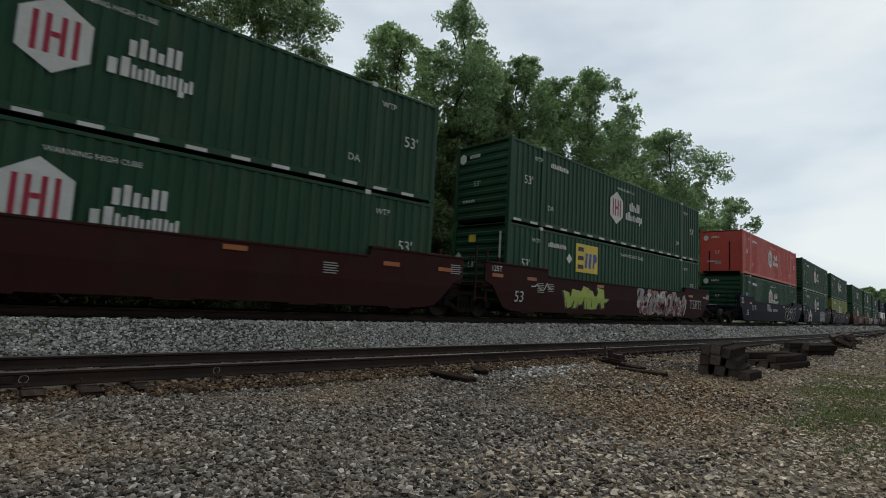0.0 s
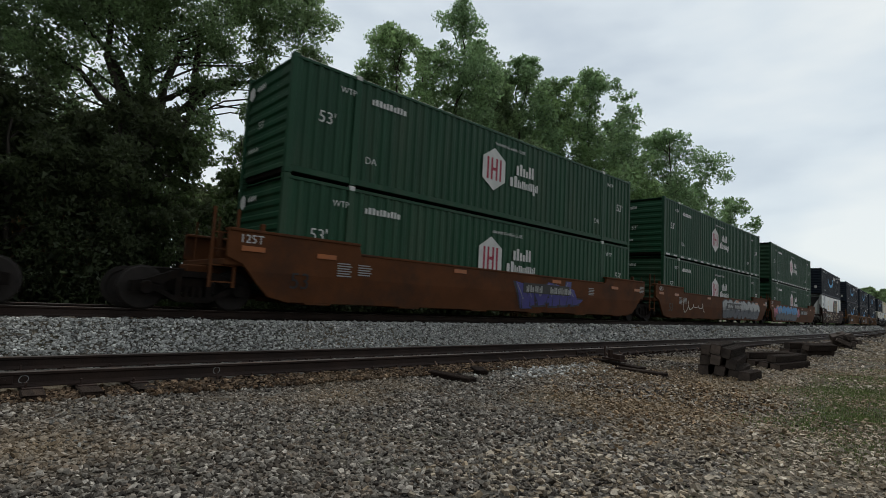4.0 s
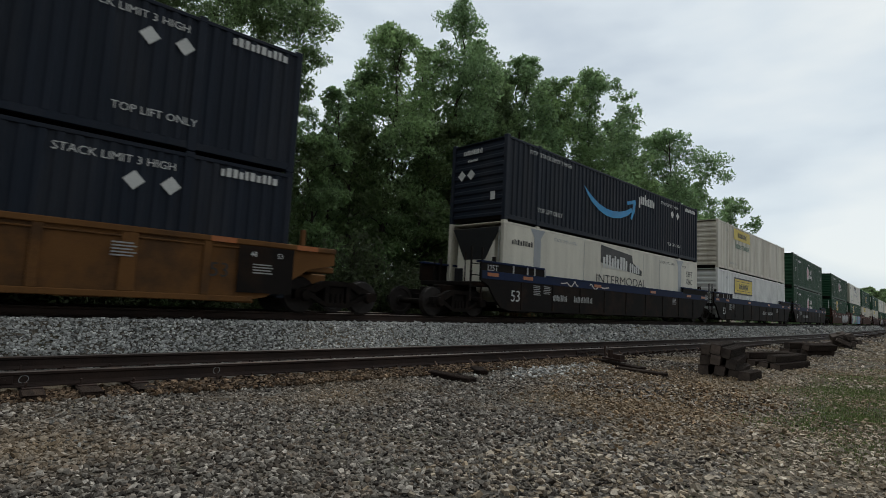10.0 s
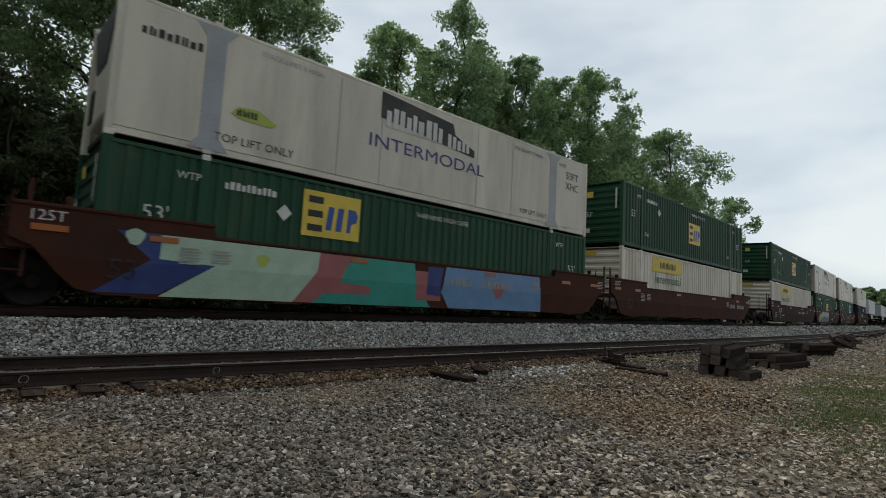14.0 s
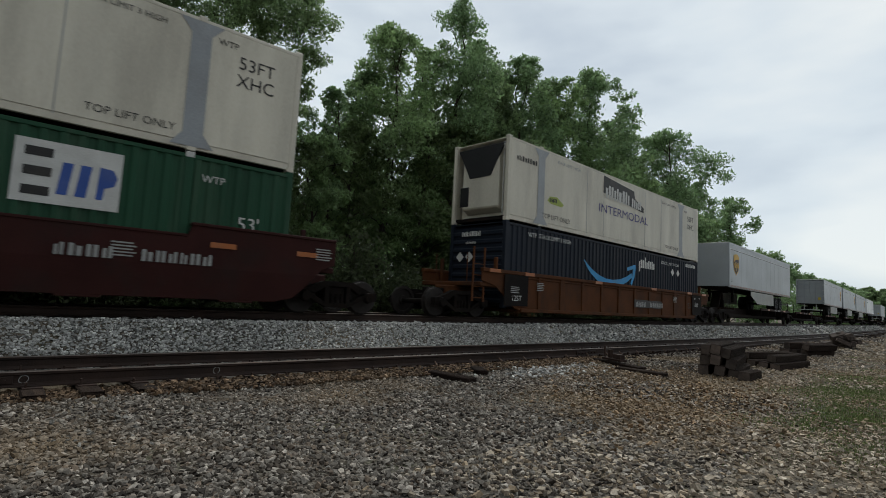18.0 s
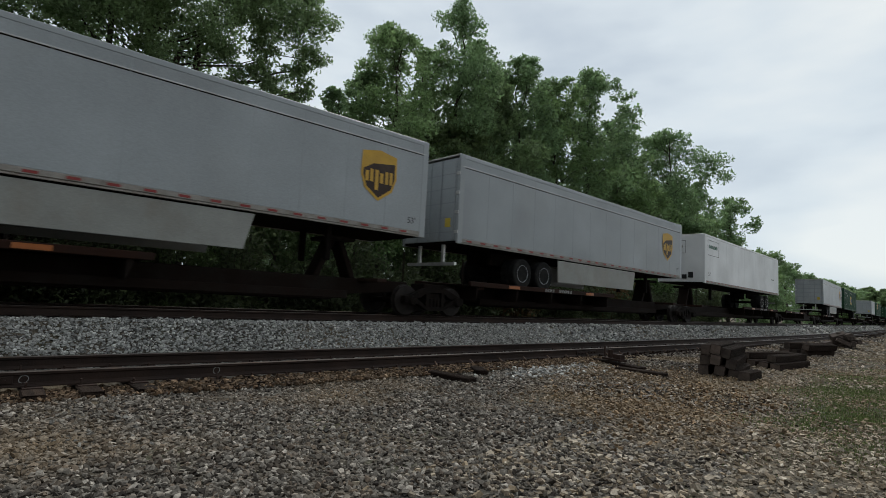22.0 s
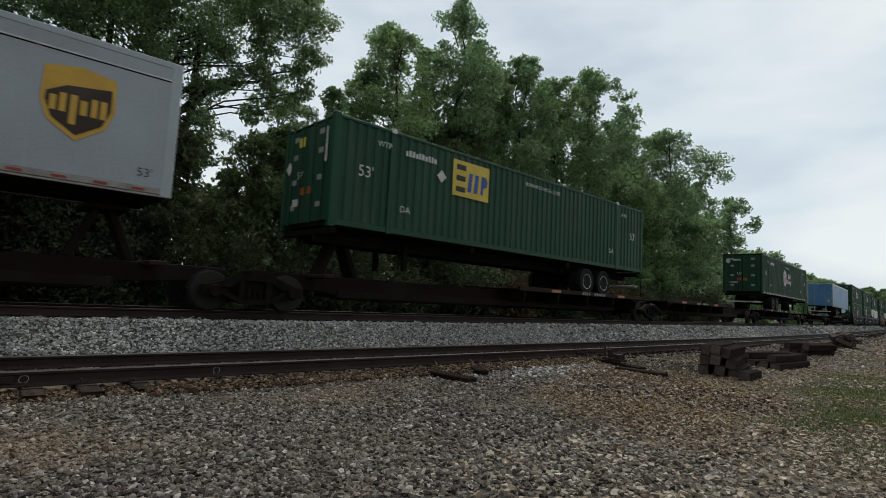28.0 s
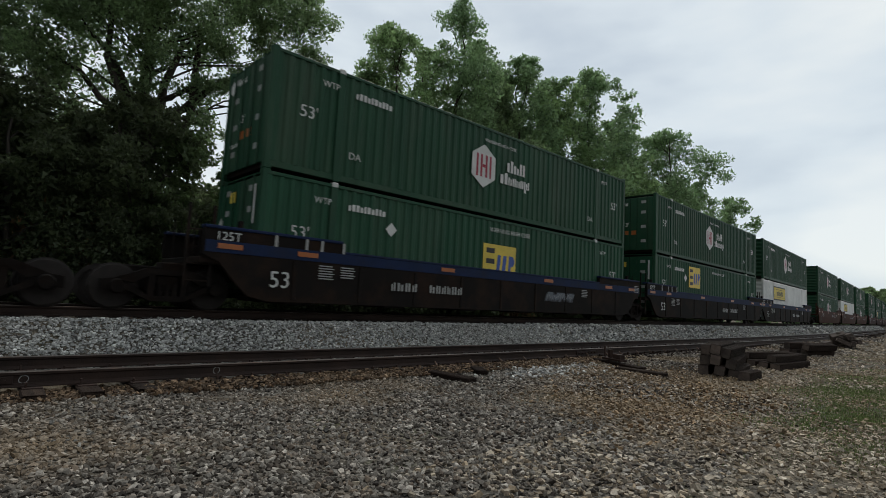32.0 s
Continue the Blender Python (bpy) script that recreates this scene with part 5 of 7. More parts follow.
def make_ground():
    offs = [-3200, -1500, -700, -300, -120, -60, -30] + list(np.arange(-20, -12, 1.0)) + list(np.arange(-12, 5, 0.15)) + [5, 5.5, 6, 7, 8, 10, 12, 15, 20, 26, 34, 50, 90, 160, 260, 380, 480, 560, 595]
    ss = [-2600, -1300, -600, -300, -150, -80] + list(np.arange(-50, -28, 2.0)) + list(np.arange(-28, 57, 0.73)) + list(np.arange(57, 320, 6.0)) + [340, 400, 520, 700, 1000, 1500, 2200, 3200]
    o, g = np.meshgrid(np.array(offs, float), np.array(ss, float), indexing="ij")
    a = (np.maximum(g, -50) - ARC_X) / ARC_R
    x, y = spot(np.maximum(g, -50), o)
    back = np.minimum(g + 50, 0)
    x, y = x + back * np.cos(a), y + back * np.sin(a)
    z = np.interp(o, [p[0] for p in PROFILE], [p[1] for p in PROFILE])
    wob = 0.022 * np.sin(x * 1.9 + 0.7 * y) * np.sin(y * 1.3 - 0.4 * x) + 0.03 * np.sin(0.31 * x + 1.0) * np.sin(0.45 * y)
    z = z + np.where((o < -4.6) & (o > -40), wob, 0) + np.where(o > 5.5, 0.12 * np.sin(0.6 * x) * np.sin(0.5 * y + 1), 0)
    ni, nj = o.shape
    verts = np.stack([x, y, z], -1).reshape(-1, 3)
    idx = np.arange(ni * nj).reshape(ni, nj)
    quads = np.stack([idx[:-1, :-1], idx[1:, :-1], idx[1:, 1:], idx[:-1, 1:]], -1).reshape(-1, 4)
    me = bpy.data.meshes.new("ground")
    me.from_pydata(verts.tolist(), [], quads.tolist())
    bm = bmesh.new()
    bm.from_mesh(me)
    bmesh.ops.recalc_face_normals(bm, faces=bm.faces)
    if sum(f.normal.z for f in itertools.islice(bm.faces, 400)) < 0:
        bmesh.ops.reverse_faces(bm, faces=bm.faces)
    bm.to_mesh(me)
    bm.free()
    return me


def earth_shader():
    """Gravel that turns to brown grit and thin weeds away from the track, loam under the trees."""
    m = bpy.data.materials.new("earth")
    m.use_nodes = True
    ns, ln = m.node_tree.nodes, m.node_tree.links
    b = ns["Principled BSDF"]
    b.inputs["Roughness"].default_value, b.inputs["Specular IOR Level"].default_value = 0.95, 0.2
    co = ns.new("ShaderNodeTexCoord")
    cell, big, mid = ns.new("ShaderNodeTexVoronoi"), ns.new("ShaderNodeTexNoise"), ns.new("ShaderNodeTexNoise")
    cell.inputs["Scale"].default_value = 34.0
    big.inputs["Scale"].default_value, big.inputs["Detail"].default_value = 0.22, 6.0
    mid.inputs["Scale"].default_value, mid.inputs["Detail"].default_value = 1.4, 6.0
    for n in (cell, big, mid):
        ln.new(co.outputs["Object"], n.inputs["Vector"])
    # tones kept dark, so that gaps between loose stones look like shaded crevices
    shade = ns.new("ShaderNodeValToRGB")
    shade.color_ramp.elements[0].color, shade.color_ramp.elements[1].color = (0.022, 0.019, 0.016, 1), (0.16, 0.142, 0.12, 1)
    sep = ns.new("ShaderNodeSeparateColor")
    ln.new(cell.outputs["Color"], sep.inputs[0])
    ln.new(sep.outputs[0], shade.inputs[0])
    brown, weeds = ns.new("ShaderNodeMixRGB"), ns.new("ShaderNodeMixRGB")
    bmask, wmask = ns.new("ShaderNodeValToRGB"), ns.new("ShaderNodeValToRGB")
    bmask.color_ramp.elements[0].position, bmask.color_ramp.elements[1].position = 0.46, 0.62
    bmask.color_ramp.elements[1].color = (0.55, 0.55, 0.55, 1)
    wmask.color_ramp.elements[0].position, wmask.color_ramp.elements[1].position = 0.58, 0.70
    wmask.color_ramp.elements[1].color = (0.5, 0.5, 0.5, 1)
    ln.new(big.outputs[0], bmask.inputs[0])
    ln.new(mid.outputs[0], wmask.inputs[0])
    ln.new(bmask.outputs[0], brown.inputs[0])
    ln.new(shade.outputs[0], brown.inputs[1])
    brown.inputs[2].default_value = (0.24, 0.18, 0.11, 1)
    ln.new(wmask.outputs[0], weeds.inputs[0])
    ln.new(brown.outputs[0], weeds.inputs[1])
    weeds.inputs[2].default_value = (0.075, 0.085, 0.035, 1)
    ln.new(weeds.outputs[0], b.inputs["Base Color"])
    bp = ns.new("ShaderNodeBump")
    bp.inputs["Strength"].default_value, bp.inputs["Distance"].default_value = 0.9, 0.03
    ln.new(cell.outputs["Distance"], bp.inputs["Height"])
    bp.invert = True
    ln.new(bp.outputs[0], b.inputs["Normal"])
    return m


MAT["earth"] = earth_shader()
ground = part("ground", make_ground(), MAT["earth"])
tagged(ground, "grey gravel ground with brown grit and thin weeds", "ground", kind="structure")


# ------------------------------------------------------------ rails and sleepers
def rail_profile():
    return [(-0.076, 0.0), (-0.076, 0.012), (-0.02, 0.030), (-0.009, 0.045), (-0.009, 0.125), (-0.034, 0.140), (-0.037, 0.168), (-0.028, 0.178),
            (0.028, 0.178), (0.037, 0.168), (0.034, 0.140), (0.009, 0.125), (0.009, 0.045), (0.02, 0.030), (0.076, 0.012), (0.076, 0.0)]


def rail_mesh(off, foot, s0, s1, step, slot):
    prof = rail_profile()
    ss = np.arange(s0, s1, step)
    verts, faces = [], []
    for s in ss:
        for d, z in prof:
            x, y = spot(s, off + d)
            verts.append((x, y, foot + z))
    n = len(prof)
    for i in range(len(ss) - 1):
        for k in range(n):
            faces.append((i * n + k, i * n + (k + 1) % n, (i + 1) * n + (k + 1) % n, (i + 1) * n + k))
    me = raw_mesh(verts, faces, "rail")
    bm = bmesh.new()
    bm.from_mesh(me)
    bmesh.ops.recalc_face_normals(bm, faces=bm.faces)
    bm.to_mesh(me)
    bm.free()
    me.materials.append(MAT["rail_rust"])
    me.materials.append(MAT["rail_head"])
    for p in me.polygons:
        if p.index % n in slot:
            p.material_index = 1
    return me


MAT["rail_rust"] = shader("rail_rust", (0.026, 0.015, 0.011), 0.8, 0.2, 0.35, 2.0, 0.25, dirt=(0.05, 0.026, 0.017), dirt_amount=0.5)
MAT["rail_head"] = shader("rail_head", (0.10, 0.085, 0.076), 0.5, 0.7, 0.3, 3.0, 0.05, dirt=RUST, dirt_amount=0.35)
MAT["sleeper_wood"] = shader("sleeper_wood", (0.020, 0.013, 0.010), 0.9, 0.0, 0.4, 3.0, 0.6, 24.0, spec=0.15, dirt=(0.075, 0.050, 0.036), dirt_amount=0.45, tint=0.25, stretch=(6, 0.6, 2))
MAT["plate_iron"] = shader("plate_iron", (0.042, 0.024, 0.018), 0.8, 0.3, 0.3, 6.0, 0.3)

TRACKS = ((MAIN, 0.0, "main"), (SIDING, SIDING_Z, "siding"))
for mid, top, word in TRACKS:
    for sd in (-0.7525, 0.7525):
        r = part("rail", rail_mesh(mid + sd, top - 0.178, -260.0, 420.0, 2.0, (6, 7, 8)), MAT["rail_rust"])
        tagged(r, "rusty steel running rail with worn bright head on wooden sleepers", "rail", "running rails", "structure")


@functools.lru_cache(None)
def sleeper_mesh(k):
    rng = random.Random(k)
    bm = bmesh.new()
    add_box(bm, -0.115, 0.115, -1.30, 1.30, -0.178, 0.0, 0.014)
    for v in bm.verts:
        v.co.x += rng.uniform(-0.008, 0.008)
        v.co.y += rng.uniform(-0.03, 0.03)
        v.co.z += rng.uniform(-0.006, 0.006)
    return bm_mesh(bm, "sleeper")


def lay_sleepers():
    rng = random.Random(5)
    for mid, top, word in TRACKS:
        s = -6.0
        k = 0
        while s < 66.0:
            lean = rng.uniform(-1.6, 1.6) if word == "siding" else rng.uniform(-0.5, 0.5)
            slide = rng.uniform(-0.10, 0.10) if word == "siding" else 0.0
            t = part("sleeper", sleeper_mesh(k % 6), MAT["sleeper_wood"], None, on_line(s, mid + slide, top - (0.190 if word == "main" or s < 1.3 else 0.225)) @ pose(0, 0, 0, 0, 0, lean))
            tagged(t, "dark weathered wooden railway sleeper bedded in gravel", "sleeper", word + " track sleepers", "structure")
            if word == "siding" and s < 20:
                for sd in (-0.7525, 0.7525):
                    p = part("tie_plate", box(-0.10, 0.10, -0.18, 0.18, 0.0, 0.014, 0.003), MAT["plate_iron"], t, pose(0, sd - slide, 0.0))
                    for dx, dy in ((-0.06, -0.10), (0.06, 0.10)):
                        part("spike", box(-0.012, 0.012, -0.02, 0.02, 0.0, 0.05 + rng.uniform(0, 0.03), 0.004), MAT["plate_iron"], p, pose(dx, dy, 0.01, rng.uniform(-12, 12), 0, 0))
            s += 0.535 + rng.uniform(-0.03, 0.03)
            k += 1
    far = []
    for mid, top, word in TRACKS:
        for s in np.arange(66.3, 300, 0.54):
            far.append((float(s), mid, top))
    verts, faces = [], []
    for s, mid, top in far:
        n = len(verts)
        for ds, do, z in itertools.product((-0.115, 0.115), (-1.3, 1.3), (-0.37, -0.19)):
            x, y = spot(s + ds, mid + do)
            verts.append((x, y, top + z))
        faces += [(n, n + 2, n + 6, n + 4)[::-1], (n + 1, n + 3, n + 7, n + 5), (n, n + 1, n + 5, n + 4), (n + 2, n + 3, n + 7, n + 6), (n, n + 1, n + 3, n + 2), (n + 4, n + 5, n + 7, n + 6)]
    t = part("far_sleepers", raw_mesh(verts, faces), MAT["sleeper_wood"])
    tagged(t, "distant dark wooden sleepers under both tracks", "sleepers", kind="stuff")


lay_sleepers()


def joint_bars():
    """A bolted joint in the siding's near rail, and rail anchors along it."""
    off = SIDING - 0.7525
    for s in (-0.72, 11.6):
        j = part("joint_bar", box(-0.46, 0.46, -0.016, 0.016, 0.035, 0.125, 0.006), MAT["rail_rust"], None, on_line(s, off - 0.024, SIDING_Z - 0.178))
        tagged(j, "bolted rusty steel joint bar on a rail", "joint bar", "rail joints")
        for k in range(6):
            part("bolt", turned([(-0.035, 0.016), (0.0, 0.018)], 6), MAT["plate_iron"], j, pose(-0.38 + 0.152 * k, -0.016, 0.08))
    for s in (-0.165, 2.02):
        ring = [(0.045 * math.cos(u) * (1 + 0.1 * math.sin(2 * u)), 0.045 * math.sin(u)) for u in [0.35 * a for a in range(20)]]
        q = part("chalk_ring", poly_sheet(ribbon(ring, 0.007), 0.0, 0.0001), MAT["stencil"], None, on_line(s, off - 0.0115, SIDING_Z - 0.095))
        tagged(q, "chalk ring drawn on the siding's rusty rail", "chalk mark", "chalk rings")
    rng = random.Random(9)
    for k in range(16):
        s = 6.2 + 0.90 * k + rng.uniform(-0.1, 0.1)
        a = part("rail_anchor", box(-0.012, 0.012, -0.10, 0.02, -0.012, 0.012, 0.004), MAT["bright_rust"], None,
                 on_line(s, off - 0.05, SIDING_Z - 0.13) @ pose(0, 0, 0, 38 + rng.uniform(-10, 10), 0, rng.uniform(-20, 20)))
        tagged(a, "small bent steel rail anchor clipped under a rail", "rail anchor", "rail anchors")


MAT["bright_rust"] = shader("bright_rust", (0.17, 0.11, 0.08), 0.6, 0.3, 0.3, 6.0, 0.2)
joint_bars()


# ------------------------------------------------------------ piles of old sleepers beside the siding
def old_sleeper(length, at, label, ends=False, wide=0.23, high=0.18):
    ob = part("old_sleeper", box(-length / 2, length / 2, -wide / 2, wide / 2, 0.0, high, 0.016), MAT["old_wood"], None, at)
    if ends:
        part("end_grain", box(-length / 2 - 0.006, -length / 2 + 0.004, -wide / 2 + 0.01, wide / 2 - 0.01, 0.012, high - 0.012, 0.0), MAT["end_grain"], ob)
    return tagged(ob, label, "sleeper", "discarded sleepers beside the siding")


MAT["end_grain"] = shader("end_grain", (0.078, 0.060, 0.050), 0.9, 0.0, 0.4, 6.0, 0.6, 30.0, tint=0.3)
MAT["old_wood"] = shader("old_wood", (0.024, 0.017, 0.014), 0.95, 0.0, 0.4, 2.0, 0.9, 26.0, spec=0.05, dirt=(0.05, 0.038, 0.030), dirt_amount=0.5, tint=0.3, stretch=(0.6, 6, 4))


def sleeper_piles():
    g = ground_z(-6.2)
    word = "discarded black creosoted sleeper in a heap on gravel"
    # the stacked bundle, ends towards the viewer
    base = pose(13.1, 5.75, g, 0, 0, 16.5)
    for col, lift, lean in ((0, 0.0, 2.0), (1, 0.05, 5.0), (2, 0.0, 11.0)):
        for row in range(3):
            shift = (0.0, -0.10, 0.02)[col] + 0.03 * ((col + 2 * row) % 3)
            old_sleeper(2.3, base @ pose(shift, 0.30 - 0.262 * col + 0.030 * row * col, lift + 0.222 * row - 0.02 * col, lean + ((col * 5 + row * 3) % 3 - 1) * 3.0, 0, ((col * 2 + row) % 3 - 1) * 1.2), word, True, 0.215, 0.225)
    old_sleeper(0.95, pose(12.35, 4.95, g, 0, 0, 8), "short cut piece of black sleeper lying on gravel", True)
    # the row lying beyond it
    for k, (x, y, z, a, ln) in enumerate(((17.0, 6.40, 0, -8, 2.4), (16.8, 6.13, 0, -5, 2.4), (16.9, 6.27, 0.185, -9, 2.3), (16.5, 5.82, 0.0, 0, 2.4), (16.4, 5.54, 0.0, 2, 2.4), (16.5, 5.66, 0.185, 1, 2.3))):
        old_sleeper(ln, pose(x, y, g + z, 4 * (k % 2), 0, a), word, True)
    for k, (x, y, z, a, ln, r) in enumerate(((23.6, 7.70, 0, -12, 2.0, 0), (23.7, 7.42, 0, -10, 2.0, 0), (23.5, 7.55, 0.23, -13, 1.9, 4), (23.7, 7.10, 0, -8, 2.0, 0), (23.5, 7.00, 0.23, -9, 2.0, 14), (22.6, 7.75, 0, 10, 0.9, 0))):
        old_sleeper(ln, pose(x, y, g + z, r, 0, a), word, True, 0.25, 0.23)
    rng = random.Random(3)
    for k in range(26):
        high = k // 9
        piece = old_sleeper(rng.uniform(0.35, 0.85), pose(32.3 + rng.uniform(-0.8, 0.8) * (1 - 0.25 * high), 8.55 + rng.uniform(-0.75, 0.75) * (1 - 0.3 * high), g + 0.02 + 0.23 * high, rng.uniform(-30, 30), rng.uniform(-25, 25), rng.uniform(0, 180)),
                            "broken brown sleeper piece in a rubble heap", False, rng.uniform(0.20, 0.34), rng.uniform(0.18, 0.30))
        piece.material_slots[0].link = "OBJECT"
        piece.material_slots[0].material = MAT["end_grain"]
    for x, y, a in ((57.0, 13.9, -8), (59.0, 13.8, -6), (66.0, 14.8, 5), (67.2, 15.2, 60), (84.0, 18.4, 20)):
        old_sleeper(2.6, pose(x, y, g, 0, 0, a), "lone black sleeper lying on gravel")


sleeper_piles()


def long_tie():
    """Two long switch ties that stick out of the siding, with iron fittings on one."""
    word = "old black sleeper half sunk in the gravel beside the siding"
    for x, y, ln, a in ((10.46, 6.37, 1.1, 93), (11.25, 7.45, 1.7, 72), (5.85, 7.15, 1.0, 97), (6.9, 7.6, 0.6, 60)):
        off = math.hypot(x - ARC_X, y - ARC_Y - ARC_R)
        old_sleeper(ln, pose(x, y, ground_z(ARC_R - off) - 0.09, 0, 0, a), word)
    f = part("switch_fitting", boxes(((-0.35, 0.35, -0.10, 0.10, 0.0, 0.05), (-0.30, -0.05, -0.08, 0.08, 0.05, 0.16), (0.10, 0.18, -0.05, 0.05, 0.05, 0.24)), 0.008), MAT["plate_iron"], None,
             pose(11.3, 7.6, ground_z(-4.6) + 0.12, 0, 0, 72))
    tagged(f, "rusty iron switch fitting on a long sleeper", "rail fitting")
    rod = part("iron_rod", box(-0.02, 0.02, -0.02, 0.02, 0, 0.30, 0.006), MAT["plate_iron"], f, pose(0.28, 0.05, 0.04, 14, 20, 0))


long_tie()


# ------------------------------------------------------------ ballast stones
CUBE = np.array([(x, y, z) for x in (-1, 1) for y in (-1, 1) for z in (-1, 1)], float) * 0.5
PHI = (1 + 5 ** 0.5) / 2
ICO = np.array([(0, a, b * PHI) for a in (-1, 1) for b in (-1, 1)] + [(a, b * PHI, 0) for a in (-1, 1) for b in (-1, 1)] + [(a * PHI, 0, b) for a in (-1, 1) for b in (-1, 1)], float) * 0.36


def hull_faces(v):
    """Triangles of the regular body with these corners."""
    edge = min(np.linalg.norm(v[0] - w) for w in v[1:]) * 1.1
    out = []
    for a, b, c in itertools.combinations(range(len(v)), 3):
        if max(np.linalg.norm(v[a] - v[b]), np.linalg.norm(v[b] - v[c]), np.linalg.norm(v[a] - v[c])) < edge:
            n = np.cross(v[b] - v[a], v[c] - v[a])
            out.append((a, b, c) if n @ v[a] > 0 else (a, c, b))
    return np.array(out)


def stone_cloud(count, area, size, rng, lift=0.0, round_=False):
    """Broken stones on the ground: jittered blocks. area gives (s, off) pairs."""
    cube = ICO if round_ else CUBE
    s, off = area(count, rng)
    x, y = spot(s, off)
    z = np.interp(off, [p[0] for p in PROFILE], [p[1] for p in PROFILE])
    centre = np.stack([x, y, z], -1)
    wob = 0.022 * np.sin(x * 1.9 + 0.7 * y) * np.sin(y * 1.3 - 0.4 * x) + 0.03 * np.sin(0.31 * x + 1.0) * np.sin(0.45 * y)
    centre[:, 2] += np.where((off < -4.6) & (off > -40), wob, 0)
    sz = size[0] + (size[1] - size[0]) * rng.random(count) ** 1.6
    dims = sz[:, None] * np.stack([0.75 + 0.6 * rng.random(count), 0.6 + 0.45 * rng.random(count), 0.42 + 0.4 * rng.random(count)], -1)
    v = cube[None] * dims[:, None, :]
    k = len(cube)
    v = v * (1 + (0.7 if round_ else 0.5) * (rng.random((count, k, 3)) - 0.5)) + (rng.random((count, k, 3)) - 0.5) * sz[:, None, None] * (0.40 if round_ else 0.24)
    ang, tip, lean = rng.random(count) * 6.283, (rng.random(count) - 0.5) * 1.0, (rng.random(count) - 0.5) * 1.0
    c, sn = np.cos(tip)[:, None], np.sin(tip)[:, None]
    v[..., 1], v[..., 2] = v[..., 1] * c - v[..., 2] * sn, v[..., 1] * sn + v[..., 2] * c
    c, sn = np.cos(lean)[:, None], np.sin(lean)[:, None]
    v[..., 0], v[..., 2] = v[..., 0] * c + v[..., 2] * sn, -v[..., 0] * sn + v[..., 2] * c
    c, sn = np.cos(ang)[:, None], np.sin(ang)[:, None]
    v[..., 0], v[..., 1] = v[..., 0] * c - v[..., 1] * sn, v[..., 0] * sn + v[..., 1] * c
    centre[:, 2] += sz * (-0.12 + 0.72 * rng.random(count)) + lift
    return v + centre[:, None, :]


CUBE_FACES = np.array([(0, 1, 3, 2), (4, 6, 7, 5), (0, 4, 5, 1), (2, 3, 7, 6), (0, 2, 6, 4), (1, 5, 7, 3)])


ICO_FACES = hull_faces(ICO)


def blocks_mesh(clouds, name):
    """One mesh of all the stones of some clouds."""
    co, loops, starts, n, at = [], [], [], 0, 0
    for v in clouds:
        pattern = CUBE_FACES if v.shape[1] == 8 else ICO_FACES
        faces = (pattern[None] + v.shape[1] * np.arange(len(v))[:, None, None]).reshape(-1, pattern.shape[1]) + n
        co.append(v.reshape(-1, 3))
        loops.append(faces.ravel())
        starts.append(at + np.arange(0, faces.size, pattern.shape[1]))
        n, at = n + len(co[-1]), at + faces.size
    co, loops, starts = np.concatenate(co), np.concatenate(loops), np.concatenate(starts)
    me = bpy.data.meshes.new(name)
    me.vertices.add(len(co))
    me.vertices.foreach_set("co", co.astype("f").ravel())
    me.loops.add(len(loops))
    me.loops.foreach_set("vertex_index", loops.astype("i"))
    me.polygons.add(len(starts))
    me.polygons.foreach_set("loop_start", starts.astype("i"))
    me.polygons.foreach_set("use_smooth", [False] * len(starts))
    me.update(calc_edges=True)
    return me


def stone_shader(name, stops, brown=0.5):
    """Broken stone, each piece its own grey; brown stain in broad drifts."""
    m = bpy.data.materials.new(name)
    m.use_nodes = True
    ns, ln = m.node_tree.nodes, m.node_tree.links
    b = ns["Principled BSDF"]
    b.inputs["Roughness"].default_value, b.inputs["Specular IOR Level"].default_value = 0.85, 0.25
    geo, ramp = ns.new("ShaderNodeNewGeometry"), ns.new("ShaderNodeValToRGB")
    ramp.color_ramp.elements[0].color, ramp.color_ramp.elements[1].color = (*stops[0], 1), (*stops[-1], 1)
    for k, c in enumerate(stops[1:-1]):
        e = ramp.color_ramp.elements.new((k + 1) / (len(stops) - 1))
        e.color = (*c, 1)
    ln.new(geo.outputs["Random Per Island"], ramp.inputs[0])
    co, big, fine = ns.new("ShaderNodeTexCoord"), ns.new("ShaderNodeTexNoise"), ns.new("ShaderNodeTexNoise")
    big.inputs["Scale"].default_value, big.inputs["Detail"].default_value = 0.33, 4.0
    fine.inputs["Scale"].default_value, fine.inputs["Detail"].default_value = 55.0, 4.0
    ln.new(co.outputs["Object"], big.inputs["Vector"])
    ln.new(co.outputs["Object"], fine.inputs["Vector"])
    mask, mx, ov = ns.new("ShaderNodeValToRGB"), ns.new("ShaderNodeMixRGB"), ns.new("ShaderNodeMixRGB")
    mask.color_ramp.elements[0].position, mask.color_ramp.elements[1].position = 0.48, 0.64
    mask.color_ramp.elements[1].color = (brown, brown, brown, 1)
    ln.new(big.outputs[0], mask.inputs[0])
    ln.new(mask.outputs[0], mx.inputs[0])
    ln.new(ramp.outputs[0], mx.inputs[1])
    mx.inputs[2].default_value = (0.26, 0.185, 0.11, 1)
    ov.blend_type, ov.inputs[0].default_value = "OVERLAY", 0.55
    ln.new(mx.outputs[0], ov.inputs[1])
    ln.new(fine.outputs[0], ov.inputs[2])
    ln.new(ov.outputs[0], b.inputs["Base Color"])
    bp = ns.new("ShaderNodeBump")
    bp.inputs["Strength"].default_value, bp.inputs["Distance"].default_value = 0.4, 0.01
    ln.new(fine.outputs[0], bp.inputs["Height"])
    ln.new(bp.outputs[0], b.inputs["Normal"])
    return m


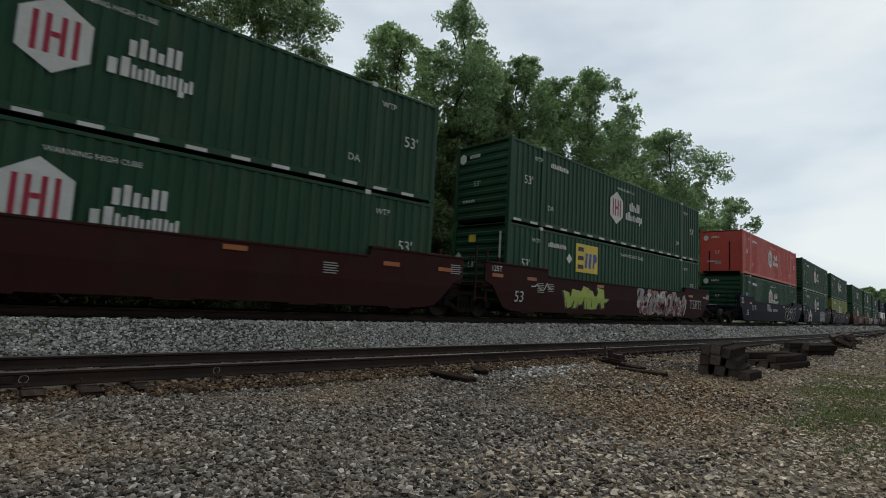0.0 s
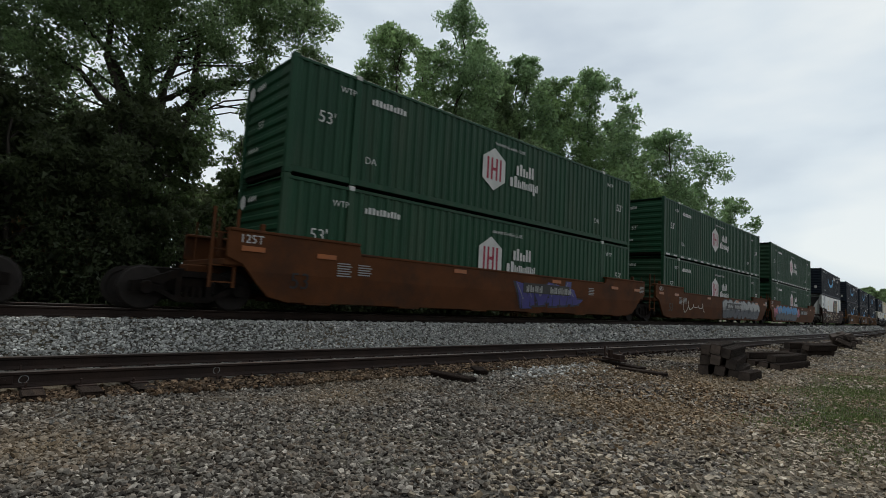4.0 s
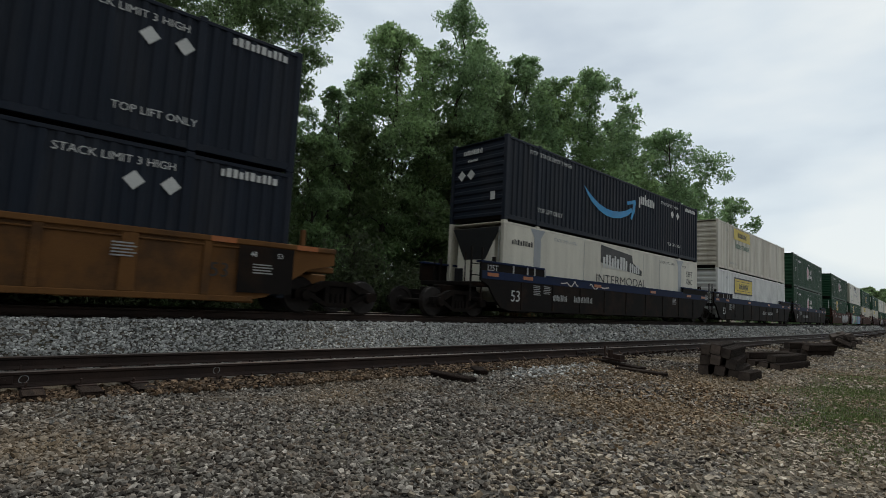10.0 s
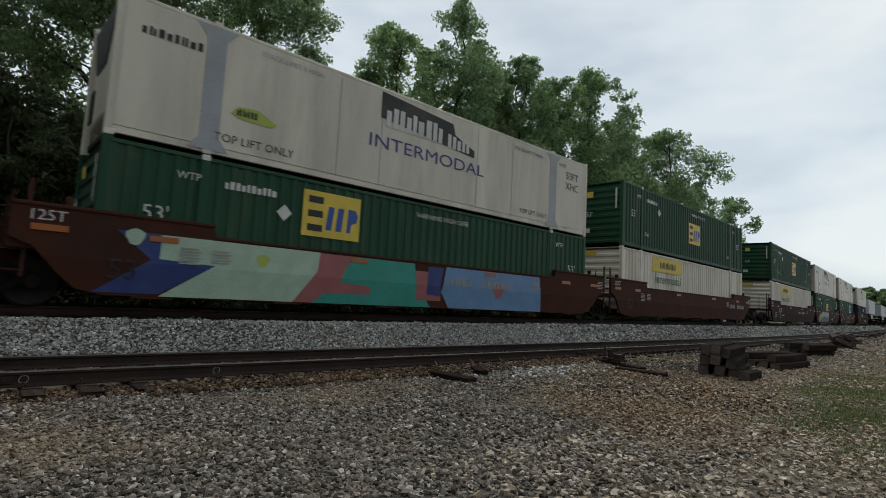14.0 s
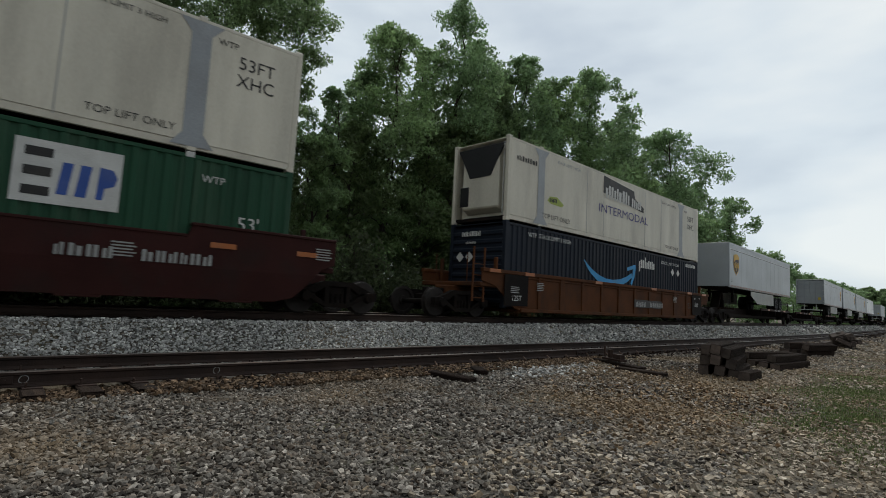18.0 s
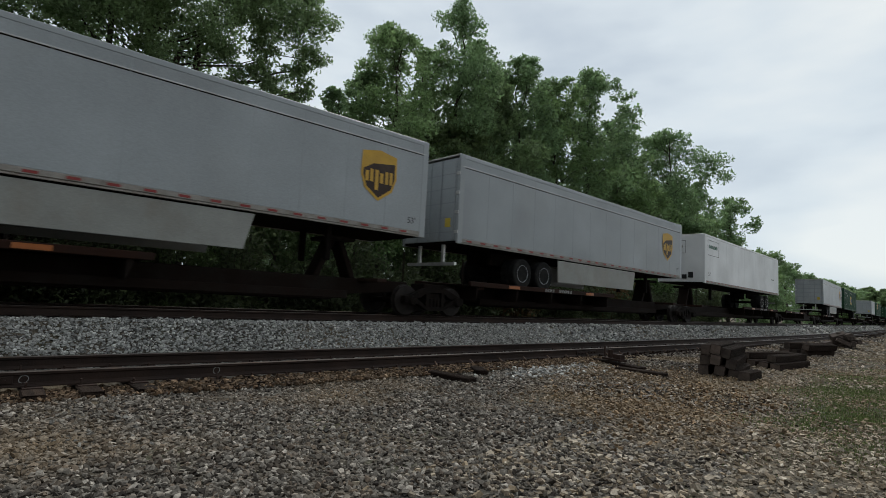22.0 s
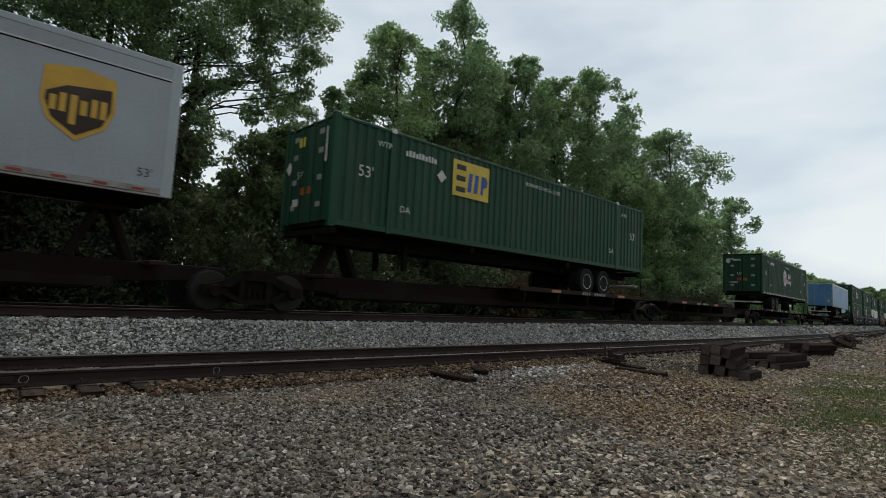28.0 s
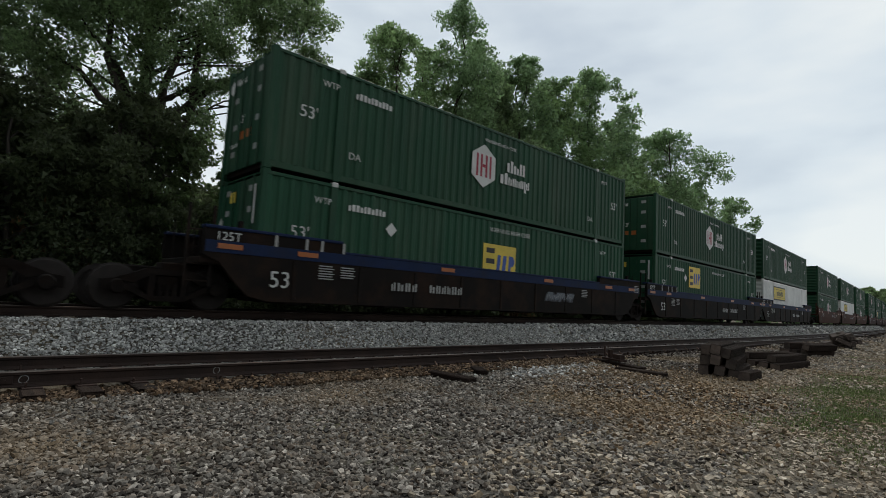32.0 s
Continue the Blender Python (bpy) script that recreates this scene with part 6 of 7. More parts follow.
GREYS = tuple(tuple(round(0.80 * q, 3) for q in c) for c in ((0.022, 0.018, 0.015), (0.115, 0.096, 0.079), (0.285, 0.256, 0.220), (0.056, 0.044, 0.035), (0.370, 0.332, 0.286), (0.092, 0.074, 0.058), (0.210, 0.160, 0.120), (0.600, 0.540, 0.470)))
GRIT = ((0.062, 0.05, 0.037), (0.233, 0.195, 0.146), (0.382, 0.323, 0.251), (0.185, 0.138, 0.092), (0.468, 0.403, 0.323), (0.148, 0.12, 0.088), (0.333, 0.255, 0.169), (0.664, 0.579, 0.471))
PALE = tuple((round(c[0] * 1.14, 3), round(c[1] * 1.12, 3), round(c[2] * 1.09, 3)) for c in ((0.06, 0.06, 0.058), (0.24, 0.243, 0.238), (0.38, 0.383, 0.372), (0.15, 0.15, 0.146), (0.48, 0.482, 0.468), (0.27, 0.272, 0.264), (0.66, 0.66, 0.64)))
MAT["stone"] = stone_shader("stone", GREYS, 0.55)
MAT["grit_stone"] = stone_shader("grit_stone", GRIT, 0.8)
RUSTY = tuple((round(c[0] * 0.98, 3), round(c[1] * 0.76, 3), round(c[2] * 0.52, 3)) for c in GREYS)
MAT["rusty_stone"] = stone_shader("rusty_stone", RUSTY, 0.3)
MAT["stained_stone"] = stone_shader("stained_stone", tuple((round(c[0] * 0.62, 3), round(c[1] * 0.47, 3), round(c[2] * 0.34, 3)) for c in GREYS), 0.2)
MAT["pale_stone"] = stone_shader("pale_stone", PALE, 0.06)


def wedge(smin, smax, o0, o1, power=1.0):
    def area(n, rng):
        if o0 == "fan":
            s = smin + (smax - smin) * rng.random(n)
            low = np.interp(s, (-1, 0, 1.5, 2.5, 3.4, 8), (-8.1, -8.1, -8.5, -9.2, -9.7, -9.2))
            return s, low + (o1 - low) * rng.random(n)
        soft = 0.25 if o1 < -3.6 else 0.0
        return smin + (smax - smin) * rng.random(n) ** power + soft * 2 * rng.normal(size=n), np.minimum(o0 + (o1 - o0) * rng.random(n) + soft * rng.normal(size=n), o1)
    return area


def patchy(clumps, spread, rng0):
    def area(n, rng):
        pick = rng.integers(0, len(clumps), n)
        c = np.array(clumps)[pick]
        return c[:, 0] + spread * rng.normal(size=n) * 1.4, c[:, 1] + spread * rng.normal(size=n) * 0.7
    return area


def lay_stones():
    rng = np.random.default_rng(11)
    near = [stone_cloud(25500, wedge(-0.8, 4.4, "fan", -3.95), (0.020, 0.046), rng, -0.006, True),
            stone_cloud(12500, wedge(4.0, 8.2, "fan", -3.95), (0.022, 0.050), rng, -0.006, True),
            stone_cloud(11000, wedge(7.5, 28.0, -6.8, -3.7, 1.4), (0.030, 0.062), rng),
            stone_cloud(3000, wedge(26.0, 70.0, -5.6, -3.6), (0.07, 0.14), rng)]
    ob = part("gravel", blocks_mesh(near, "gravel"), MAT["stone"])
    tagged(ob, "loose grey and brown broken track ballast stones", "gravel", kind="stuff")
    grit = [stone_cloud(8000, wedge(2.0, 7.0, -11.6, -8.2), (0.022, 0.046), rng, -0.004),
            stone_cloud(8500, wedge(5.5, 13.0, -11.4, -6.6), (0.022, 0.048), rng, -0.004),
            stone_cloud(6000, wedge(12.0, 30.0, -10.0, -6.6, 1.3), (0.03, 0.06), rng, -0.008),
            stone_cloud(3000, wedge(28.0, 80.0, -11.0, -5.4, 1.3), (0.06, 0.12), rng, -0.015)]
    ob = part("grit", blocks_mesh(grit, "grit"), MAT["grit_stone"])
    tagged(ob, "fine pale brown grit and small stones beside the siding", "gravel", kind="stuff")
    bed = [stone_cloud(24000, wedge(-1.0, 14.0, -1.75, 0.05), (0.024, 0.050), rng, 0.006),
           stone_cloud(9000, wedge(13.5, 50.0, -1.75, 0.05, 1.3), (0.050, 0.10), rng, 0.008),
           stone_cloud(3000, wedge(48.0, 150.0, -1.8, 0.05), (0.12, 0.22), rng, 0.0),
           stone_cloud(1500, wedge(-3.0, 20.0, 0.0, 2.7), (0.05, 0.08), rng, -0.01)]
    ob = part("ballast_bed", blocks_mesh(bed, "ballast_bed"), MAT["pale_stone"])
    tagged(ob, "pale grey broken stone ballast bank of the main track", "ballast", kind="stuff")
    spill = [stone_cloud(3600, patchy([(8.6, -6.2), (7.4, -7.0), (10.0, -5.4), (9.2, -7.2), (11.0, -6.0), (6.6, -7.8), (6.0, -8.4), (8.0, -8.2)], 0.62, rng), (0.024, 0.050), rng, 0.008)]
    ob = part("rusty_gravel", blocks_mesh(spill, "rusty_gravel"), MAT["rusty_stone"])
    tagged(ob, "rust stained brown stones spilled on grey gravel", "gravel", kind="stuff")
    dark = [stone_cloud(2600, wedge(-2.0, 20.0, -3.45, -1.75), (0.035, 0.065), rng, -0.045),
            stone_cloud(4200, wedge(1.0, 12.0, -4.30, -3.50), (0.026, 0.054), rng, 0.035),
            stone_cloud(3000, wedge(-1.8, 1.9, -4.1, -3.42), (0.024, 0.046), rng, 0.008)]
    ob = part("stained_ballast", blocks_mesh(dark, "stained_ballast"), MAT["stained_stone"])
    tagged(ob, "dark rust stained ballast between and beside the siding rails", "ballast", kind="stuff")
    heap = [stone_cloud(450, patchy([(8.4, -4.7), (9.4, -4.5), (7.6, -4.9)], 0.40, rng), (0.030, 0.062), rng, 0.015)]
    ob = part("pale_gravel", blocks_mesh(heap, "pale_gravel"), MAT["pale_stone"])
    tagged(ob, "low heap of clean pale ballast stones", "gravel", kind="stuff")
    # the nearest stones, each its own piece
    shapes = []
    for k in range(12):
        v = stone_cloud(1, wedge(0, 1, 0, 1), (1.0, 1.0), rng, 0.0, True)[0]
        v = v - v.mean(0)
        shapes.append(raw_mesh(v, ICO_FACES.tolist(), "stone"))
    for k in range(160):
        s, off = rng.uniform(-0.2, 4.6), rng.uniform(-9.2, -5.2)
        x, y = spot(s, off)
        d = rng.uniform(0.026, 0.046)
        at = Matrix.LocRotScale((x, y, ground_z(off) + 0.03), Euler((rng.uniform(-0.5, 0.5), rng.uniform(-0.5, 0.5), rng.uniform(0, 6.28))), (d, d, d * 0.9))
        part("stone", shapes[k % 12], MAT["lone_stone"], ob_gravel(), at)


def ob_gravel():
    return bpy.data.objects["gravel"]


MAT["lone_stone"] = shader("lone_stone", (0.21, 0.196, 0.175), 0.85, 0.0, 0.3, 2.0, 0.5, 9.0, tint=0.45)
lay_stones()


# ------------------------------------------------------------ weeds
def blades(count, area, height, rng, width=0.006):
    s, off = area(count, rng)
    x, y = spot(s, off)
    z = np.interp(off, [p[0] for p in PROFILE], [p[1] for p in PROFILE]) - 0.01
    h, a, l = height * (0.4 + 0.9 * rng.random(count)), rng.random(count) * 6.28, rng.random(count) * 6.28
    dx, dy = width * np.cos(a), width * np.sin(a)
    tip = np.stack([x + 0.5 * h * np.cos(l), y + 0.5 * h * np.sin(l), z + h], -1)
    verts = np.stack([np.stack([x - dx, y - dy, z], -1), np.stack([x + dx, y + dy, z], -1), tip], 1)
    return verts.reshape(-1, 3), np.arange(count * 3).reshape(-1, 3)


def weeds():
    rng = np.random.default_rng(4)
    clumps = [(float(rng.uniform(9, 30)), float(rng.uniform(-11.6, -8.0))) for _ in range(190)] + [(float(rng.uniform(5, 13)), float(rng.uniform(-11.0, -9.0))) for _ in range(26)]
    clumps = clumps[::3]
    for _ in range(150):
        s = float(rng.uniform(11, 25))
        clumps.append((s, float(-7.9 - 0.11 * (25 - s) + rng.uniform(-0.9, 0.8))))
    clumps += [(float(rng.uniform(6, 9)), float(rng.uniform(-10.4, -9.6))) for _ in range(16)]
    clumps += [(float(rng.uniform(5, 11)), float(rng.uniform(-10.6, -9.2))) for _ in range(60)]
    clumps += [(6.4, -9.0), (6.6, -9.1), (6.2, -8.95), (6.9, -9.3), (9.0, -9.2), (12.0, -5.0)] * 3
    v, f = blades(50000, patchy(clumps, 0.34, rng), 0.036, rng, 0.006)
    ob = part("weeds", raw_mesh(v, f.tolist(), "weeds"), MAT["grass"])
    tagged(ob, "thin low green weeds growing through gravel", "weeds", kind="stuff")
    # verge grass takes the grass colour with shade painted into it
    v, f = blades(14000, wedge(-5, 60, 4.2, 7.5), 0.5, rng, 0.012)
    ob = part("verge_grass", raw_mesh(v, f.tolist(), "verge_grass"), MAT["grass_shaded"])
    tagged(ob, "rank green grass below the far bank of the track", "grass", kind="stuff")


# darkened copy of grass: shade behind the train is put into the colour
MAT["grass_shaded"] = shader("grass_shaded", (0.050, 0.062, 0.028), 0.85, 0.0, 0.3, 3.0, 0.0, island=0.4)
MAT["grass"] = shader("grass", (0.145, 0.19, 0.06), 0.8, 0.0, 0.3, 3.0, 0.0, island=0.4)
weeds()


# ------------------------------------------------------------ trees
def leaf_shader(name, base):
    m = bpy.data.materials.new(name)
    m.use_nodes = True
    ns, ln = m.node_tree.nodes, m.node_tree.links
    b, out = ns["Principled BSDF"], ns["Material Output"]
    b.inputs["Roughness"].default_value, b.inputs["Specular IOR Level"].default_value = 0.55, 0.3
    geo, rng, hsv = ns.new("ShaderNodeNewGeometry"), ns.new("ShaderNodeMapRange"), ns.new("ShaderNodeHueSaturation")
    co, big, mx = ns.new("ShaderNodeTexCoord"), ns.new("ShaderNodeTexNoise"), ns.new("ShaderNodeMixRGB")
    big.inputs["Scale"].default_value, big.inputs["Detail"].default_value = 0.45, 3.0
    ln.new(co.outputs["Object"], big.inputs["Vector"])
    ln.new(big.outputs[0], mx.inputs[0])
    mx.inputs[1].default_value = (*[c * 0.7 for c in base], 1)
    mx.inputs[2].default_value = (base[0] * 1.4, base[1] * 1.35, base[2] * 1.1, 1)
    rng.inputs["To Min"].default_value, rng.inputs["To Max"].default_value = 0.6, 1.45
    ln.new(geo.outputs["Random Per Island"], rng.inputs["Value"])
    ln.new(rng.outputs[0], hsv.inputs["Value"])
    ln.new(mx.outputs[0], hsv.inputs["Color"])
    ln.new(hsv.outputs[0], b.inputs["Base Color"])
    tr, add = ns.new("ShaderNodeBsdfTranslucent"), ns.new("ShaderNodeMixShader")
    through_light = ns.new("ShaderNodeHueSaturation")
    through_light.inputs["Value"].default_value = 2.0
    ln.new(hsv.outputs[0], through_light.inputs["Color"])
    ln.new(through_light.outputs[0], tr.inputs[0])
    add.inputs[0].default_value = 0.5
    ln.new(b.outputs[0], add.inputs[1])
    ln.new(tr.outputs[0], add.inputs[2])
    ln.new(add.outputs[0], out.inputs[0])
    return m


MAT["leaf"] = leaf_shader("leaf", (0.136, 0.204, 0.114))
MAT["leaf_fresh"] = leaf_shader("leaf_fresh", (0.145, 0.214, 0.108))
MAT["leaf_dark"] = leaf_shader("leaf_dark", (0.130, 0.186, 0.100))
# leaf copy for low trees, darkened to stand for shade under the crowns
MAT["leaf_half_shade"] = leaf_shader("leaf_half_shade", (0.084, 0.120, 0.056))
# darkest leaf copy: the wood's deep shade is put into its colour
MAT["leaf_shaded"] = leaf_shader("leaf_shaded", (0.060, 0.076, 0.042))
MAT["leaf_dry"] = leaf_shader("leaf_dry", (0.10, 0.065, 0.035))
MAT["bark"] = shader("bark", (0.055, 0.045, 0.036), 0.9, 0.0, 0.35, 3.0, 0.9, 18.0, stretch=(3, 3, 0.5))


def tube(verts, faces, p0, p1, r0, r1, sides=4):
    d = (p1 - p0)
    ln = np.linalg.norm(d) or 1
    d = d / ln
    u = np.cross(d, (0.3, 0.2, 0.9) if abs(d[2]) < 0.8 else (1, 0, 0))
    u = u / np.linalg.norm(u)
    w = np.cross(d, u)
    n = len(verts)
    for p, r in ((p0, r0), (p1, r1)):
        for k in range(sides):
            t = 2 * math.pi * k / sides
            verts.append(tuple(p + r * (math.cos(t) * u + math.sin(t) * w)))
    for k in range(sides):
        k2 = (k + 1) % sides
        faces.append((n + k, n + k2, n + sides + k2, n + sides + k))


def limb(verts, faces, rng, p0, p1, r0, r1, bend=0.12, pieces=4):
    """A crooked tapering branch."""
    last, ln = np.array(p0, float), np.linalg.norm(np.array(p1) - np.array(p0))
    for k in range(1, pieces + 1):
        u = k / pieces
        p = np.array(p0) * (1 - u) + np.array(p1) * u
        if k < pieces:
            p = p + (rng.random(3) - 0.5) * bend * ln
        p[2] += 0.06 * ln * math.sin(math.pi * u)
        tube(verts, faces, last, p, r0 + (r1 - r0) * (k - 1) / pieces, r0 + (r1 - r0) * u)
        last = p


def leaf_tris(centres, size, rng):
    """A pointed leaf spray at each place, turned mostly to the sky."""
    n = len(centres)
    a = rng.normal(size=(n, 3))
    a /= np.linalg.norm(a, axis=1)[:, None]
    nrm = rng.normal(size=(n, 3)) * 0.8 + np.array((0, 0, 0.9))
    b = np.cross(nrm, a)
    b /= np.linalg.norm(b, axis=1)[:, None] + 1e-6
    ln = (size * (0.6 + 0.8 * rng.random(n)))[:, None]
    return np.stack([centres - a * ln * 0.5 + b * ln * 0.33, centres - a * ln * 0.35 - b * ln * 0.33, centres + a * ln * 0.6], 1)


def tri_mesh(v, name):
    n = len(v)
    me = bpy.data.meshes.new(name)
    me.vertices.add(n * 3)
    me.vertices.foreach_set("co", v.astype("f").ravel())
    me.loops.add(n * 3)
    me.loops.foreach_set("vertex_index", np.arange(n * 3, dtype="i"))
    me.polygons.add(n)
    me.polygons.foreach_set("loop_start", np.arange(0, n * 3, 3, dtype="i"))
    me.update(calc_edges=True)
    return me


def foliage(lobes, size, rng, thick=1.0):
    """Leaves of a crown: each lobe is a cluster of small tufts, with coarser sprays inside."""
    fine, coarse = [], []
    for c, r in lobes:
        c = np.asarray(c, float)
        for k in range(9):
            d = rng.normal(size=3)
            d /= np.linalg.norm(d)
            if d[2] < -0.3 and rng.random() < 0.5:
                d[2] = -d[2]
            q, qr = c + d * r * (0.45 + 0.55 * rng.random()) * np.array((1, 1, 0.85)), r * (0.24 + 0.20 * rng.random())
            n = int(thick * 9 * qr * qr / (size * size)) + 8
            e = rng.normal(size=(n, 3))
            e /= np.linalg.norm(e, axis=1)[:, None]
            fine.append(q + e * (qr * (0.25 + 0.85 * rng.random(n) ** 0.7))[:, None] * np.array((1.0, 1.0, 0.7)))
        n = int(thick * 2.2 * r * r / (size * size)) + 6
        e = rng.normal(size=(n, 3))
        e /= np.linalg.norm(e, axis=1)[:, None]
        coarse.append(c + e * (r * 0.80 * rng.random(n) ** 0.5)[:, None])
    return np.concatenate([leaf_tris(np.concatenate(fine), size, rng), leaf_tris(np.concatenate(coarse), size * 1.7, rng)])


def lobes_of(shape, height, radius, low, rng):
    """Lobes of a crown wound round the stem from its foot to the top."""
    count = max(8, int((height - low) / (radius * 0.36)) + 4)
    out = []
    for k in range(count):
        u = min(1.0, (k + 0.5 * rng.random()) / (count - 1))
        if shape == "round":
            env = math.sin(math.pi * (0.18 + 0.70 * u)) ** 0.6
        elif shape == "cone":
            env = (1 - u) ** 0.55 * 0.95 + 0.08
        else:
            env = 0.8 + 0.2 * u if u < 0.6 else max(0.42, 1.0 - 0.62 * ((u - 0.6) / 0.4) ** 2.4)
        for turn in (0.0, 2.1, 4.2):
            if turn and rng.random() < 0.16:
                continue
            a = 2.4 * k + turn + rng.uniform(-0.5, 0.5)
            lr = radius * (0.20 + 0.20 * env) * rng.uniform(0.7, 1.15) * (1.0 if u < 0.75 else 0.8)
            d = max(0.0, radius * env - lr * 0.55) * rng.uniform(0.5, 1.12)
            h = min(low + (height - low) * u + rng.uniform(-0.5, 0.5), height - lr * rng.uniform(0.5, 1.6) - 0.35 * d)
            out.append((np.array((d * math.cos(a), d * math.sin(a), h)), lr))
        if u > 0.55:
            out.append((np.array((0.0, 0.0, min(low + (height - low) * u, height - radius * 0.25))), radius * (0.18 + 0.16 * env)))
    return out


def tree(at, height, radius, low, leaf_size, mat, seed, label, shape="round", trunk=0.28, twin=0.0, lobes=None, thick=1.0):
    """A broadleaf tree: crooked trunk and limbs, lobes of leaf tufts on the limbs, gaps between. low: foot of the crown."""
    rng = np.random.default_rng(seed)
    x, y, z = at
    t = thing("tree", label, "tree", "trees beyond the track")
    t.matrix_basis = pose(float(x), float(y), z)
    verts, faces = [], []
    top = np.array((rng.normal() * 0.3, rng.normal() * 0.3, height * 0.93))
    limb(verts, faces, rng, (0, 0, -0.2), top, trunk, 0.03, 0.04, 9)
    if twin:
        limb(verts, faces, rng, (0.2, 0, 0.4), (twin, 0.4, height * 0.85), trunk * 0.7, 0.03, 0.05, 8)
        limb(verts, faces, rng, (0.0, 0, 1.4), (-twin * 0.9, -0.2, height * 0.8), trunk * 0.6, 0.03, 0.05, 8)
    lobes = lobes or lobes_of(shape, height, radius, low, rng)
    for c, r in lobes[::2] if len(lobes) > 30 else lobes:
        h, d = c[2], math.hypot(c[0], c[1])
        root = np.array((top[0] * (h / height), top[1] * (h / height), max(0.5, min(h - 0.45 * d - 0.4, height * 0.9))))
        limb(verts, faces, rng, root, c, 0.025 + trunk * 0.28 * max(0.1, 1 - h / height), 0.015, 0.12, 4)
        for k in range(1):
            tip = c + rng.normal(size=3) * r * 0.6
            limb(verts, faces, rng, c, tip, 0.018, 0.006, 0.15, 2)
    part("trunk", raw_mesh(verts, faces, "trunk", True), MAT["bark"], t)
    part("crown", tri_mesh(foliage(lobes, leaf_size, rng, thick), "crown"), MAT[mat], t)
    return t


def bush(at, height, radius, leaves, leaf_size, mat, seed, label):
    rng = np.random.default_rng(seed)
    t = thing("shrub", label, "shrub", "undergrowth beyond the track")
    t.matrix_basis = pose(*at)
    verts, faces, spots = [], [], []
    for k in range(14):
        a, r = rng.random() * 6.283, radius * rng.random() ** 0.5
        tip = np.array((r * math.cos(a), r * math.sin(a), height * (0.35 + 0.65 * rng.random())))
        limb(verts, faces, rng, (r * 0.3 * math.cos(a), r * 0.3 * math.sin(a), -0.1), tip, 0.03, 0.008, 0.12, 4)
        for u in (0.35, 0.65, 1.0):
            c = tip * u
            n = leaves // 42
            d = rng.normal(size=(n, 3))
            spots.append(c + d * radius * 0.26 * np.array((1, 1, 0.8)))
    v = leaf_tris(np.concatenate(spots), leaf_size, rng)
    v[..., 2] = np.maximum(v[..., 2], 0.0)
    part("stem_cluster", raw_mesh(verts, faces, "stem_cluster", True), MAT["bark"], t)
    part("leaves", tri_mesh(v, "leaves"), MAT[mat], t)
    return t


def root_at(s, off):
    x, y = spot(s, off)
    return x, y, ground_z(off) - 0.15


GREEN = "leafy green broadleaf tree in the wood behind the track"
DEEP = "darker tree deeper in the wood behind the track"


def wood(s, off, top, radius, low, leaf, mat, shape, seed, words=GREEN, trunk=0.24, twin=0.0, thick=1.0):
    """A tree whose top stands at the height top over the rails."""
    x, y, z = root_at(s, off)
    return tree((x, y, z), top - z, radius * (1.32 if shape != "tall" else 1.56 if s > 20 else 1.42), low, leaf, mat, seed, words, shape, trunk, twin, None, thick * (0.80 if s > 15 else 0.92))


def great_tree():
    """The large tree: heavy stems, a crown that reaches out over the line on one long limb."""
    x, y, z = root_at(3.6, 10.6)
    lobes = [(np.array((dx, dy, h - z)), r) for dx, dy, h, r in (
        (4.4, -0.6, 11.9, 1.7), (6.3, -0.4, 12.6, 1.15), (2.9, 0.2, 11.9, 1.8), (6.0, -0.3, 10.9, 0.9), (4.1, 0.0, 10.5, 0.85), (2.4, -0.2, 9.9, 0.9), (2.9, -0.3, 8.9, 0.7), (4.6, -0.2, 9.3, 0.75), (5.3, -0.4, 9.9, 0.8), (1.6, -0.4, 8.2, 1.1), (1.9, -0.6, 6.6, 0.9), (4.3, -0.2, 8.3, 0.95), (3.6, -0.3, 7.7, 0.6), (5.4, -0.2, 8.7, 0.7), (-3.0, 0.5, 10.6, 1.6), (-0.8, 0.6, 11.6, 1.6), (1.6, 0.7, 10.2, 1.3), (3.7, -0.4, 9.4, 0.8), (5.9, -0.5, 9.4, 0.6), (0.4, -0.5, 10.6, 2.3), (-1.8, -0.2, 10.0, 2.2),
        (-3.7, 0.2, 8.9, 2.1), (-5.0, 0.6, 7.8, 2.1), (-0.4, -0.4, 8.4, 1.4), (-2.6, 0.3, 7.4, 1.5), (0.0, 0.4, 14.2, 3.0), (3.4, 0.6, 15.0, 2.6), (-3.4, 0.4, 12.6, 2.8), (5.3, -0.2, 13.6, 1.5))]
    t = tree((x, y, z), 17.0, 6.0, 5.0, 0.108, "leaf_dark", 100, "large dark broadleaf tree with several trunks behind the track", "round", 0.40, 2.2, lobes, 1.4)
    rng = np.random.default_rng(7)
    verts, faces = [], []
    for tip, r in (((5.6, -0.3, 11.4), 0.16), ((3.6, -0.2, 10.4), 0.12), ((-4.4, 0.3, 9.6), 0.17), ((-2.4, 0.2, 11.0), 0.2), ((1.6, 0.3, 12.6), 0.2)):
        limb(verts, faces, rng, (0.1, 0.0, 7.6 - 1.4 * r), tip, r, 0.03, 0.09, 6)
    part("limb", raw_mesh(verts, faces, "limb", True), MAT["bark"], t)


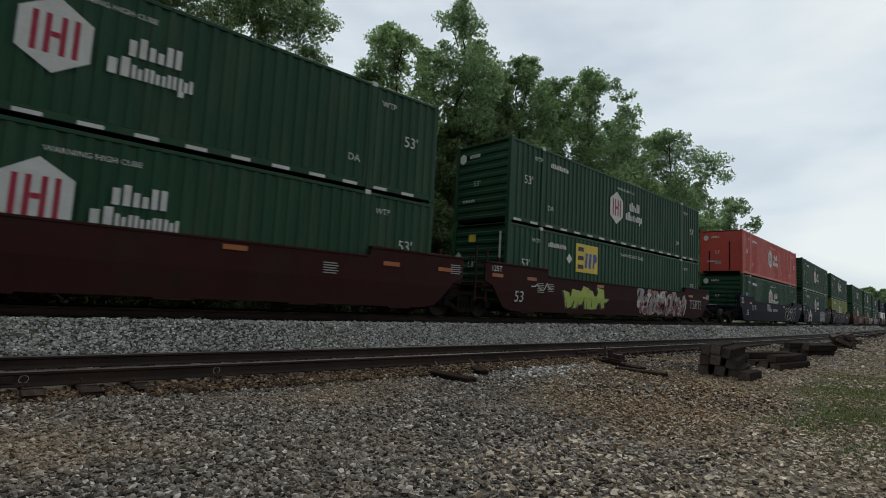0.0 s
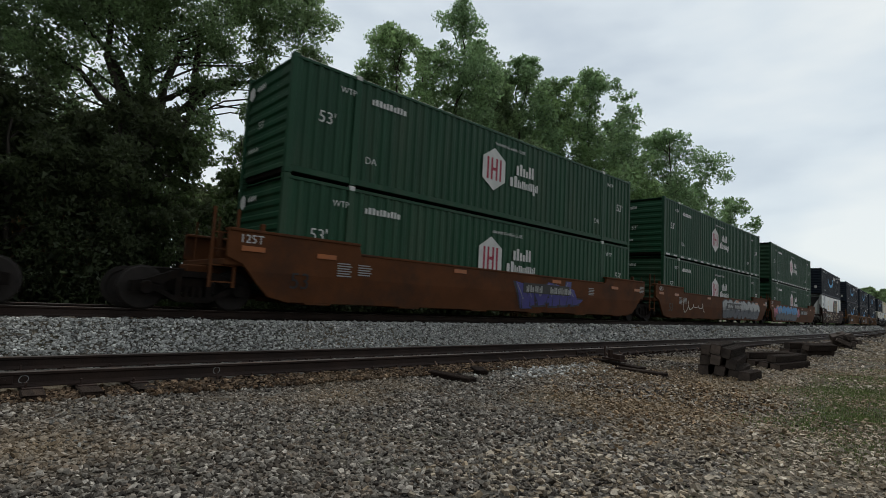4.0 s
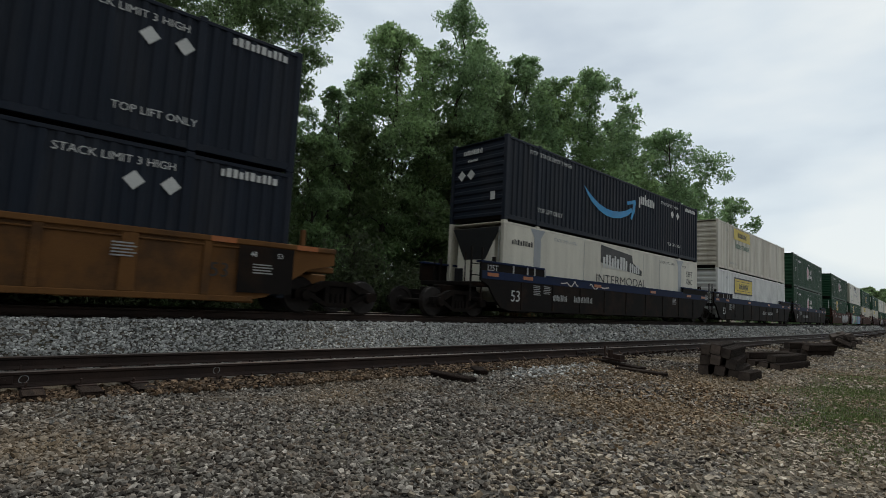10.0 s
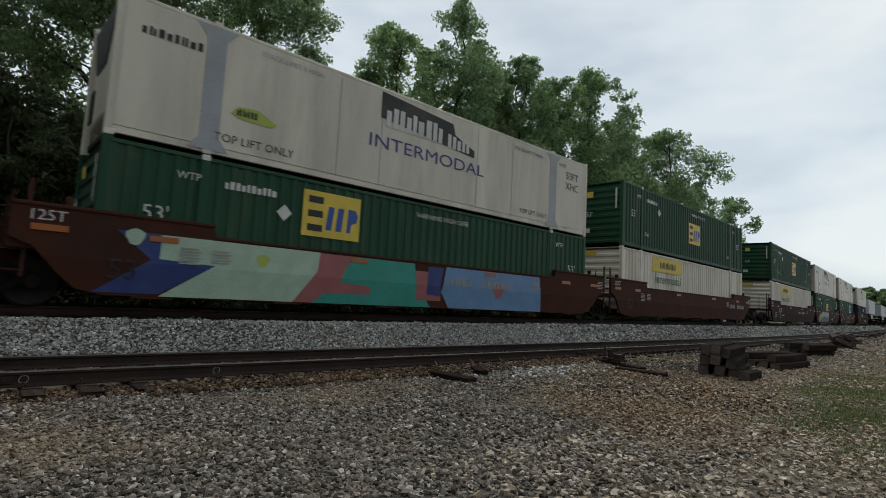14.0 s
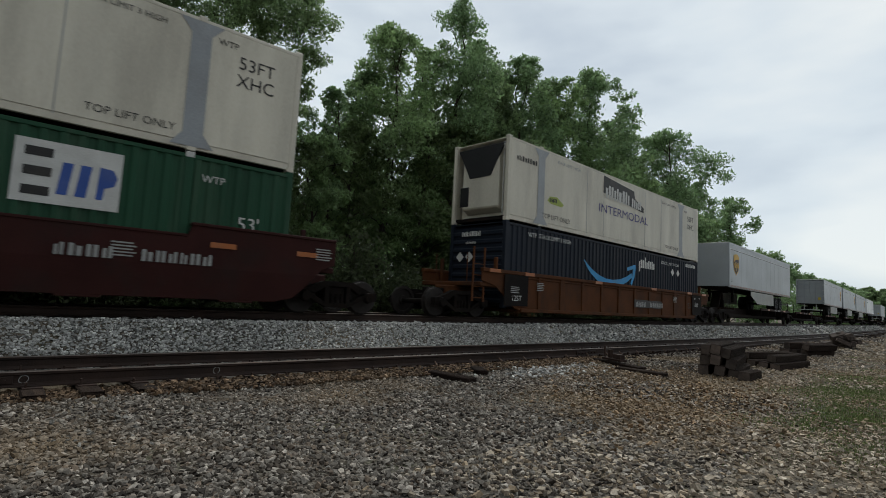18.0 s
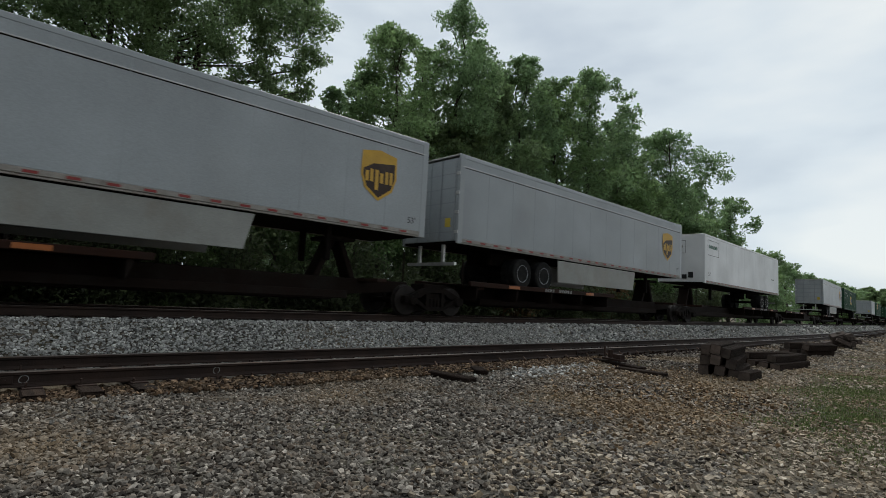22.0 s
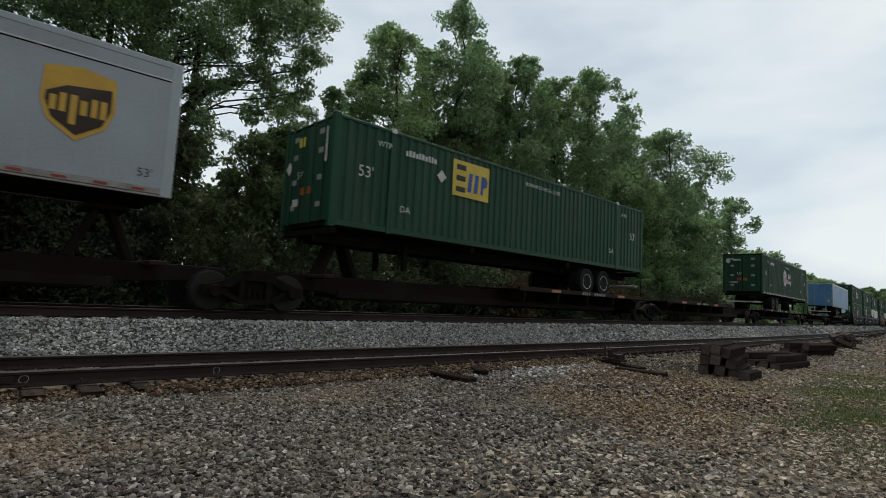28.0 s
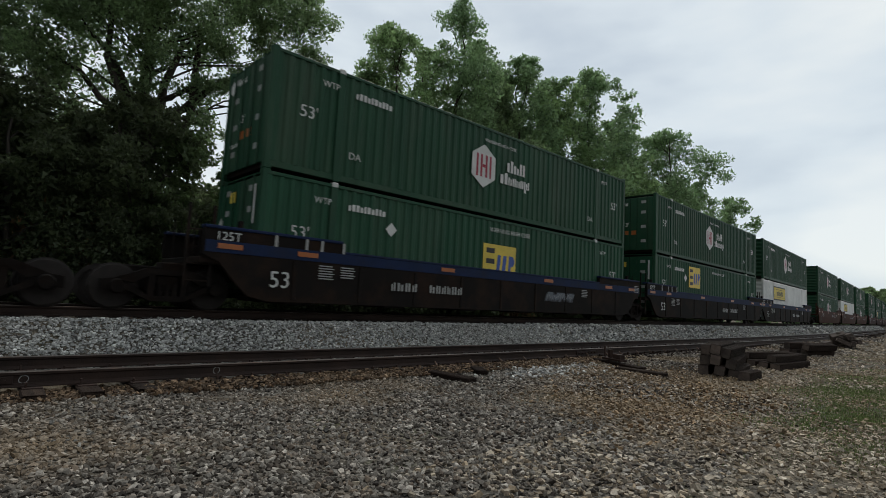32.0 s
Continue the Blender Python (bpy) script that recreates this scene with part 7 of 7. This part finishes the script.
def make_woods():
    great_tree()
    young = "dense young tree below a large one, shade in leaf colour"
    # the thicket under and behind the large tree, its shade put into the leaf colour
    wood(-0.1, 9.0, 5.6, 1.9, 0.4, 0.12, "leaf_shaded", "round", 101, young, 0.14, 0.6)
    wood(1.6, 9.2, 6.2, 1.9, 0.4, 0.12, "leaf_shaded", "round", 102, young, 0.14, 0.6)
    wood(3.2, 9.3, 7.3, 1.8, 0.4, 0.12, "leaf_shaded", "tall", 103, young, 0.14, 0.0)
    wood(4.8, 9.4, 6.4, 1.45, 0.4, 0.12, "leaf_half_shade", "tall", 104, young, 0.13, 0.0)
    wood(-2.0, 9.6, 7.5, 2.4, 0.4, 0.15, "leaf_shaded", "round", 105, young, 0.16, 0.6)
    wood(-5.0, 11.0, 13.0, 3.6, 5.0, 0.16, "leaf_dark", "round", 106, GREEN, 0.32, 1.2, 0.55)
    wood(-0.2, 17.0, 8.0, 3.2, 1.0, 0.24, "leaf_shaded", "round", 107, DEEP)
    wood(2.2, 17.0, 8.5, 3.0, 1.0, 0.24, "leaf_shaded", "round", 108, DEEP)
    wood(4.2, 17.5, 9.0, 2.1, 1.0, 0.24, "leaf_shaded", "round", 109, DEEP)
    # young growth right of the gap
    wood(10.3, 12.4, 10.3, 1.3, 0.3, 0.12, "leaf", "round", 141, "slender airy young tree at the wood's edge", 0.09, 0.0, 0.55)
    wood(8.3, 10.9, 7.5, 1.5, 0.3, 0.12, "leaf_half_shade", "round", 140, "slender young tree at the wood's edge", 0.08, 0.0, 0.8)
    wood(7.0, 10.4, 5.5, 1.1, 0.3, 0.13, "leaf_half_shade", "tall", 110, "slender young tree at the wood's edge", 0.08, 0.0, 0.8)
    wood(9.4, 11.0, 8.2, 1.35, 0.4, 0.12, "leaf_half_shade", "tall", 111, "young bright green tree at the wood's edge", 0.11)
    wood(11.3, 11.2, 8.3, 1.4, 0.4, 0.12, "leaf_fresh", "tall", 112, "young bright green tree at the wood's edge", 0.11)
    wood(12.3, 12.2, 11.2, 0.75, 1.0, 0.13, "leaf", "tall", 113, "thin sparse young tree at the wood's edge", 0.07, 0.0, 0.45)
    wood(14.1, 12.0, 9.8, 1.5, 0.5, 0.15, "leaf_half_shade", "tall", 114, GREEN, 0.12)
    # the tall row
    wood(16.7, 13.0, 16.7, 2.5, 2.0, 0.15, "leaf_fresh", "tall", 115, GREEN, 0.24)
    wood(18.6, 11.5, 11.0, 1.9, 0.6, 0.15, "leaf_half_shade", "tall", 116, GREEN, 0.16)
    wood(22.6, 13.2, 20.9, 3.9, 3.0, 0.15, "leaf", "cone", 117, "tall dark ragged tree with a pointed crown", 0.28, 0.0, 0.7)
    wood(21.6, 12.2, 12.0, 2.2, 0.8, 0.18, "leaf_half_shade", "tall", 118, GREEN, 0.18)
    wood(25.7, 12.5, 15.8, 2.2, 1.5, 0.19, "leaf_dark", "tall", 119, GREEN, 0.22)
    wood(29.5, 13.0, 19.5, 2.4, 2.0, 0.19, "leaf", "tall", 120, GREEN, 0.25)
    wood(34.7, 13.4, 19.6, 2.3, 2.0, 0.20, "leaf_fresh", "tall", 121, GREEN, 0.25)
    wood(39.3, 13.0, 21.8, 3.3, 2.0, 0.21, "leaf", "tall", 122, GREEN, 0.28)
    wood(44.4, 12.4, 17.0, 2.2, 1.0, 0.22, "leaf_fresh", "tall", 123, GREEN, 0.24)
    wood(49.9, 12.4, 13.0, 2.4, 0.8, 0.23, "leaf_fresh", "tall", 124, GREEN, 0.22)
    wood(57.5, 13.0, 21.4, 3.8, 2.0, 0.22, "leaf", "tall", 125, GREEN, 0.28)
    wood(67.4, 12.6, 13.0, 3.2, 0.8, 0.26, "leaf_fresh", "round", 126, GREEN, 0.24)
    wood(83.0, 13.0, 18.0, 3.5, 1.5, 0.28, "leaf", "round", 127, "open crowned tree at the end of the wood", 0.26, 0.0, 0.9)
    wood(93.0, 13.0, 11.0, 3.6, 0.8, 0.32, "leaf", "round", 128)
    wood(103.0, 13.0, 12.6, 3.6, 0.8, 0.32, "leaf_fresh", "round", 129)
    wood(125.0, 13.0, 12.0, 4.4, 0.8, 0.36, "leaf", "round", 130)
    wood(153.0, 13.0, 12.2, 5.0, 0.8, 0.42, "leaf", "round", 131)
    wood(185.0, 13.0, 12.6, 6.0, 0.8, 0.5, "leaf_fresh", "round", 132)
    wood(222.0, 13.0, 13.6, 6.5, 0.8, 0.6, "leaf", "round", 133)
    wood(16.3, 15.0, 14.4, 1.7, 1.5, 0.20, "leaf", "tall", 150, DEEP, 0.24, 0.0, 0.75)
    wood(21.3, 15.0, 17.5, 1.9, 2.0, 0.20, "leaf_fresh", "tall", 151, DEEP, 0.24, 0.0, 0.75)
    wood(25.8, 14.5, 19.6, 1.8, 2.0, 0.20, "leaf", "tall", 152, DEEP, 0.24, 0.0, 0.75)
    wood(28.9, 15.0, 18.4, 2.1, 2.0, 0.21, "leaf_fresh", "tall", 153, DEEP, 0.24, 0.0, 0.75)
    wood(35.9, 15.5, 19.6, 2.1, 2.0, 0.22, "leaf", "tall", 154, DEEP, 0.24, 0.0, 0.75)
    wood(48.0, 15.0, 20.0, 2.4, 2.0, 0.24, "leaf", "tall", 155, DEEP, 0.24, 0.0, 0.75)
    wood(54.6, 15.0, 17.5, 2.6, 1.0, 0.25, "leaf_fresh", "tall", 156, DEEP, 0.24, 0.0, 0.75)
    wood(62.0, 13.8, 16.5, 2.8, 1.0, 0.26, "leaf", "tall", 158)
    wood(73.6, 15.0, 18.5, 2.8, 1.0, 0.30, "leaf", "tall", 157, DEEP, 0.24, 0.0, 0.75)
    # the second row fills the wood low down, in the leaf colour darkened for shade
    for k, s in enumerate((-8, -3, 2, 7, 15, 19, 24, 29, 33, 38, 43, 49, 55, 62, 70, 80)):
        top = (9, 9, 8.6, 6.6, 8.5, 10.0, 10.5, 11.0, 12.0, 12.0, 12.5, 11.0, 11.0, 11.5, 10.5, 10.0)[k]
        wood(s + 2.0, 19.0 + 2.0 * (k % 3), top, 3.6, 0.5, 0.34, "leaf_shaded", "round", 300 + k, DEEP, 0.24, 0.0, 0.6)
    # green shrubs carry the same leaf colour with the shade painted in
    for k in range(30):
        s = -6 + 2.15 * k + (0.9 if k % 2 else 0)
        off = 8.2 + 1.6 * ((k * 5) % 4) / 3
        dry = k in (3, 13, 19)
        bush(root_at(s, off), 2.2 + 1.8 * ((k * 3) % 5) / 4, 1.7, 4200, 0.15 + 0.004 * k, "leaf_dry" if dry else "leaf_shaded", 500 + k,
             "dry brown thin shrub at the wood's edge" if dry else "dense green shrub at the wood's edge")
    # far trees past the end of the line of sight
    rng = random.Random(8)
    for k in range(20):
        ang = YAW - math.atan((1440 + 11.5 * k - 784) / 929.33) + rng.uniform(-0.004, 0.004)
        d = 360 + 70 * ((k * 3) % 5) / 4
        h = 25.0 - 0.1 * k + rng.uniform(-3, 3)
        tree((d * math.cos(ang), d * math.sin(ang), -1.2), h * 0.85, 8.0, 1.0, 1.3, "leaf_dark", 700 + k, "distant green tree on the horizon", "round", 0.4)


make_woods()


# ------------------------------------------------------------ the train
MOVING = []          # thing, place of its middle along the line at the start, height, shift of its origin


def ride(ob, s, z=0.0, shift=0.0):
    MOVING.append((ob, s, z, shift))
    ob.matrix_basis = on_line(s, MAIN, z) @ Matrix.Translation((shift, 0, 0))
    return ob


FLOOR, UPPER = 0.335, 3.235
SILVER, CREAMS, BUBBLE = ("silver_spray", "dark_spray", "white_ink"), ("pale_spray", None, None), ("pale_spray", "outline", None)
FAT = ("silver_spray", "blocks", "slate_spray")
SLATE, LIME, PINK, MURAL = ("slate_spray", "dark_spray", "silver_spray"), ("lime", "dark_spray", None), ("pink_spray", "outline", None), (("mint_spray", "teal_spray", "sky_spray"), "patches", None)
LABELS = {
    "maroon": "dark maroon steel well car with sprayed graffiti", "car_navy": "dark navy steel well car with orange reflectors",
    "car_black": "black steel well car with dark blue upper band", "car_orange": "weathered orange brown steel well car with graffiti",
    "car_yellow": "dirty yellow ribbed steel well car", "car_brown": "rust brown steel well car with graffiti", "car_rust": "dark rusty brown steel well car with pale sprayed loops",
}
NUMBER_AT = {392.11: -5.0, -7.24: -6.6, 310.22: -3.4, 349.02: 5.6, 36.13: -1.9, 161.27: -5.6, 247.15: -5.0, 286.25: -4.6, 756.25: -4.0, 137.45: 2.4, 411.64: 4.2, 74.95: 4.6, 184.82: -4.6, 203.99: -5.2, 223.54: -4.4}
MASTERS = {}


def stacked(kind, end, dashes, where):
    """Alike boxes are copies of one."""
    key = (kind, end, dashes)
    if key not in MASTERS:
        MASTERS[key] = container(kind, end, dashes, where)
        return MASTERS[key]
    return copy_thing(MASTERS[key], Matrix.Identity(4))


def unit(lead, style, colour, band, lower, upper, end, dashes, last, tags):
    """leading end at the start, style, paint, band, lower box, upper box, end type, dashes, last of its car, graffiti"""
    mid = lead + CL / 2
    ride(well_car(style, colour, LABELS[colour], band, last, tags, NUMBER_AT.get(lead, 1.2)), mid)
    ride(stacked(lower, "door" if end == "door" else ("cold" if lower in ("gold", "cold_black") else "front"), False, "in well car"), mid, FLOOR)
    ride(stacked(upper, end if end != "cold" or upper.startswith("cold") else "front", dashes and upper == "hub", "in well car"), mid, UPPER)


unit(-7.24, "smooth", "maroon", None, "hub", "hub", "front", True, False, ((-7.6, 0.30, 1.2, 1.3, ("white_ink", None, None)),))
unit(12.23, "smooth", "maroon", None, "emp", "hub", "front", True, True, ((-4.9, 0.38, 2.8, 0.95, LIME), (0.9, 0.28, 5.0, 1.2, ("silver_spray", "clouded", None)), (7.30, 0.92, 1.6, 0.5, ("white_ink", "word", None)), (-6.9, 0.95, 1.2, 0.35, CREAMS)))
unit(36.13, "smooth", "car_navy", None, "hub", "red", "front", False, False, ((3.0, 0.32, 3.6, 1.05, BUBBLE), (-2.6, 0.9, 0.9, 0.5, SLATE)))
unit(55.53, "smooth", "car_navy", None, "hub", "hub", "front", True, False, ((-6.1, 0.30, 1.9, 1.15, ("pale_spray", "flower", None)), (0.9, 0.32, 3.4, 1.1, ("slate_spray", "blocks", "silver_spray"))))
unit(74.95, "smooth", "car_navy", None, "olive", "hub", "front", False, True, ((-5.0, 0.35, 3.4, 1.05, ("slate_spray", "outline", None)), (-1.2, 0.32, 3.8, 1.15, PINK)))
unit(98.38, "smooth", "car_orange", None, "hub", "hub", "front", False, False, ((0.4, 0.32, 3.4, 1.1, ("purple_ink", "dark_spray", "silver_spray")),))
unit(118.03, "smooth", "car_orange", None, "hub", "hub", "front", True, False, ((0.0, 0.28, 7.2, 1.18, FAT), (-6.0, 0.4, 3.0, 0.9, CREAMS)))
unit(137.45, "smooth", "car_orange", None, "hub", "hub", "front", True, True, ((-8.0, 0.50, 1.0, 0.90, ("pink_spray", "dark_spray", None)), (0.0, 0.55, 1.2, 0.85, ("pink_spray", "dark_spray", None)), (-7.3, 0.28, 7.7, 1.20, ("blue_spray", "blocks", "slate_spray"))))
unit(161.27, "smooth", "car_rust", None, "gold", "navy", "front", False, True, ((-6.0, 0.28, 9.9, 1.18, ("tan_spray", "blobs", None)), (4.3, 0.85, 1.1, 0.4, CREAMS)))
unit(184.82, "rib", "car_yellow", None, "navy", "navy", "front", False, False, ())
unit(203.99, "rib", "car_yellow", None, "navy", "navy", "front", False, False, ((-0.9, 0.46, 3.4, 0.80, ("maroon_ink", "bars", None)),))
unit(223.54, "rib", "car_yellow", None, "navy", "navy", "front", False, True, ())
unit(247.15, "panel", "car_black", "car_blue", "cold_black", "navy", "front", False, False, ((-4.9, 1.20, 1.1, 0.26, CREAMS), (-3.0, 1.20, 1.5, 0.24, CREAMS)))
unit(266.61, "panel", "car_black", "car_blue", "sign", "cream", "front", False, False, ())
unit(286.25, "panel", "car_black", "car_blue", "hub", "hub", "front", False, True, ())
unit(310.22, "smooth", "car_brown", None, "emp", "hub", "front", False, False, ((0.4, 0.28, 6.4, 1.15, SILVER),))
unit(329.96, "smooth", "car_brown", None, "emp", "cold", "cold", False, False, ((-6.8, 0.28, 12.0, 1.18, MURAL),))
unit(349.02, "smooth", "car_brown", None, "cream", "emp_mid", "front", False, True, ())
unit(372.64, "smooth", "maroon", None, "cream", "emp_mid", "front", False, False, ((-6.2, 0.4, 1.6, 0.6, CREAMS),))
unit(392.11, "smooth", "maroon", None, "emp_mid", "cold_black", "cold", False, False, ((-6.9, 0.26, 1.6, 1.1, LIME), (-5.3, 0.26, 5.2, 1.2, FAT), (1.8, 0.4, 2.0, 0.6, CREAMS)))
unit(411.64, "smooth", "maroon", None, "emp_far", "cold", "cold", False, True, ((-2.0, 0.38, 3.6, 0.9, BUBBLE), (-5.2, 0.5, 1.6, 0.7, CREAMS)))
unit(435.35, "rib", "car_orange", None, "navy", "cold", "cold", False, True, ())
unit(756.25, "panel", "car_black", "car_blue", "emp_mid", "hub", "door", False, False, ((2.4, 0.62, 1.6, 0.36, SLATE),))
unit(775.48, "panel", "car_black", "car_blue", "emp", "hub", "door", False, False, ())
unit(793.52, "panel", "car_black", "car_blue", "sign", "hub", "front", False, True, ())
unit(817.06, "smooth", "car_brown", None, "hub", "hub", "front", False, False, ())
unit(836.61, "smooth", "car_brown", None, "sign", "hub", "front", False, False, ())
unit(856.16, "smooth", "car_brown", None, "hub", "hub", "front", False, True, ())
unit(879.70, "smooth", "maroon", None, "hub", "hub", "front", False, False, ())
unit(899.25, "smooth", "maroon", None, "emp", "hub", "front", False, False, ())
unit(918.80, "smooth", "maroon", None, "hub", "hub", "front", False, True, ())
unit(942.34, "smooth", "car_navy", None, "hub", "hub", "front", False, False, ())
unit(961.89, "smooth", "car_navy", None, "hub", "hub", "front", False, True, ())

# the spine cars: ends of their units, and what rides on each
ENDS = (456.0, 473.8, 491.4, 509.1, 526.5, 544.6, 563.8, 583.8, 602.7, 622.7, 642.6, 662.2, 681.4, 698.3, 716.0, 733.1, 751.9)
LOADS = (("grey", 456.70, 16.15, False), None, ("grey", 492.17, 16.1, True), ("grey", 509.76, 16.15, True), ("grey", 527.21, 16.15, True), ("white", 546.61, 16.15, False), None,
         ("grey", 585.64, 16.15, True), ("box_emp_mid", 605.12, 16.15, False), None, ("grey", 651.86, 8.53, True), ("box_emp", 663.91, 16.15, False), None, ("box_hub", 699.27, 16.15, True), None,
         ("blue", 734.52, 16.1, True))
for k, load in enumerate(LOADS):
    a, b = ENDS[k], ENDS[k + 1]
    lead = load is None or load[3]
    ride(spine_car(b - a - 0.3, "lead" if lead else "tail", k in (4, 9, 15), load is not None), (a + b) / 2, 0.0, -(b - a - 0.3) / 2)
    if load is None:
        continue
    kind, s, ln, doors = load
    if kind.startswith("box"):
        ride(chassis(doors), s + CL / 2, 0.0, -CL / 2)
        ride(container(kind[4:], "door", kind == "box_hub", "on chassis"), s + CL / 2, 2.14)
    else:
        ride(trailer(kind, ln, doors), s + ln / 2, 0.0, -ln / 2)


def motions():
    """The whole train runs along the arc at one speed."""
    for ob, s, z, shift in MOVING:
        walk(ob, [(t, on_line(s - SPEED * t, MAIN, z) @ Matrix.Translation((shift, 0, 0))) for t in range(0, 33)])


motions()
